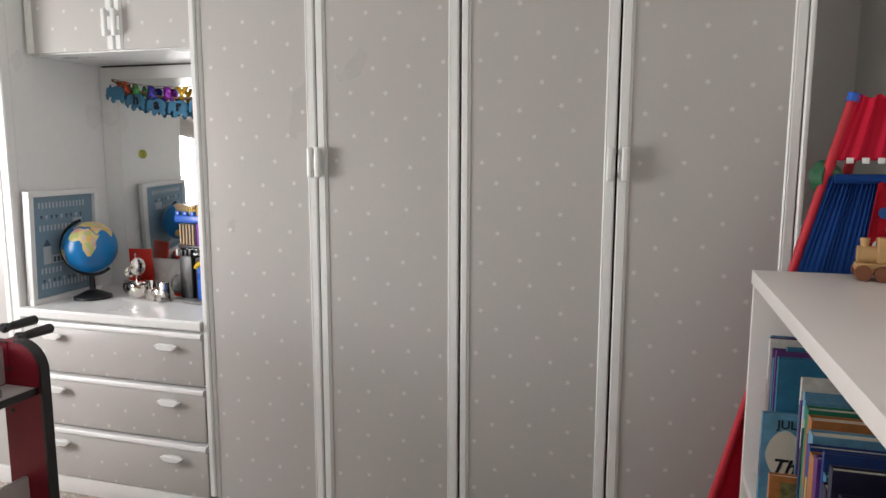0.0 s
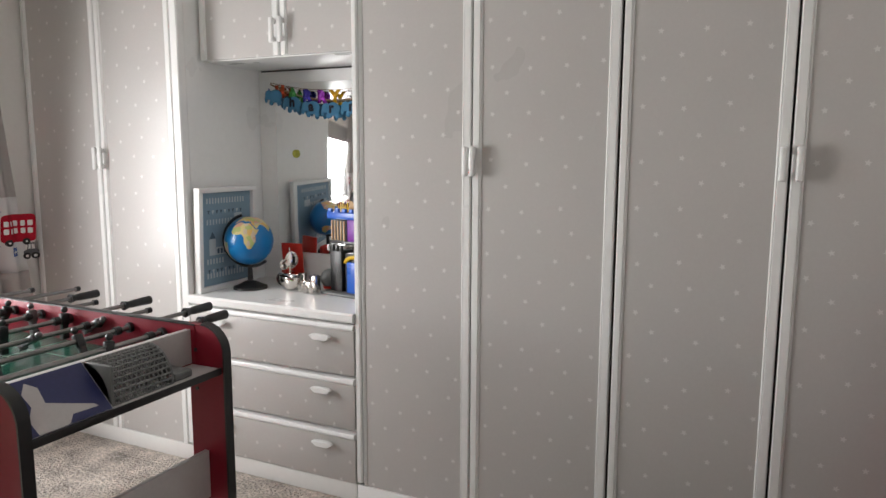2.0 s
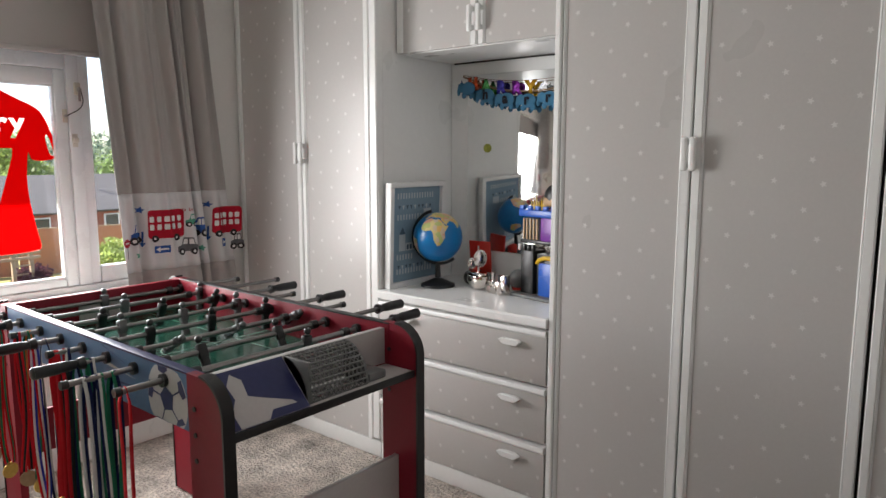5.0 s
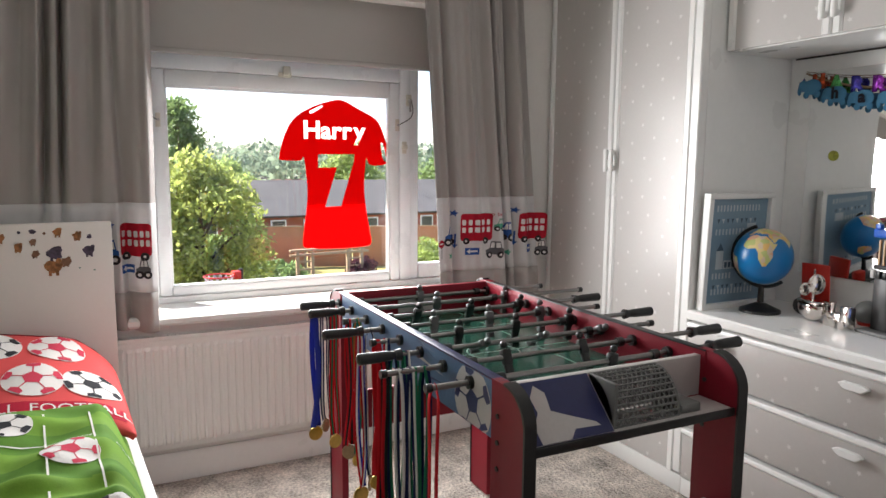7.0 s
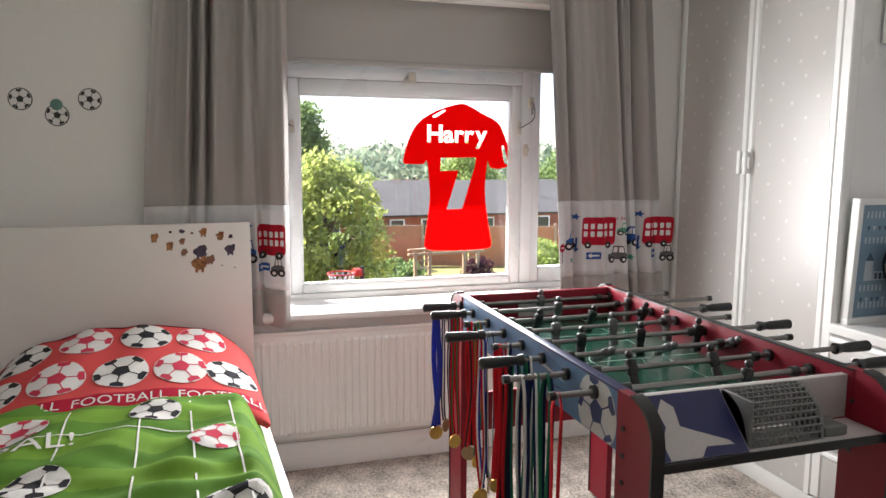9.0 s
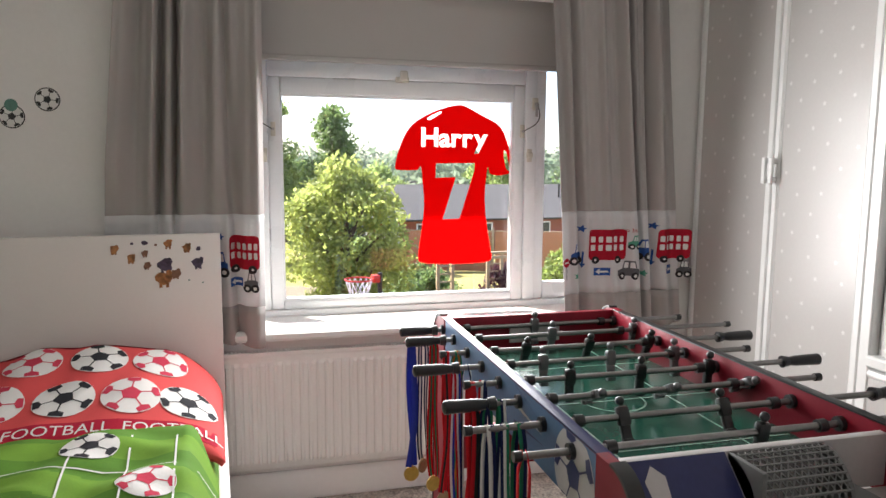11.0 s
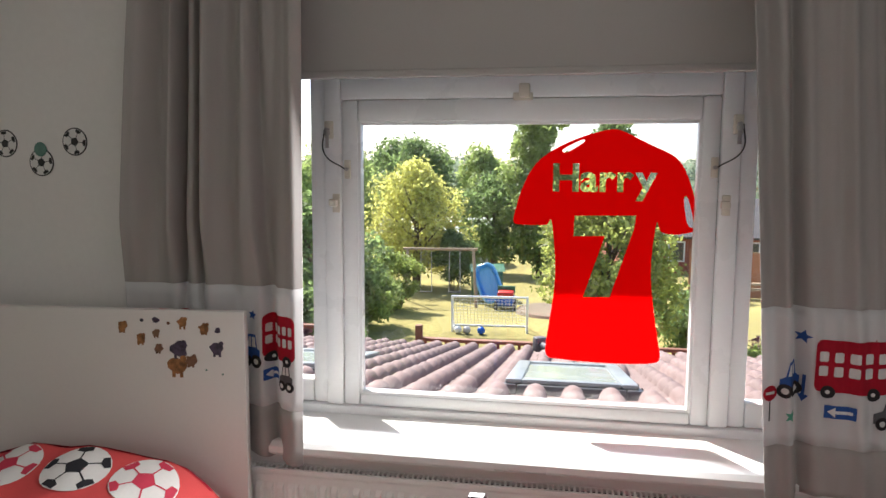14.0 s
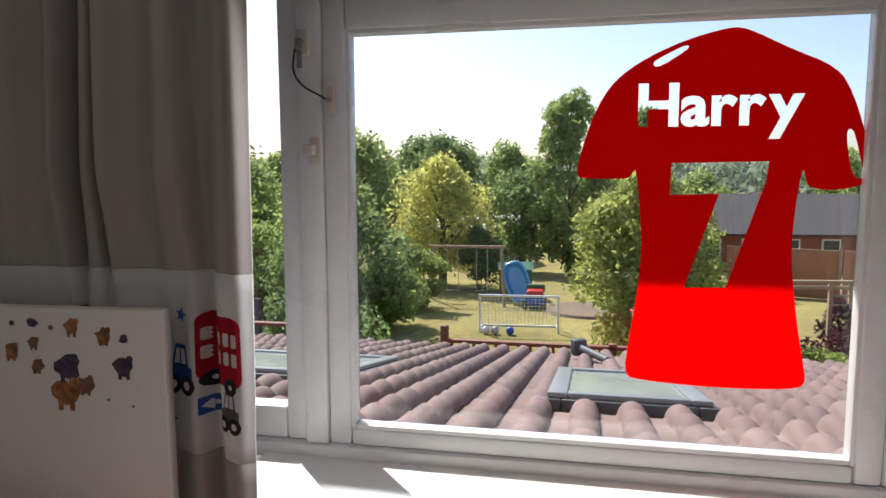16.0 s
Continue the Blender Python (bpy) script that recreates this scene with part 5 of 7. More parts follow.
gn.links.new(next(q for q in gn.nodes if q.bl_idname == "ShaderNodeMix" and tuple(q.inputs["A"].default_value)[2] > 0.2).outputs["Result"], gn.nodes["Principled BSDF"].inputs["Base Color"])
spin = Euler((radians(14), radians(-16), radians(-96))).to_matrix()


def on_globe(lon, lat, layer):
    a, c = radians(lon), radians(lat)
    return spin @ Vector((math.cos(a) * math.cos(c), math.sin(a) * math.cos(c), math.sin(c))) * 0.1107 + Vector((0, 0, 0.222))


for nm, coast in LAND.items():
    bm = B()
    flat(bm, coast)
    flat_part("land_print", drape(bm, on_globe, 9.0), (gm_land,), map_ball, "multicoloured countries")
bm = B()
pts = [(0.120 * math.cos(a), 0.222 + 0.120 * math.sin(a)) for a in [radians(-112 + 8.5 * i) for i in range(-2, 23)]]
ax = Euler((0, radians(-23), radians(180))).to_matrix()
for (a, c), (d, e) in zip(pts[:-1], pts[1:]):
    tube(bm, (-a, 0, c), (-d, 0, e), 0.007, seg=8)
tube(bm, (0, 0, 0.04), (0, 0, 0.105), 0.013, 0.010, 14)
part("meridian_arm", bm, M["black"], gl)
bm = B()
tube(bm, (0, 0, 0.0), (0, 0, 0.010), 0.078, 0.076, 32)
tube(bm, (0, 0, 0.010), (0, 0, 0.034), 0.074, 0.022, 32)
part("base", bm, M["black"], gl)

# toys beside the globe
M["silver"] = mat("polished_silver", (0.75, 0.70, 0.66), 0.12, 1.0, var=0.05, scale=20, bump=0.1)
M["toy_red"] = mat("toy_red", (0.55, 0.03, 0.02), 0.35, bump=0.02)
M["toy_green"] = mat("toy_green", (0.03, 0.13, 0.06), 0.35, bump=0.02)
M["toy_blue"] = mat("toy_blue", (0.01, 0.10, 0.50), 0.3, bump=0.02)
M["toy_yellow"] = mat("toy_yellow", (0.70, 0.45, 0.02), 0.35, bump=0.02)
M["toy_purple"] = mat("toy_purple", (0.20, 0.05, 0.33), 0.35, bump=0.02)
M["toy_tan"] = mat("toy_tan", (0.42, 0.26, 0.12), 0.4, bump=0.02)
single("gift_card", box(B(), -0.055, 0.055, -0.004, 0.004, 0, 0.19, 0.001), M["toy_red"], "orange-red card leaning on the niche wall", "card", m=pose(-2.245, 2.630, 0.785, 6, 0, 8))
t = thing("toy_tractor", "dark green and red toy tractor", "toy tractor", pose(-2.195, 2.545, 0.785, 0, 0, 15))
part("body", box(B(), -0.05, 0.05, -0.022, 0.022, 0.02, 0.055, 0.006), M["toy_green"], t)
part("cab", box(B(), -0.045, -0.005, -0.020, 0.020, 0.055, 0.105, 0.006), M["toy_red"], t)
for x, y, r in ((-0.03, 0.028, 0.034), (-0.03, -0.028, 0.034), (0.035, 0.026, 0.022), (0.035, -0.026, 0.022)):
    part("wheel", tube(B(), (x, y - 0.008, r), (x, y + 0.008, r), r, seg=18), M["black"], t)
t = thing("silver_ship", "polished silver sailing-ship money box", "money box", pose(-2.125, 2.44, 0.785, 0, 0, -20) @ Matrix.Scale(1.3, 4))
bm = B()
ball(bm, (0, 0, 0.040), 0.045, 20, (1.15, 0.7, 0.85))
bmesh.ops.delete(bm, geom=[v for v in bm.verts if v.co.z > 0.058], context="VERTS")
part("hull", bm, M["silver"], t)
part("deck", box(B(), -0.042, 0.042, -0.022, 0.022, 0.050, 0.060, 0.003), M["silver"], t)
part("mast", tube(B(), (0, 0, 0.055), (0, 0, 0.150), 0.003, seg=8), M["silver"], t)
bm = B()
ball(bm, (0.012, 0, 0.108), 0.030, 16, (0.35, 0.9, 1))
part("sail", bm, M["silver"], t)
part("sail", ball(B(), (-0.038, 0, 0.085), 0.020, 14, (0.35, 0.9, 1)), M["silver"], t)
t = thing("silver_train", "small polished silver train ornament", "ornament", pose(-2.005, 2.425, 0.785, 0, 0, -15) @ Matrix.Scale(1.2, 4))
part("body", box(B(), -0.045, 0.020, -0.014, 0.014, 0.016, 0.044, 0.006), M["silver"], t)
part("cab", box(B(), 0.012, 0.045, -0.016, 0.016, 0.016, 0.070, 0.005), M["silver"], t)
part("chimney", tube(B(), (-0.030, 0, 0.042), (-0.030, 0, 0.072), 0.006, 0.009, 12), M["silver"], t)
for x in (-0.032, -0.008, 0.026):
    for y in (-0.017, 0.017):
        part("wheel", tube(B(), (x, y - 0.003, 0.013), (x, y + 0.003, 0.013), 0.013, seg=16), M["silver"], t)
t = thing("dark_helmet", "small dark round toy helmet", "toy", pose(-1.99, 2.56, 0.785))
part("shell", ball(B(), (0, 0, 0.045), 0.045, 18), M["grey_plastic"], t)
part("band", tube(B(), (0, 0, 0.0), (0, 0, 0.012), 0.030, 0.034, 18), M["toy_red"], t)
cs = thing("toy_castle", "black and blue toy castle with a yellow gate arch", "toy castle", pose(-1.80, 2.47, 0.785, 0, 0, -10))
part("base_plate", box(B(), -0.14, 0.12, -0.07, 0.09, 0.0, 0.012, 0.002), M["grey_plastic"], cs)
part("tower", box(B(), -0.115, -0.045, -0.03, 0.05, 0.012, 0.195, 0.004), M["black"], cs)
part("gate_wall", box(B(), -0.035, 0.115, -0.02, 0.05, 0.012, 0.185, 0.004), M["black"], cs)
part("gate", box(B(), -0.015, 0.095, -0.032, -0.020, 0.012, 0.150, 0.004), M["toy_blue"], cs, "blue double gate")
bm = B()
for i in range(9):
    a0, a1 = math.pi * i / 9, math.pi * (i + 1) / 9
    tube(bm, (0.04 + 0.062 * math.cos(a0), -0.03, 0.145 + 0.028 * math.sin(a0)), (0.04 + 0.062 * math.cos(a1), -0.03, 0.145 + 0.028 * math.sin(a1)), 0.009, seg=8)
part("arch", bm, M["toy_yellow"], cs, "yellow arch over the gate")
for k in range(4):
    part("battlement", box(B(), -0.118 + 0.024 * k, -0.104 + 0.024 * k, -0.045, -0.03, 0.195, 0.222, 0.002), M["grey_board"] if k == 0 else M["black"], cs)
part("upper_floor", box(B(), -0.12, 0.115, -0.03, 0.05, 0.225, 0.240, 0.003), M["black"], cs)
part("cage", box(B(), -0.11, -0.02, -0.025, 0.04, 0.240, 0.330, 0.004), M["grey_plastic"], cs)
for k in range(5):
    part("bar", box(B(), -0.104 + 0.018 * k, -0.098 + 0.018 * k, -0.031, -0.026, 0.242, 0.328), M["toy_tan"], cs)
part("purple_wall", box(B(), -0.012, 0.112, -0.028, 0.045, 0.240, 0.335, 0.004), M["toy_purple"], cs)
part("parapet", box(B(), -0.125, 0.118, -0.036, 0.055, 0.336, 0.365, 0.003), M["toy_blue"], cs, "blue parapet")
for k in range(6):
    part("battlement", box(B(), -0.120 + 0.042 * k, -0.098 + 0.042 * k, -0.036, -0.022, 0.365, 0.382, 0.002), M["toy_blue"], cs)
bm = B()
for k in range(7):
    tube(bm, (-0.08 + 0.012 * k, 0.0, 0.366), (-0.088 + 0.014 * k, 0.0, 0.400 + 0.012 * (k % 3)), 0.007, 0.001, 6)
part("crest", bm, M["toy_yellow"], cs, "yellow spiked crest")
bm = B()
ball(bm, (0.035, 0.01, 0.42), 0.052, 14, (1.0, 0.8, 1.05))
ball(bm, (0.06, 0.0, 0.475), 0.030, 12)
part("dark_creature", bm, M["black"], cs, "dark lumpy shape on the parapet")
part("tan_piece", box(B(), 0.0, 0.10, -0.03, 0.0, 0.383, 0.42, 0.008), M["toy_tan"], cs)

# garlands on the mirror
M["cord"] = mat("brown_cord", (0.20, 0.13, 0.07), 0.8, bump=0.2)
M["felt"] = mat("blue_felt", (0.06, 0.20, 0.34), 0.95, var=0.1, scale=30, fine=200, bump=0.4)
M["felt_dark"] = mat("dark_felt", (0.012, 0.012, 0.02), 0.95, bump=0.2)
GY = 2.650


def garland(label, knots, r):
    t = thing("garland", label, "garland", group="name garlands")
    bm = B()
    for (a, c), (d, e) in zip(knots[:-1], knots[1:]):
        tube(bm, (a, GY, c), (d, GY, e), r, seg=6)
    part("cord", bm, M["cord"], t)
    return t


sag = lambda x, x0, x1, z0, d: z0 - d * (1 - ((2 * (x - x0) / (x1 - x0)) - 1) ** 2)
g1 = garland("garland of shiny coloured letters on a thin cord", [(x, sag(x, -2.375, -1.615, 1.742, 0.045)) for x in [-2.375 + 0.038 * i for i in range(21)]], 0.0015)
FOIL = [mat("foil_" + k, c, 0.25, 0.6, var=0.2, scale=40, bump=0.1) for k, c in (("orange", (0.65, 0.10, 0.03)), ("green", (0.10, 0.42, 0.12)), ("blue", (0.06, 0.05, 0.40)), ("purple", (0.30, 0.04, 0.42)), ("gold", (0.75, 0.42, 0.03)), ("silver", (0.6, 0.6, 0.62)))]
for k, (chx, x) in enumerate(zip("HARRY", (-2.318, -2.243, -2.160, -2.077, -2.003))):
    bm = text_bm(chx, 0.072, 0.006)
    bmesh.ops.transform(bm, matrix=pose(x, GY - 0.004, sag(x, -2.375, -1.615, 1.742, 0.045) - 0.034, 90, 0, 0), verts=bm.verts[:])
    ob = flat_part("letter", bm, (FOIL[k],), g1)
    ob.modifiers.new("thickness", "SOLIDIFY").thickness = 0.002
for k, x in enumerate((-2.380, -1.930, -1.862)):
    bm = B()
    prism(bm, star_pts(x, sag(x, -2.375, -1.615, 1.742, 0.045) - (0.028 if k else 0.05), 0.024), GY - 0.007, GY - 0.004, "xz")
    part("star", bm, FOIL[5 if k == 1 else 2], g1, smooth=False)
g2 = garland("garland of blue felt elephants with dark letters on a brown cord", [(x, sag(x, -2.375, -1.615, 1.735, 0.085)) for x in [-2.375 + 0.038 * i for i in range(21)]], 0.004)
for k, x in enumerate((-2.338, -2.230, -2.122, -2.010, -1.902, -1.789, -1.676)):
    z = sag(x, -2.375, -1.615, 1.735, 0.085) - 0.042
    bm = B()
    ball(bm, (x, GY - 0.012, z), 0.038, 18, (1.05, 0.28, 0.82))
    ball(bm, (x - 0.038, GY - 0.012, z + 0.006), 0.023, 14, (1, 0.35, 1))
    for d in (-0.024, 0.024):
        ball(bm, (x + d, GY - 0.012, z - 0.030), 0.013, 10, (0.95, 0.5, 1.1))
    ball(bm, (x - 0.055, GY - 0.012, z - 0.012), 0.011, 10, (0.8, 0.5, 1.7))
    e = part("elephant", bm, M["felt"], g2, "stuffed blue felt elephant")
    if 0 < k < 6:
        bm = text_bm("harry"[k - 1], 0.062, 0.003)
        bmesh.ops.transform(bm, matrix=pose(x, GY - 0.026, z + 0.004, 90, 0, 0), verts=bm.verts[:])
        flat_part("letter", bm, (M["felt_dark"],), e)
bm = B()
tube(bm, (-2.245, 2.6668, 1.404), (-2.245, 2.664, 1.404), 0.020, seg=22)
single("round_sticker", bm, mat("yellow_green_sticker", (0.35, 0.36, 0.05), 0.5, var=0.5, scale=60, bump=0), "small yellow-green round sticker on the mirror", "sticker")

# ---- bookcase, books and the toy train ----
bc = thing("bookcase", "low white bookcase packed with children's books", "bookcase")
KX, KY0, KY1, KZ = 0.236, 0.25, 1.85, 1.123
part("top_board", box(B(), KX, KX + 0.40, KY0, KY1, KZ - 0.034, KZ, 0.002), M["headboard"], bc)
part("side_panel", box(B(), KX + 0.004, KX + 0.40, KY1 - 0.02, KY1 - 0.001, 0.0, KZ - 0.0345, 0.002), M["headboard"], bc)
part("side_panel", box(B(), KX + 0.004, KX + 0.40, KY0 + 0.001, KY0 + 0.02, 0.0, KZ - 0.0345, 0.002), M["headboard"], bc)
part("back_panel", box(B(), KX + 0.385, KX + 0.397, KY0 + 0.021, KY1 - 0.021, 0.0, KZ - 0.035), M["headboard"], bc)
part("shelf", box(B(), KX + 0.006, KX + 0.384, KY0 + 0.021, KY1 - 0.021, 0.576, 0.600, 0.002), M["headboard"], bc)
part("shelf", box(B(), KX + 0.006, KX + 0.384, KY0 + 0.021, KY1 - 0.021, 0.30, 0.324, 0.002), M["headboard"], bc)
r8 = random.Random(21)
COVERS = [mat("book_" + str(i), c, 0.4, var=0.25, scale=25, fine=60, bump=0.02) for i, c in enumerate([(0.02, 0.05, 0.20), (0.03, 0.16, 0.28), (0.75, 0.50, 0.02), (0.62, 0.60, 0.56), (0.10, 0.03, 0.16), (0.35, 0.06, 0.04), (0.05, 0.20, 0.22), (0.60, 0.58, 0.52), (0.42, 0.16, 0.05), (0.02, 0.02, 0.05), (0.02, 0.20, 0.12), (0.12, 0.30, 0.45)])]
M["pages"] = mat("book_pages", (0.66, 0.60, 0.50), 0.8, var=0.1, scale=10, fine=300, bump=0.2)


def book(x, y0, y1, z, h, d, cm):
    t = thing("book", "children's picture book standing on the shelf", "book", group="books on the shelf")
    bm = B()
    box(bm, x, x + 0.002, y0, y1, z, z + h)
    box(bm, x + 0.002, x + d, y0, y0 + 0.0016, z, z + h)
    box(bm, x + 0.002, x + d, y1 - 0.0016, y1, z, z + h)
    part("cover", bm, cm, t, smooth=False)
    part("pages", box(B(), x + 0.003, x + d - 0.004, y0 + 0.0018, y1 - 0.0018, z + 0.004, z + h - 0.004), M["pages"], t, smooth=False)
    bm = B()
    flat(bm, [(0, 0), (1, 0), (1, 1), (0, 1)])
    a, c = z + h * (0.25 + 0.2 * r8.random()), z + h * (0.6 + 0.25 * r8.random())
    for v in bm.verts:
        v.co = (x - 0.0006, y0 + 0.25 * (y1 - y0) + 0.5 * (y1 - y0) * v.co.x, a + (c - a) * v.co.y)
    flat_part("title_bar", bm, (r8.choice(COVERS),), t)
    return t


y = 1.825
i = 0
while y > 0.30:
    th_ = 0.006 + 0.012 * r8.random() if y > 1.45 else 0.010 + 0.022 * r8.random()
    hh = (0.33 + 0.05 * r8.random()) if y > 1.62 else 0.29 + 0.08 * r8.random()
    if not (1.575 < y < 1.625 or 1.45 < y < 1.50):
        book((KX + 0.030 + 0.03 * r8.random() if y > 1.62 else KX + max(0.008, 0.046 - 0.16 * (1.44 - y)) + 0.008 * r8.random()), y - th_, y, 0.600, hh, 0.19 + 0.03 * r8.random(), COVERS[(0, 1, 4, 0, 3, 1, 4, 1)[int(r8.random() * 8)] if y > 1.60 else int(r8.random() * 12)])
    y -= th_ + 0.0015
t = book(KX + 0.004, 1.590, 1.606, 0.600, 0.245, 0.26, COVERS[11])
t["label"] = "light blue picture book with black title lettering"
for txt, s, dx, dz, f in (("JULIA", 0.027, 0.062, 0.222, 0.0006), ("The", 0.046, 0.062, 0.125, 0.0012)):
    bm = text_bm(txt, s, f)
    if txt == "The":
        for v in bm.verts:
            v.co.x += 0.3 * v.co.y
    bmesh.ops.transform(bm, matrix=pose(KX + 0.004 + dx, 1.5888, 0.600 + dz, 90, 0, 0), verts=bm.verts[:])
    flat_part("title", bm, (M["black"],), t)
bm = B()
flat(bm, smooth_loop([(KX + 0.015, 0.74), (KX + 0.025, 0.79), (KX + 0.055, 0.81), (KX + 0.085, 0.78), (KX + 0.105, 0.72), (KX + 0.055, 0.68)], 4))
for v in bm.verts:
    v.co = (v.co.x, 1.5892, v.co.y)
flat_part("cover_print", bm, (M["pages"],), t)
t = book(KX + 0.003, 1.462, 1.478, 0.600, 0.160, 0.22, COVERS[8])
t["label"] = "orange-framed picture book with a dark jungle cover"
bm = B()
flat(bm, rect_pts(KX + 0.024, KX + 0.220, 0.612, 0.748))
for v in bm.verts:
    v.co = (v.co.x, 1.4612, v.co.y)
flat_part("cover_print", bm, (mat("jungle_print", (0.16, 0.15, 0.06), 0.5, var=0.8, scale=30, fine=80, bump=0),), t)

M["wood"] = mat("beech_wood", (0.50, 0.30, 0.13), 0.5, var=0.12, scale=12, fine=60, bump=0.1)
M["wood_dark"] = mat("stained_wood", (0.20, 0.07, 0.03), 0.5, var=0.15, scale=12, fine=60, bump=0.1)
tr = thing("toy_train", "natural wooden toy train with dark wheels", "toy train", pose(0.530, 1.775, KZ, 0, 0, -8))
part("engine", box(B(), -0.085, -0.012, -0.022, 0.022, 0.020, 0.040, 0.004), M["wood"], tr)
part("boiler", tube(B(), (-0.082, 0, 0.058), (-0.040, 0, 0.058), 0.020, seg=20), M["wood"], tr)
part("chimney", tube(B(), (-0.068, 0, 0.074), (-0.068, 0, 0.096), 0.008, 0.011, 14), M["wood"], tr)
part("cab", box(B(), -0.044, -0.012, -0.021, 0.021, 0.040, 0.098, 0.004), M["wood"], tr)
part("wagon", box(B(), 0.002, 0.105, -0.022, 0.022, 0.020, 0.038, 0.004), M["wood"], tr)
for a, c in ((0.004, 0.040), (0.060, 0.100)):
    part("load_block", box(B(), a, c, -0.018, 0.018, 0.038, 0.100, 0.004), M["wood"], tr)
for x in (-0.070, -0.030, 0.018, 0.052, 0.088):
    for y in (-0.028, 0.028):
        part("wheel", tube(B(), (x, y - 0.006, 0.018), (x, y + 0.006, 0.018), 0.018, seg=18), M["wood_dark"], tr)

# ---- play tent beside the wardrobe ----
M["tent_red"] = cloth("red_tent_cotton", (0.70, 0.02, 0.06), 0.25, var=0.08, scale=8, fine=300, bump=0.3)
M["tent_blue"] = cloth("blue_tent_cotton", (0.012, 0.060, 0.26), 0.2, var=0.1, scale=8, fine=300, bump=0.3)
M["pole_red"] = mat("red_pole_sleeve", (0.50, 0.012, 0.03), 0.6, var=0.1, bump=0.2)
M["dots_red"] = cloth("red_dotted_cotton", (0.50, 0.012, 0.03), 0.2, var=0.06, bump=0.3)
tn = thing("play_tent", "red and blue cotton play tent on red poles", "play tent", pose(0, 0, 0))
TYF, TTOP = 1.93, 1.55
base, apex = Vector((0.068, TYF, 0.0)), Vector((0.452, TYF, TTOP))
part("pole", tube(B(), base, apex, 0.012, seg=14), M["pole_red"], tn)
part("pole", tube(B(), (0.640, TYF, 0.0), (0.600, TYF, TTOP), 0.012, seg=14), M["pole_red"], tn)
part("pole", tube(B(), (0.20, 2.10, 0.0), (0.50, 1.97, TTOP), 0.012, seg=14), M["pole_red"], tn)
part("pole_cap", tube(B(), (0.449, TYF, TTOP - 0.012), (0.454, TYF, TTOP + 0.008), 0.0155, seg=14), M["toy_blue"], tn)
bm = B()
tube(bm, (0.418, TYF + 0.010, 1.352), (0.400, TYF + 0.030, 1.352), 0.036, 0.044, 18)
ball(bm, (0.408, TYF + 0.020, 1.358), 0.040, 16, (1, 0.6, 0.75))
part("joint_ball", bm, M["toy_green"], tn, "green fabric joint")


def tent_edges(z):
    return base.x + (apex.x - base.x) * z / TTOP + 0.008, 0.640 - 0.040 * z / TTOP - 0.012


def tent_cloth(name, m, z0, z1, f0, f1, dy, waves, amp, label="", gathered=False):
    v, f = [], []
    n, r = 120, 20
    for j in range(r + 1):
        z = z0 + (z1 - z0) * j / r
        xl, xr = tent_edges(z)
        g = (j / r) ** 6 if gathered else 0.4 + 0.6 * j / r
        for i in range(n + 1):
            u = f0 + (f1 - f0) * i / n
            soft = 0.006 * noise.noise(Vector((u * 9.0, z * 2.0, 3.3)))
            v.append((xl + (xr - xl) * u, TYF + dy + soft + amp * g * math.sin(waves * u * 6.283 + 1.2 * math.sin(u * 23)), z + 0.005 * math.sin(waves * u * 6.283 + 1) * (j == r)))
    for j in range(r):
        for i in range(n):
            k = j * (n + 1) + i
            f.append((k, k + 1, k + n + 2, k + n + 1))
    ob = raw(name, v, f, M[m], tn, label, smooth=True)
    ob.modifiers.new("thickness", "SOLIDIFY").thickness = 0.002
    return ob


tent_cloth("roof_cloth", "tent_red", 1.395, TTOP, 0, 1, -0.014, 3, 0.008, "red gathered roof cloth")
tent_cloth("curtain_cloth", "tent_blue", 0.75, 1.352, 0, 0.60, -0.018, 22, 0.007, "blue curtain gathered along its top", True)
part("top_roll", tube(B(), (0.418, TYF - 0.022, 1.350), (0.560, TYF - 0.022, 1.350), 0.012, seg=12), M["tent_blue"], tn, "gathered blue heading")
tent_cloth("lower_cloth", "tent_red", 0.02, 0.76, 0, 1, 0.004, 2, 0.012, "red lower cloth")
bm = B()
for k in range(5):
    box(bm, 0.440 + 0.034 * k, 0.456 + 0.034 * k, TYF - 0.028, TYF - 0.025, 1.388, 1.402, 0.001)
tagged(part("check_trim", bm, M["frame_white"], tn, "white checked trim"), kind="stuff")
d1 = tent_cloth("dotted_cloth", "dots_red", 0.75, 1.345, 0.55, 0.98, -0.034, 3, 0.003, "red cloth with coloured dots")
M["dot_orange"] = cloth("orange_dot", (0.75, 0.33, 0.02), 0.1, bump=0)
M["dot_lime"] = cloth("lime_dot", (0.30, 0.42, 0.03), 0.1, bump=0)
cols = [M["frame_white"], M["dot_orange"], M["dot_lime"], M["frame_white"], M["ink_blue"]]
for row in range(14):
    z = 0.79 + 0.040 * row
    xl, xr = tent_edges(z)
    for q in range(5):
        x = xl + (xr - xl) * 0.57 + 0.020 + 0.044 * q + (0.022 if row % 2 else 0)
        if x > xr - 0.02:
            continue
        bm = B()
        flat(bm, round_pts(x, z, 0.0145, n=16))
        for v in bm.verts:
            v.co = (v.co.x, TYF - 0.0475, v.co.y)
        flat_part("dot", bm, (cols[(2 * row + 3 * q) % 5],), d1)
side = [(0.345, 1.16), (0.382, 1.30), (0.400, 1.30), (0.368, 1.16)]
part("side_cloth", prism(B(), side, TYF + 0.012, TYF + 0.016, "xz"), M["dots_red"], tn, "red dotted side cloth")

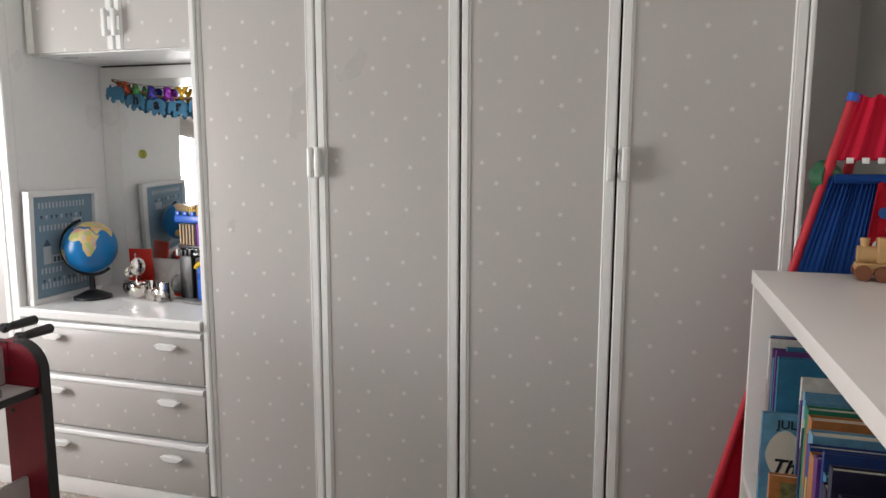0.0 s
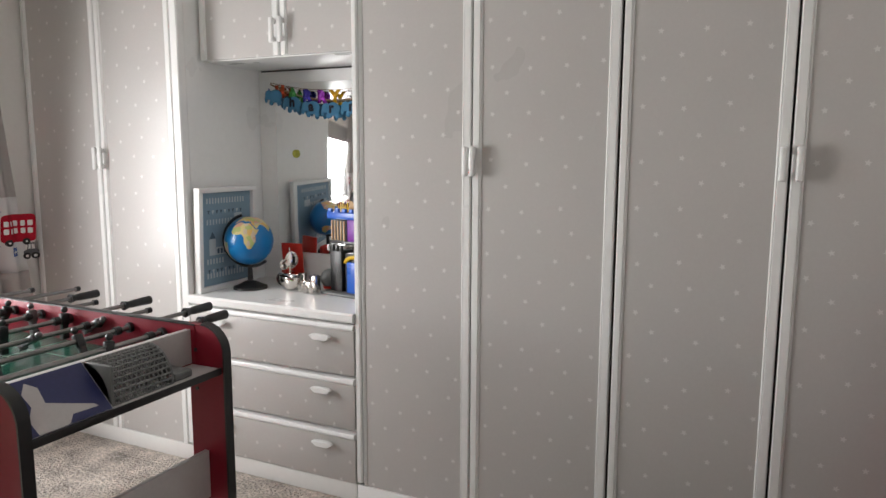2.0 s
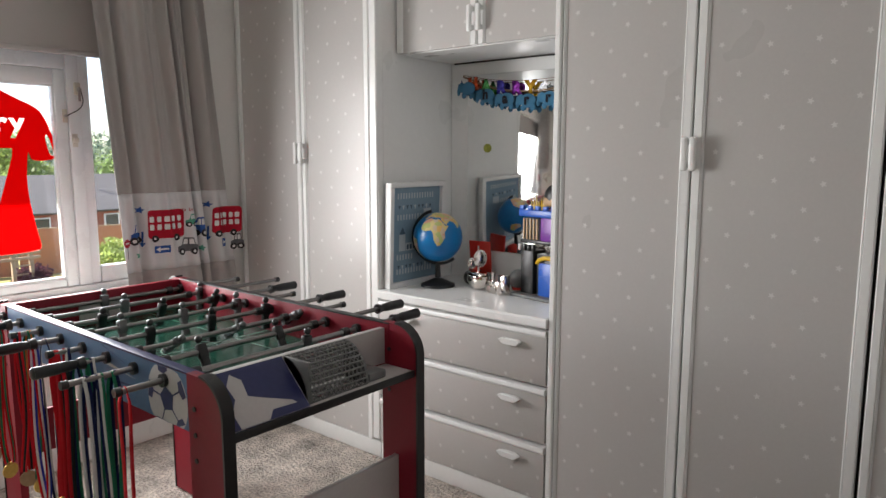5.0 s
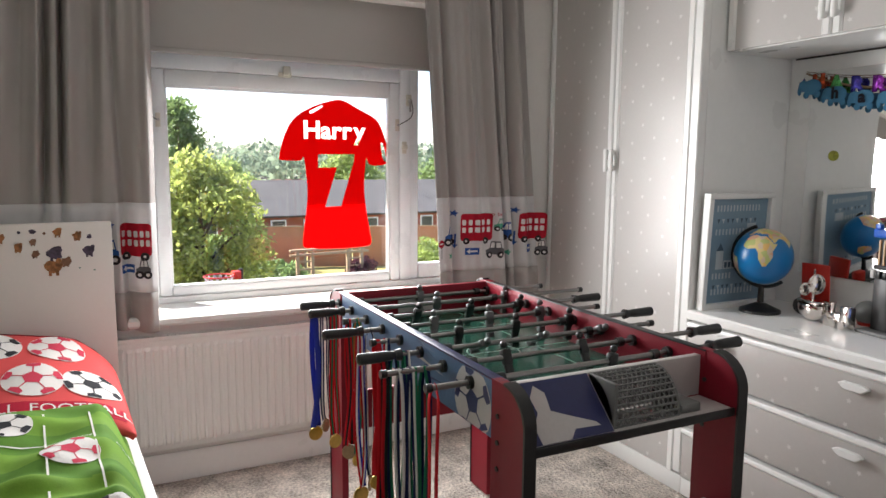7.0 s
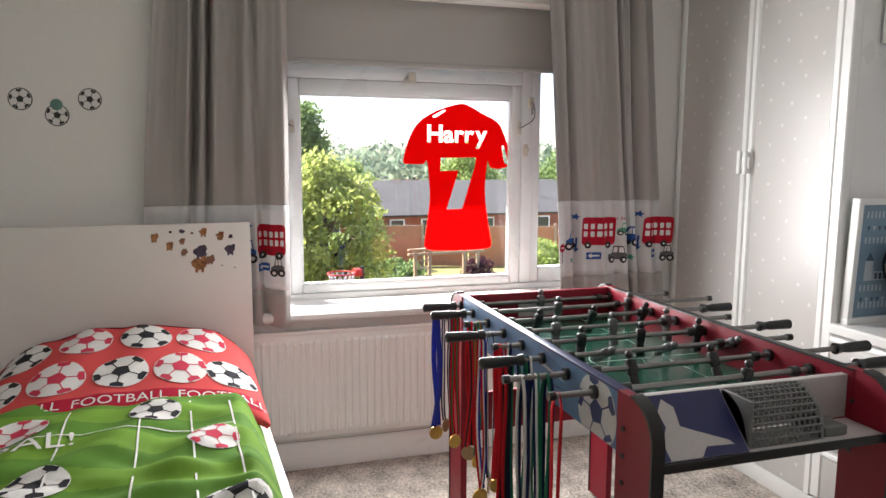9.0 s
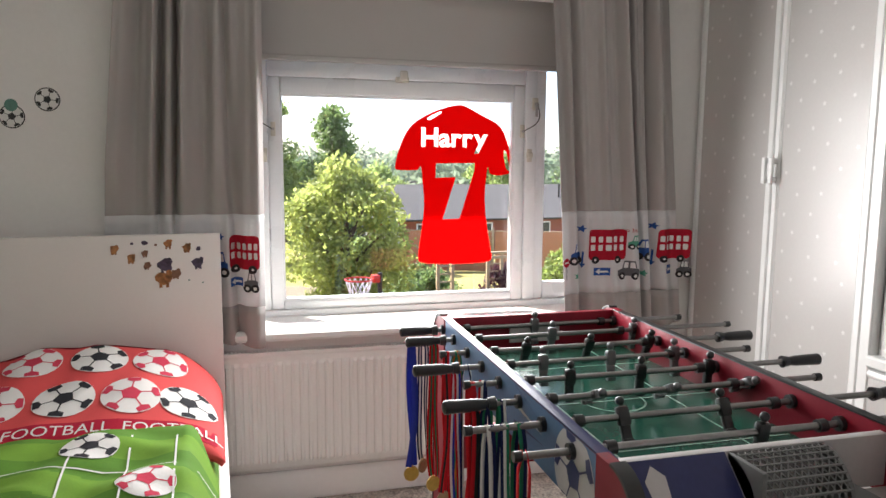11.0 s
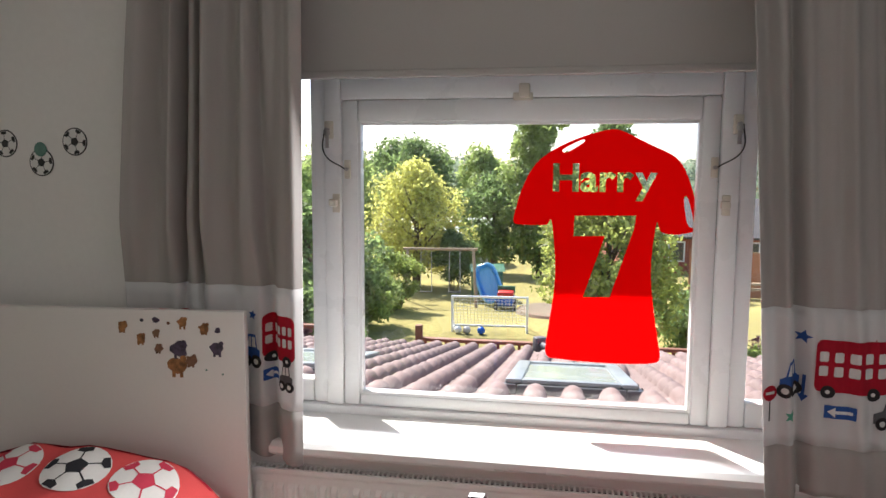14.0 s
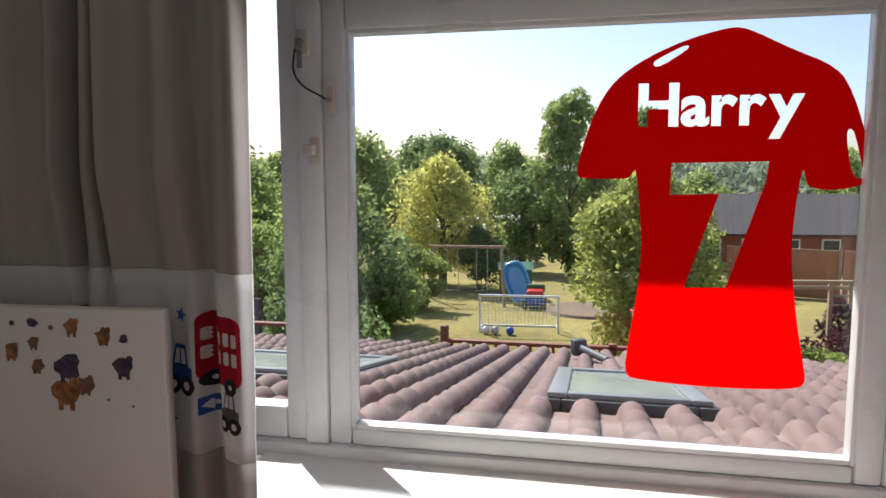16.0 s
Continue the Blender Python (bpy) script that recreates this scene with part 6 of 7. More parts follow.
# ---- outdoors ----
GZ = -2.95
OM = {
    "lawn": mat("dry_lawn", (0.28, 0.245, 0.095), 0.95, var=0.5, scale=0.35, fine=9.0, bump=0.5, dist=0.03, spec=0.1),
    "sash": mat("grey_aluminium_sash", (0.22, 0.24, 0.25), 0.35, var=0.1, scale=8, bump=0.05),
    "tile": mat("concrete_roof_tile", (0.19, 0.128, 0.118), 0.8, var=0.16, scale=3, fine=70, bump=0.3, dist=0.004, piece=0.55),
    "tile_rest": mat("concrete_roof_tile_far", (0.19, 0.128, 0.118), 0.8, var=0.16, scale=3, fine=70, bump=0.3, dist=0.004, island=0.55),
    "moss": mat("dark_moss", (0.045, 0.035, 0.022), 0.95, var=0.4, scale=20, bump=0.6, dist=0.01),
    "lead": mat("grey_flashing", (0.085, 0.09, 0.10), 0.5, 0.3, var=0.15, scale=5, bump=0.1),
    "timber": mat("brown_stained_timber", (0.20, 0.075, 0.04), 0.7, var=0.25, scale=6, fine=50, bump=0.3),
    "pale_timber": mat("weathered_timber", (0.38, 0.27, 0.17), 0.8, var=0.25, scale=6, fine=50, bump=0.3),
    "fence": mat("orange_fence_panel", (0.42, 0.17, 0.08), 0.8, var=0.2, scale=3, bump=0.3),
    "brick": mat("red_brick", (0.30, 0.10, 0.065), 0.85, var=0.3, scale=1.2, fine=14, bump=0.3),
    "slate": mat("grey_roof_tile", (0.095, 0.09, 0.09), 0.9, spec=0.2, var=0.25, scale=1.0, fine=9, bump=0.5, dist=0.03),
    "render": mat("pale_house_wall", (0.50, 0.40, 0.36), 0.85, var=0.2, scale=0.4, bump=0),
    "redroof": mat("red_roof", (0.28, 0.12, 0.09), 0.85, var=0.2, scale=0.6, bump=0),
    "dark_glass": mat("dark_window_glass", (0.05, 0.06, 0.07), 0.1, var=0.1, bump=0),
    "shed": mat("pale_corrugated_sheet", (0.42, 0.44, 0.40), 0.6, var=0.12, scale=2, bump=0.1),
    "bark": mat("tree_bark", (0.11, 0.08, 0.055), 0.9, var=0.3, scale=8, fine=40, bump=0.6, dist=0.01),
    "green1": leafy("mid_green_leaves", (0.30, 0.38, 0.13)),
    "green2": leafy("dark_green_leaves", (0.19, 0.27, 0.10)),
    "green3": leafy("yellow_green_leaves", (0.56, 0.56, 0.17)),
    "green4": leafy("bright_green_leaves", (0.28, 0.35, 0.095)),
    # bluer, greyer leaf green that paints in the haze of distance
    "green5": leafy("haze_tinted_far_leaves", (0.18, 0.23, 0.16)),
    "green6": leafy("fresh_green_leaves", (0.37, 0.42, 0.12)),
    "purple": leafy("purple_leaves", (0.09, 0.03, 0.045)),
    "twig": mat("bare_soil", (0.19, 0.145, 0.10), 0.95, var=0.3, scale=2, bump=0.4),
}


def ground_z(x, y):
    d = max(0.0, -22.0 - x)
    return GZ - 0.045 * min(d, 60) - 0.02 * max(0.0, d - 60) * 0.4 + 0.05 * noise.noise(Vector((x * 0.15, y * 0.15, 0)))


verts, faces = [], []
gx = [-4.0 - 1.2 * i for i in range(40)] + [-52 - 1.16 ** i * 6 for i in range(36)]
gy = [-1.12 ** i * 3 - 24 for i in range(40, 0, -2)] + [-27 + 1.5 * i for i in range(37)] + [28 + 1.12 ** i * 3 for i in range(1, 41, 2)]
gx = [30.0, 5.0, -3.0] + gx
for x in gx:
    for y in gy:
        verts.append((x, y, ground_z(x, y)))
w = len(gy)
for i in range(len(gx) - 1):
    for j in range(w - 1):
        faces.append((i * w + j, i * w + j + 1, (i + 1) * w + j + 1, (i + 1) * w + j))
gr = raw("ground", verts, faces, OM["lawn"], smooth=True)
tagged(gr, "sun-dried lawn with bare patches sloping away from the house", "lawn", kind="structure")

# ---- trees and shrubs ----
rng = np.random.default_rng(7)


def leaf_mesh(name, centres, radii, count, size, material, parent):
    """Many small turned leaves spread over overlapping clumps, thicker towards their outside."""
    centres, radii = np.array(centres, float), np.array(radii, float)
    pick = rng.choice(len(centres), count, p=(radii.max(axis=1) ** 2) / (radii.max(axis=1) ** 2).sum())
    d = rng.normal(size=(count, 3))
    d /= np.linalg.norm(d, axis=1)[:, None]
    r = rng.random(count) ** 0.33 * (1 + 0.25 * rng.random(count) ** 3)
    p = centres[pick] + d * r[:, None] * radii[pick]
    a = rng.normal(size=(count, 3)) + 0.5 * d
    a /= np.linalg.norm(a, axis=1)[:, None]
    t = np.cross(a, rng.normal(size=(count, 3)))
    t /= np.linalg.norm(t, axis=1)[:, None]
    b2 = np.cross(a, t)
    s = size * (0.6 + 0.8 * rng.random(count))[:, None]
    quad = np.stack([p - t * s, p - b2 * s * 0.45, p + t * s, p + b2 * s * 0.45], axis=1).reshape(-1, 3)
    me = bpy.data.meshes.new(name)
    me.vertices.add(count * 4)
    me.vertices.foreach_set("co", quad.ravel())
    me.loops.add(count * 4)
    me.loops.foreach_set("vertex_index", np.arange(count * 4))
    me.polygons.add(count)
    me.polygons.foreach_set("loop_start", np.arange(0, count * 4, 4))
    me.update(calc_edges=True)
    me.materials.append(material)
    ob = new(name, me)
    ob.parent = parent
    return ob


def tree(x, y, top, low, r, m, label, n=6500, size=0.11, clumps=26, shape="round", name="tree"):
    gz = ground_z(x, y)
    t = thing(name, label, "tree" if name == "tree" else "shrub", pose(x, y, gz))
    bm = B()
    hgt = top - gz
    if name == "tree":
        tube(bm, (0, 0, -0.1), (0, 0, hgt * 0.45), 0.05 * r + 0.07, 0.03 * r + 0.03, 10)
        for k in range(7):
            a = k * 2.4 + rng.random()
            z0 = hgt * (0.25 + 0.06 * k)
            tube(bm, (0, 0, z0), (r * 0.65 * math.cos(a), r * 0.65 * math.sin(a), min(hgt * 0.9, z0 + hgt * 0.25)), 0.022 * r + 0.02, 0.008, 7)
        tube(bm, (0, 0, hgt * 0.44), (0.05 * r, 0, hgt * 0.93), 0.03 * r + 0.03, 0.01, 8)
        part("trunk", bm, OM["bark"], t)
    else:
        for k in range(6):
            a = k * 1.05 + rng.random()
            tube(bm, (0.1 * r * math.cos(a), 0.1 * r * math.sin(a), -0.05), (r * 0.5 * math.cos(a), r * 0.5 * math.sin(a), hgt * 0.7), 0.02, 0.008, 6)
        part("stems", bm, OM["bark"], t)
    cs, rs = [], []
    z0, z1 = low - gz, hgt
    clumps = int(clumps * 1.7)
    for k in range(clumps):
        u = (k + rng.random()) / clumps
        if shape == "cone":
            rad = r * (1.05 - 0.85 * u)
        elif shape == "tall":
            rad = r * math.sqrt(max(0.05, 1 - (2 * u - 1) ** 4)) * (0.75 + 0.5 * rng.random())
        else:
            rad = r * math.sqrt(max(0.06, 1 - (2 * u - 0.9) ** 2))
        a = rng.random() * 6.283
        q = rad * (0.35 + 0.65 * rng.random())
        c = r * (0.15 + 0.19 * rng.random())
        cs.append((q * math.cos(a) * 0.85, q * math.sin(a) * 0.85, z0 + c * 0.6 + (z1 - z0 - c * 1.2) * u))
        rs.append((c, c, c * (0.7 + 0.5 * rng.random())))
    leaf_mesh("crown", cs, rs, n, size, OM[m], t)
    return t


TREES = [
    (-16.6, 2.02, 1.45, -2.4, 1.65, "green6", "bushy yellow-green garden tree", 16000, 0.075, 46, "round"),
    (-30, -4.95, 2.0, -2.8, 2.55, "green3", "pale yellow-green tree at the end of the lawn", 13000, 0.10, 40, "round"),
    (-35, 0.05, 4.9, -3.0, 1.75, "green1", "tall dense leafy tree behind the swing", 14000, 0.12, 46, "tall"),
    (-33, 3.2, 4.0, -2.6, 2.2, "green2", "dark green conifer-like tree", 9000, 0.12, 34, "cone"),
    (-19.5, -5.6, 0.9, -2.9, 1.9, "green2", "dark leafy tree beside the lawn", 12000, 0.085, 40, "round"),
    (-25, -8.2, 1.9, -2.9, 2.3, "green1", "green tree by the garden fence", 9000, 0.10, 34, "round"),
    (-36.5, -2.3, 1.3, -3.0, 2.3, "green2", "dark rounded tree behind the swing", 8000, 0.12, 30, "round"),
    (-44, -13, 3.6, -3.2, 3.6, "green1", "tall garden tree in the distance", 9000, 0.17, 36, "round"),
    (-50, -9, 3.9, -3.2, 3.4, "green2", "tall dark garden tree in the distance", 9000, 0.17, 36, "round"),
    (-56, -5, 3.4, -3.4, 3.2, "green1", "round tree in the distance", 8000, 0.18, 32, "round"),
    (-60, -13.5, 4.2, -3.4, 3.8, "green2", "broad tree in the distance", 8000, 0.2, 34, "round"),
    (-46, -19, 2.8, -3.4, 3.8, "green1", "broad garden tree in the distance", 8000, 0.19, 34, "round"),
    (-36, -17, 2.2, -3.0, 3.0, "green1", "leafy garden tree beyond the fence", 8000, 0.15, 34, "round"),
    (-26, -13.2, 1.7, -2.9, 2.4, "green4", "bright green tree beyond the fence", 8000, 0.12, 34, "round"),
    (-52, 1.5, 2.0, -3.6, 3.0, "green1", "garden tree behind the conifer", 6000, 0.18, 28, "round"),
    (-62, 10, 1.2, -4.5, 3.5, "green1", "tree behind the brick building", 6000, 0.2, 28, "round"),
    (-66, 22, 2.6, -4.8, 4.5, "green1", "large tree behind the brick building", 8000, 0.22, 34, "round"),
    (-58, 30, 3.2, -4.5, 4.5, "green2", "large dark tree behind the brick building", 8000, 0.22, 34, "round"),
]
for a in TREES:
    tree(*a)
SHRUBS = [
    (-15.5, -4.6, -0.9, -2.95, 1.5, "green2", "dark clipped shrub beside the lawn", 9000, 0.07, 26),
    (-20.5, -4.7, -1.2, -2.95, 1.3, "green1", "green shrub beside the lawn", 7000, 0.07, 22),
    (-14.2, -4.0, -1.4, -2.95, 0.6, "purple", "purple-leaved shrub at the lawn edge", 2500, 0.05, 14),
    (-23.5, -4.4, -1.0, -2.95, 1.1, "green4", "bright shrub by the swing", 5000, 0.07, 18),
    (-29, -3.2, -0.8, -2.95, 1.2, "green2", "dark shrub behind the playhouse", 5000, 0.08, 18),
    (-20.0, 4.6, -1.5, -2.95, 1.2, "green2", "low dark shrub by the fence", 6000, 0.07, 20),
    (-14.6, 4.7, -1.6, -2.95, 1.0, "green4", "bright low shrub by the trellis", 6000, 0.06, 20),
    (-17.8, 6.2, -1.2, -2.95, 0.9, "purple", "dull purple hedge plant by the trellis", 4000, 0.06, 16),
    (-13.0, 6.0, -1.9, -2.95, 0.8, "green4", "bright low shrub by the house", 4500, 0.05, 16),
    (-21, -8.6, -0.2, -2.95, 1.6, "green4", "bright shrub beyond the fence", 6000, 0.09, 20),
    (-24.5, 3.4, -1.2, -2.95, 1.2, "green1", "green shrub at the end of the lawn", 5000, 0.08, 18),
    (-18.5, 8.5, -0.9, -2.95, 1.3, "green4", "bright shrub by the orange fence", 5000, 0.08, 18),
]
for a in SHRUBS:
    tree(*a, name="shrub")
# far woods, their distance haze put into the leaf colour
cs, rs = [], []
for k in range(260):
    d = 110 + 240 * rng.random()
    a = radians(-45 + 95 * rng.random())
    x, y = -d * math.cos(a), d * math.sin(a)
    r = 4 + 5 * rng.random()
    cs.append((x, y, -6 + 0.020 * d + r * 0.2))
    rs.append((r, r, r * 0.8))
tagged(leaf_mesh("far_woods", cs, rs, 60000, 0.75, OM["green5"], None), "distant woodland along the horizon with haze tinted into its leaves", "woods", kind="stuff")


# ---- houses in the distance ----
def house(x, y, w, d, z0, ze, zr, yaw, wall_m, roof_m, label, windows=0, name="house"):
    t = thing(name, label, "house", pose(x, y, z0, 0, 0, yaw))
    part("wall", box(B(), -d / 2, d / 2, -w / 2, w / 2, 0, ze - z0), wall_m, t, smooth=False)
    bm = B()
    prism(bm, [(-d / 2 - 0.4, ze - z0 - 0.05), (d / 2 + 0.4, ze - z0 - 0.05), (0, zr - z0)], -w / 2 - 0.3, w / 2 + 0.3, "xz")
    part("roof", bm, roof_m, t, smooth=False)
    for k in range(windows):
        yy = -w / 2 + w * (k + 0.5) / windows
        win2 = part("window", box(B(), d / 2 - 0.02, d / 2 + 0.05, yy - 0.45, yy + 0.45, ze - z0 - 1.35, ze - z0 - 0.25, 0.02), M["upvc"], t)
        part("pane", box(B(), d / 2 + 0.05, d / 2 + 0.06, yy - 0.36, yy + 0.36, ze - z0 - 1.27, ze - z0 - 0.33), OM["dark_glass"], win2)
    return t


bb = house(-44, 12.5, 17, 9, -5.2, -1.75, 0.10, 3, OM["brick"], OM["slate"], "long single-storey red brick building with a grey roof", 9, "brick_building")
part("gutter", box(B(), 4.9, 5.02, -8.8, 8.8, 3.36, 3.46), M["black"], bb)
part("flue_pipe", tube(B(), (2.0, 6.0, 4.3), (2.0, 6.0, 5.4), 0.06, seg=10), M["black"], bb)
for k, (x, y, w, d, yaw, m, rf) in enumerate(((-120, 14, 11, 8, 10, "render", "redroof"), (-135, 24, 12, 8, -15, "brick", "slate"), (-128, 4, 10, 8, 25, "brick", "redroof"), (-150, 34, 13, 9, 5, "render", "slate"), (-118, 30, 10, 8, 30, "brick", "redroof"), (-140, -8, 10, 8, -20, "render", "redroof"), (-160, 18, 14, 9, 0, "brick", "slate"))):
    house(x, y, w, d, -9, -4.6, -1.9, yaw, OM[m], OM[rf], "distant semi-detached house among trees", 4)
house(-42, -6.2, 6, 4, -4.2, -1.9, -1.1, 0, OM["shed"], OM["shed"], "low pale corrugated shed behind the garden", 0, "garden_shed")

# ---- garden things ----
goal = thing("football_goal", "small white garden football goal with a thin net", "football goal", pose(-20.6, -0.9, ground_z(-20.6, -0.9), 0, 0, 4))
for a, c in (((0, -1.05, 0), (0, -1.05, 1.0)), ((0, 1.05, 0), (0, 1.05, 1.0))):
    part("post", tube(B(), a, c, 0.035, seg=12), M["upvc"], goal)
part("crossbar", tube(B(), (0, -1.08, 1.0), (0, 1.08, 1.0), 0.035, seg=12), M["upvc"], goal)
part("ground_bar", tube(B(), (-0.7, -1.05, 0.03), (-0.7, 1.05, 0.03), 0.03, seg=10), M["upvc"], goal)
for s in (-1.05, 1.05):
    part("stay", tube(B(), (0, s, 1.0), (-0.7, s, 0.03), 0.02, seg=8), M["upvc"], goal)
    part("foot_bar", tube(B(), (0, s, 0.03), (-0.7, s, 0.03), 0.03, seg=8), M["upvc"], goal)
bm = B()
for k in range(22):
    y = -1.05 + 0.1 * k
    tube(bm, (0, y, 1.0), (-0.7, y, 0.03), 0.004, seg=4, caps=False)
for k in range(9):
    q = k / 9
    tube(bm, (-0.7 * q, -1.05, 1.0 - 0.97 * q), (-0.7 * q, 1.05, 1.0 - 0.97 * q), 0.004, seg=4, caps=False)
tagged(part("net", bm, M["upvc"], goal, "thin white net"), kind="stuff")
for y, m, lb in ((-1.75, "upvc", "white football on the lawn"), (-1.5, "grey_board", "grey football on the lawn"), (-1.1, "toy_blue", "blue ball on the lawn")):
    single("garden_ball", ball(B(), (0, 0, 0.11), 0.11, 18), M[m], lb, "ball", group="garden balls", m=pose(-20.3, y, ground_z(-20.3, y)))
sw = thing("swing_set", "wooden A-frame swing set with two swings", "swing", pose(-25.2, -3.1, ground_z(-25.2, -3.1), 0, 0, 5))
for y in (-1.15, 1.15):
    for s in (-0.75, 0.75):
        part("leg", tube(B(), (s, y * 1.12, 0), (0, y, 1.95), 0.05, seg=8), OM["pale_timber"], sw)
part("crossbar", tube(B(), (0, -1.3, 1.95), (0, 1.3, 1.95), 0.05, seg=10), OM["pale_timber"], sw)
for y in (-0.5, 0.5):
    s = part("swing_seat", box(B(), -0.1, 0.1, y - 0.22, y + 0.22, 0.42, 0.45, 0.008), M["black"], sw)
    for d in (-0.2, 0.2):
        part("rope", tube(B(), (0, y + d, 0.45), (0, y + d * 0.9, 1.95), 0.012, seg=6), M["grey_board"], s)
ph = thing("playhouse", "green and yellow plastic playhouse", "playhouse", pose(-27, -1.6, ground_z(-27, -1.6), 0, 0, 10))
part("wall", box(B(), -0.6, 0.6, -0.6, 0.5, 0, 1.15, 0.04), M["toy_green"], ph)
part("door", box(B(), 0.6, 0.63, -0.35, 0.1, 0.05, 0.85, 0.02), M["toy_yellow"], ph)
bm = B()
prism(bm, [(-0.66, 1.12), (0.66, 1.12), (0, 1.32)], -0.68, 0.58, "xz")
part("roof", bm, M["toy_green"], ph)
sl = thing("paddling_pool", "blue and white plastic pool propped on its end", "paddling pool", pose(-25.4, -1.18, ground_z(-25.4, -1.18) + 0.10, 20, -14, 0))


def pool_ring(bm, loops):
    """A rounded tub from loops of (depth, half width, half length) about its middle."""
    rings = []
    for x, a, c in loops:
        ring = []
        for i in range(36):
            q = 2 * math.pi * i / 36
            cs, sn = math.cos(q), math.sin(q)
            ring.append(bm.verts.new((x, a * math.copysign(abs(cs) ** 0.65, cs), 0.70 + c * math.copysign(abs(sn) ** 0.65, sn))))
        rings.append(ring)
    for r0, r1 in zip(rings, rings[1:]):
        for i in range(36):
            bm.faces.new((r0[i], r0[(i + 1) % 36], r1[(i + 1) % 36], r1[i]))
    bm.faces.new(rings[-1])
    bmesh.ops.recalc_face_normals(bm, faces=bm.faces[:])
    return bm


part("shell", pool_ring(B(), [(-0.14, 0.30, 0.56), (-0.10, 0.38, 0.66), (0.10, 0.42, 0.71), (0.16, 0.40, 0.69), (0.16, 0.33, 0.62), (0.10, 0.30, 0.59), (-0.08, 0.26, 0.52)]), mat("pool_blue", (0.05, 0.30, 0.75), 0.3, bump=0.02), sl)
part("rim", pool_ring(B(), [(0.150, 0.425, 0.715), (0.172, 0.405, 0.695), (0.172, 0.37, 0.66), (0.150, 0.36, 0.65)][:3] + [(0.150, 0.36, 0.65), (-0.06, 0.25, 0.50)]), mat("pool_pale", (0.22, 0.52, 0.82), 0.3, bump=0.02), sl)
tc_ = thing("toy_car", "red, green and blue ride-on plastic toy", "ride-on toy", pose(-24.6, -0.75, ground_z(-24.6, -0.75)))
part("body", box(B(), -0.4, 0.4, -0.3, 0.3, 0.15, 0.45, 0.08, 3), M["toy_blue"], tc_)
part("frame", box(B(), -0.32, 0.3, -0.27, 0.27, 0.45, 0.62, 0.06, 3), M["toy_red"], tc_)
part("stand", box(B(), -0.3, -0.2, -0.3, 0.3, 0.5, 0.75, 0.03), M["toy_green"], tc_)
for x in (-0.28, 0.28):
    for y in (-0.3, 0.3):
        part("wheel", tube(B(), (x, y - 0.05, 0.16), (x, y + 0.05, 0.16), 0.16, seg=14), M["black"], tc_)
single("sand_pit", tube(B(), (0, 0, 0), (0, 0, 0.14), 1.3, 1.2, 28), OM["twig"], "low round bed of bare soil in the lawn", "flower bed", m=pose(-24.0, 0.9, ground_z(-24.0, 0.9)))
# deck rail beyond the roof
rail = thing("deck_railing", "brown stained timber deck railing behind the extension", "railing", pose(-11.2, 0, -1.62))
part("top_rail", box(B(), -0.05, 0.05, -1.0, 3.4, 0.72, 0.77, 0.01), OM["timber"], rail)
part("top_rail", box(B(), -0.05, 0.05, -6.5, -2.5, 0.84, 0.89, 0.01), OM["timber"], rail)
for y in (-1.0, 1.2, 3.4, -2.5, -4.5):
    part("post", box(B(), -0.05, 0.05, y - 0.05, y + 0.05, -1.2, 0.95 if y < 0 else 0.80, 0.01), OM["timber"], rail)
part("bottom_rail", box(B(), -0.03, 0.03, -1.0, 3.4, 0.10, 0.16, 0.008), OM["timber"], rail)
part("deck", box(B(), -2.0, 0.1, -6.5, 3.5, -0.08, 0.0), OM["timber"], rail)
bal_me = mesh_of("baluster", box(B(), -0.02, 0.02, -0.02, 0.02, 0.16, 0.72, 0.004), OM["timber"])
for k in range(28):
    o = new("baluster", bal_me)
    o.parent = rail
    o.location = (0, -0.9 + 0.15 * k, 0)
# fences
for k in range(7):
    f = thing("fence_panel", "orange-brown timber fence panel", "fence", pose(-30 + 0.6 * k, 7.0 + 1.85 * k, ground_z(-30, 8), 0, 0, 72 - 90), group="garden fence")
    part("board", box(B(), -0.02, 0.02, -0.9, 0.9, 0.05, 1.8, 0.01), OM["fence"], f)
    part("post", box(B(), -0.05, 0.05, 0.9, 1.0, 0, 1.95, 0.01), OM["pale_timber"], f)
    part("capping", box(B(), -0.035, 0.035, -0.9, 0.9, 1.8, 1.84, 0.005), OM["pale_timber"], f)
for k in range(5):
    f = thing("fence_panel", "dark weathered fence panel behind the deck", "fence", pose(-14.5 - 0.5 * k, -6.2 - 1.85 * k, ground_z(-15, -7), 0, 0, -14), group="dark fence")
    part("board", box(B(), -0.02, 0.02, -0.9, 0.9, 0.05, 1.85, 0.01), OM["slate"], f)
    for j in range(8):
        part("slat", box(B(), 0.02, 0.035, -0.9, 0.9, 0.10 + 0.22 * j, 0.24 + 0.22 * j, 0.004), OM["slate"], f)
    part("post", box(B(), -0.05, 0.05, 0.9, 1.0, 0, 1.95, 0.01), OM["slate"], f)
tl_ = thing("trellis", "weathered timber trellis arch at the lawn's edge", "trellis", pose(-17.5, 4.9, ground_z(-17.5, 4.9), 0, 0, 8))
for y in (-0.5, -0.1, 0.9, 1.3):
    part("post", box(B(), -0.04, 0.04, y - 0.04, y + 0.04, 0, 2.05, 0.008), OM["pale_timber"], tl_)
for z in (2.02, 1.9):
    part("beam", box(B(), -0.05, 0.05, -0.7, 1.5, z, z + 0.06, 0.008), OM["pale_timber"], tl_)
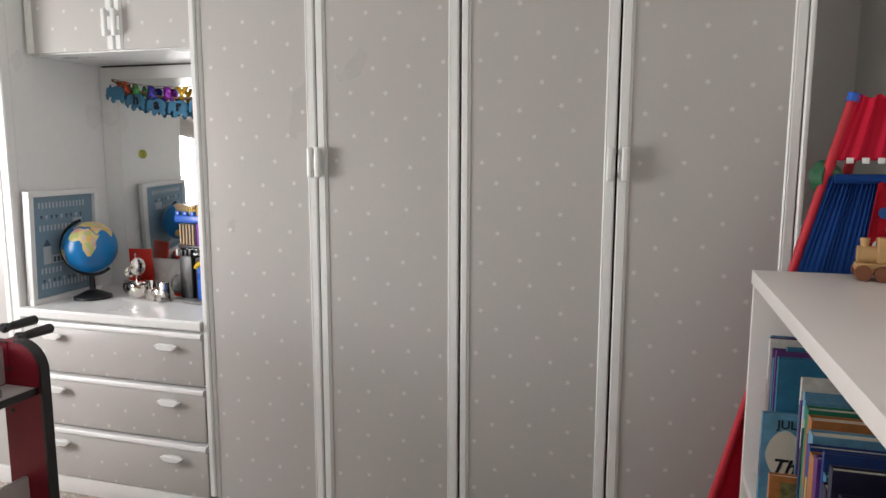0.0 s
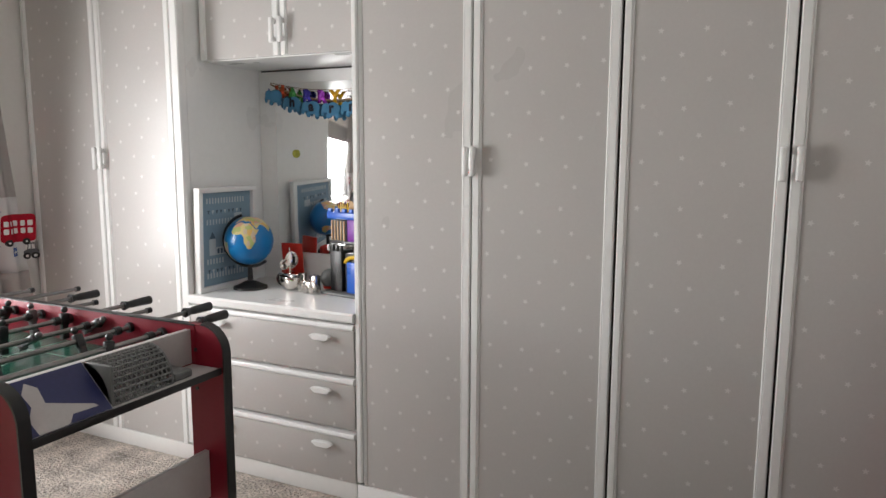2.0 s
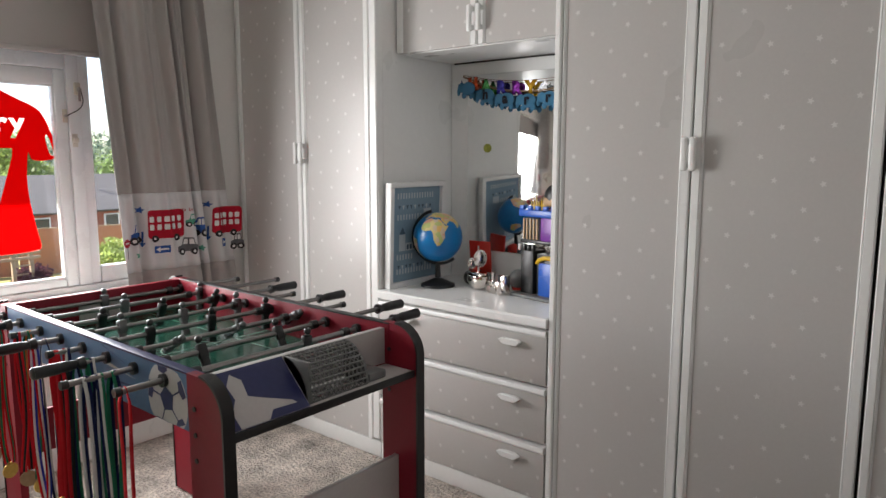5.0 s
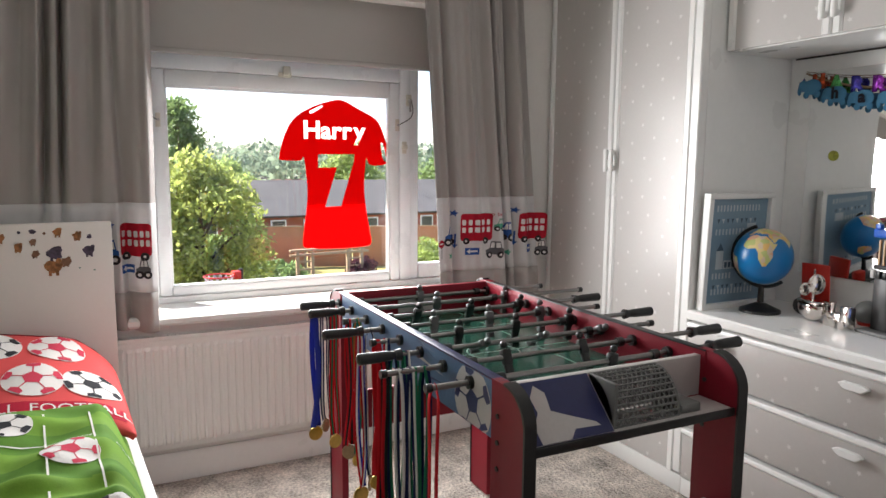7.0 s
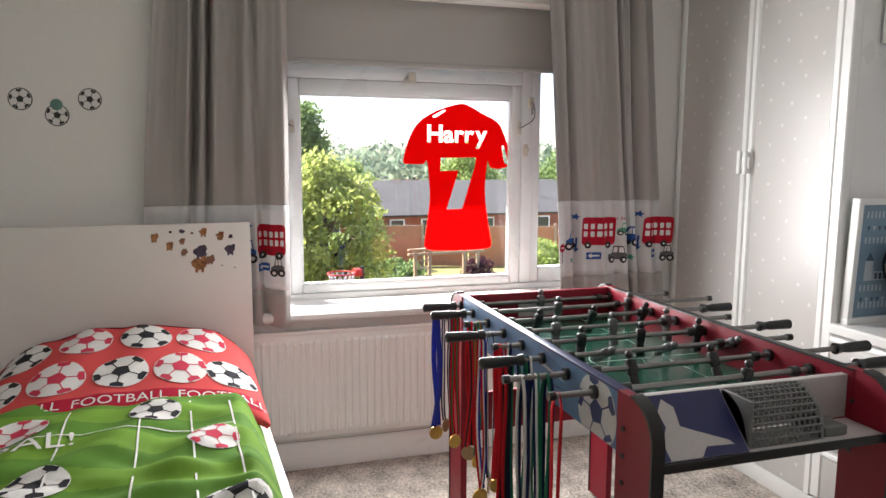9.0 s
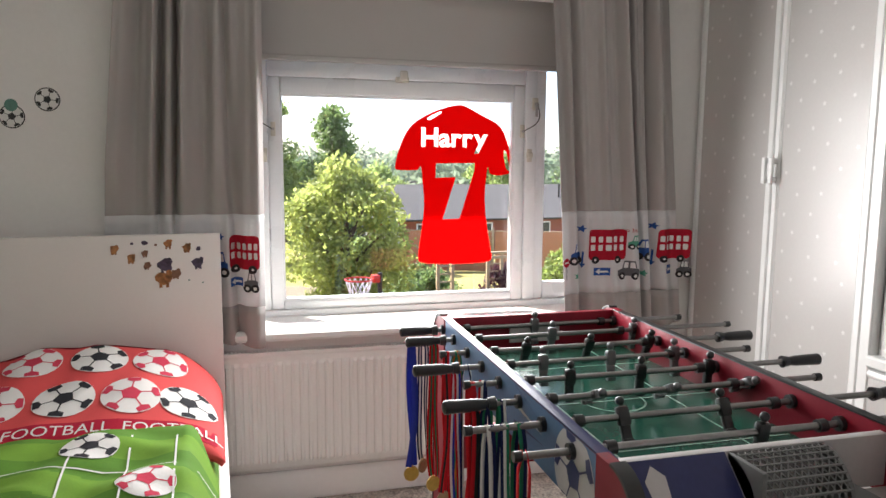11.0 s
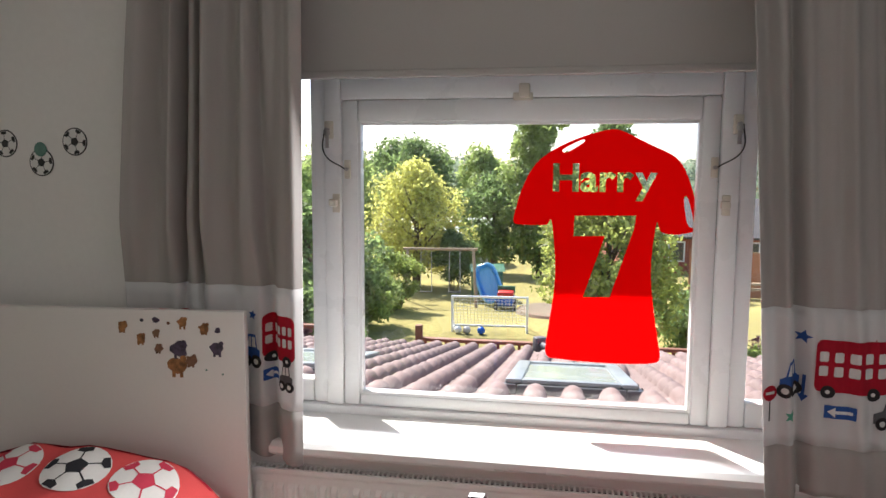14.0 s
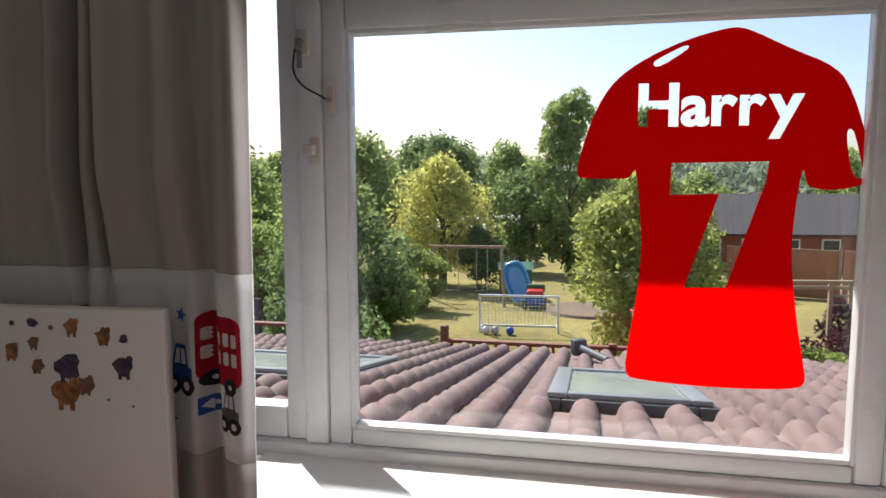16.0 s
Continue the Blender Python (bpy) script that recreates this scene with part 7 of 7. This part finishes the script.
for j in range(9):
    part("lath", box(B(), 0.04, 0.055, -0.5, -0.1, 0.15 + 0.2 * j, 0.19 + 0.2 * j), OM["pale_timber"], tl_)
    part("lath", box(B(), 0.04, 0.055, 0.9, 1.3, 0.15 + 0.2 * j, 0.19 + 0.2 * j), OM["pale_timber"], tl_)
hoop = thing("basketball_hoop", "orange basketball hoop with a white net on a pole", "basketball hoop", pose(-11.7, 1.67, -0.33, 0, 0, 10))
bm = B()
pts = round_pts(0, 0, 0.225, n=28)
for i in range(28):
    tube(bm, (*pts[i], -0.14), (*pts[(i + 1) % 28], -0.14), 0.012, seg=8)
part("ring", bm, M["toy_red"], hoop, "orange-red steel ring")
bm = B()
for i in range(14):
    for q in range(4):
        r0, r1 = 0.22 - 0.03 * q, 0.22 - 0.03 * (q + 1)
        for s in (-0.5, 0.5):
            a0, a1 = (i + s * q) * 6.283 / 14, (i + s * (q + 1)) * 6.283 / 14
            tube(bm, (r0 * math.cos(a0), r0 * math.sin(a0), -0.15 - 0.10 * q), (r1 * math.cos(a1), r1 * math.sin(a1), -0.25 - 0.10 * q), 0.006, seg=4, caps=False)
tagged(part("net", bm, M["upvc"], hoop, "white string net"), kind="stuff")
part("bracket", box(B(), -0.08, 0.08, 0.225, 0.34, -0.20, -0.08, 0.01), M["toy_red"], hoop)
part("pole", tube(B(), (0, 0.36, GZ + 0.33), (0, 0.36, -0.05), 0.04, seg=12), M["black"], hoop)

# ---- extension roof below the window ----
RS = 0.195
rx = lambda x: 0.49 + RS * (x + 3.95)
RA = math.atan(RS)
ext = thing("extension_roof", "low tiled roof of the ground-floor extension", "roof", kind="structure")
bm = B()
prism(bm, [(-3.85, rx(-3.85) - 0.03), (-9.75, rx(-9.75) - 0.03), (-9.75, rx(-9.75) - 0.15), (-3.85, rx(-3.85) - 0.15)], -5.0, 6.2, "xz")
part("roof_deck", bm, OM["moss"], ext, smooth=False)
part("extension_wall", box(B(), -9.5, -3.85, -4.9, 6.1, -3.4, -0.68), OM["brick"], ext, smooth=False)
SKY = [(-5.55, -7.10, 0.64, 1.48), (-5.85, -7.25, -1.85, -0.50)]
TW, TL = 0.215, 0.275


def tile_geo():
    """One interlocking tile: a flat pan and a rounded roll, with a thick lower lip."""
    prof = [(0.0, 0.0), (0.02, 0.012), (0.11, 0.010), (0.125, 0.014)] + [(0.19 - 0.062 * math.cos(a), 0.014 + 0.052 * math.sin(a)) for a in [math.pi * i / 8 for i in range(1, 8)]] + [(0.255, 0.012)]
    prof = [(u * 0.86, h * 0.92) for u, h in prof]
    v, f = [], []
    n = len(prof)
    for s, lift, k in ((0.0, 0.000, 0.78), (TL * 0.28, 0.028, 1.16), (TL * 0.60, 0.042, 1.34), (TL * 0.88, 0.043, 1.38), (TL + 0.012, 0.028, 1.24), (TL + 0.035, 0.006, 1.04)):
        for u, h in prof:
            w = min(1.0, max(0.0, (u - 0.086) / 0.017))
            v.append((-s, u + w * (u - 0.163) * (k - 1) * 0.55, h * (1 + (k - 1) * w) + lift))
    for u, h in prof:
        v.append((-(TL + 0.035), u, max(0.0, h - 0.018)))
    for r in range(6):
        for i in range(n - 1):
            f.append((r * n + i, r * n + i + 1, (r + 1) * n + i + 1, (r + 1) * n + i))
    return v, f


tv, tf = tile_geo()
tile_me = bpy.data.meshes.new("roof_tile")
tile_me.from_pydata(tv, [], tf)
tile_me.materials.append(OM["tile"])
tile_me.shade_smooth()
tile_me.set_sharp_from_angle(angle=radians(40))
rv, rf, made = [], [], 0
rt = random.Random(5)
for row in range(21):
    x0 = -3.90 - row * TL * math.cos(RA)
    for col in range(51):
        y0 = -4.9 + col * TW
        xm, ym = x0 - TL / 2, y0 + TW / 2
        if any(b1 - 0.03 < xm < a1 + 0.03 and c1 < ym < d1 for a1, b1, c1, d1 in SKY):
            continue
        m = pose(x0, y0, rx(x0) + 0.002 * rt.random(), 0, -math.degrees(RA) + rt.uniform(-0.5, 0.5), rt.uniform(-0.6, 0.6))
        if -1.7 < ym < 2.9 and made < 300:
            o = new("tile", tile_me)
            o.parent = ext
            o.matrix_basis = m
            made += 1
        else:
            k = len(rv)
            rv += [tuple(m @ Vector(p)) for p in tv]
            rf += [tuple(i + k for i in q) for q in tf]
rest = raw("tile_field", rv, rf, OM["tile_rest"], ext, "pinkish-brown interlocking tiles", smooth=True)
rest.data.set_sharp_from_angle(angle=radians(40))
tagged(rest, kind="stuff")
for k in range(70):
    x, y = rt.uniform(-9.2, -4.6), rt.uniform(-2.5, 3.2)
    if any(b1 < x < a1 and c1 < y < d1 for a1, b1, c1, d1 in SKY):
        continue
    y = -4.9 + round((y + 4.9) / TW) * TW + 0.05
    bm = B()
    for q in range(4):
        ball(bm, (rt.uniform(-0.05, 0.05), rt.uniform(-0.04, 0.04), 0.012), rt.uniform(0.012, 0.030), 7, (1.3, 1.0, 0.6))
    o = single("moss_tuft", bm, OM["moss"], "clump of dark dry moss on the roof tiles", "moss", group="moss on the roof", m=pose(x, y, rx(x) + 0.022))
for k, (a1, b1, c1, d1) in enumerate(SKY):
    s = thing("skylight", "grey framed roof window set in the tiles", "skylight", pose((a1 + b1) / 2, (c1 + d1) / 2, rx((a1 + b1) / 2) + 0.03, 0, -math.degrees(RA), 0), group="roof windows")
    hl, hw = (a1 - b1) / 2, (d1 - c1) / 2
    for q in ((-hl, hl, -hw, -hw + 0.10), (-hl, hl, hw - 0.10, hw), (-hl, -hl + 0.10, -hw + 0.10, hw - 0.10), (hl - 0.10, hl, -hw + 0.10, hw - 0.10)):
        part("kerb", box(B(), *q, -0.02, 0.075, 0.012), OM["lead"], s)
    for q in ((-hl + 0.03, hl - 0.03, -hw + 0.03, -hw + 0.13), (-hl + 0.03, hl - 0.03, hw - 0.13, hw - 0.03), (-hl + 0.03, -hl + 0.14, -hw + 0.13, hw - 0.13), (hl - 0.14, hl - 0.03, -hw + 0.13, hw - 0.13)):
        part("sash", box(B(), *q, 0.0755, 0.105, 0.010), OM["sash"], s)
    # opaque greenish pane, the sky's reflection put into its pale colour
    part("pane", box(B(), -hl + 0.14, hl - 0.14, -hw + 0.13, hw - 0.13, 0.080, 0.090), mat("skylight_glass", (0.42, 0.47, 0.45), 0.10, var=0.05, bump=0), s)
    part("flashing", box(B(), -hl - 0.12, hl + 0.10, -hw - 0.06, hw + 0.06, -0.025, -0.012), OM["lead"], s)
    bm = B()
    for q in range(9):
        ball(bm, (hl + 0.05 + rt.uniform(-0.03, 0.02), rt.uniform(-hw, hw), 0.0), rt.uniform(0.02, 0.04), 7, (1, 1.5, 0.6))
    part("moss", bm, OM["moss"], s)
pipe = thing("vent_pipe", "grey flue pipe lying over the roof edge", "pipe", pose(-8.6, 0.95, rx(-8.6) + 0.09, 0, 0, 25))
part("tube", tube(B(), (-0.35, 0, 0.02), (0.25, 0, 0.05), 0.035, seg=14), OM["lead"], pipe)
part("bracket", box(B(), -0.42, -0.32, -0.07, 0.07, -0.06, 0.10, 0.02), OM["lead"], pipe)
single("patio", box(B(), -14.5, -9.4, -6.5, 5.5, GZ - 0.12, GZ + 0.03), OM["twig"], "pale paved strip behind the extension", "patio", kind="structure")
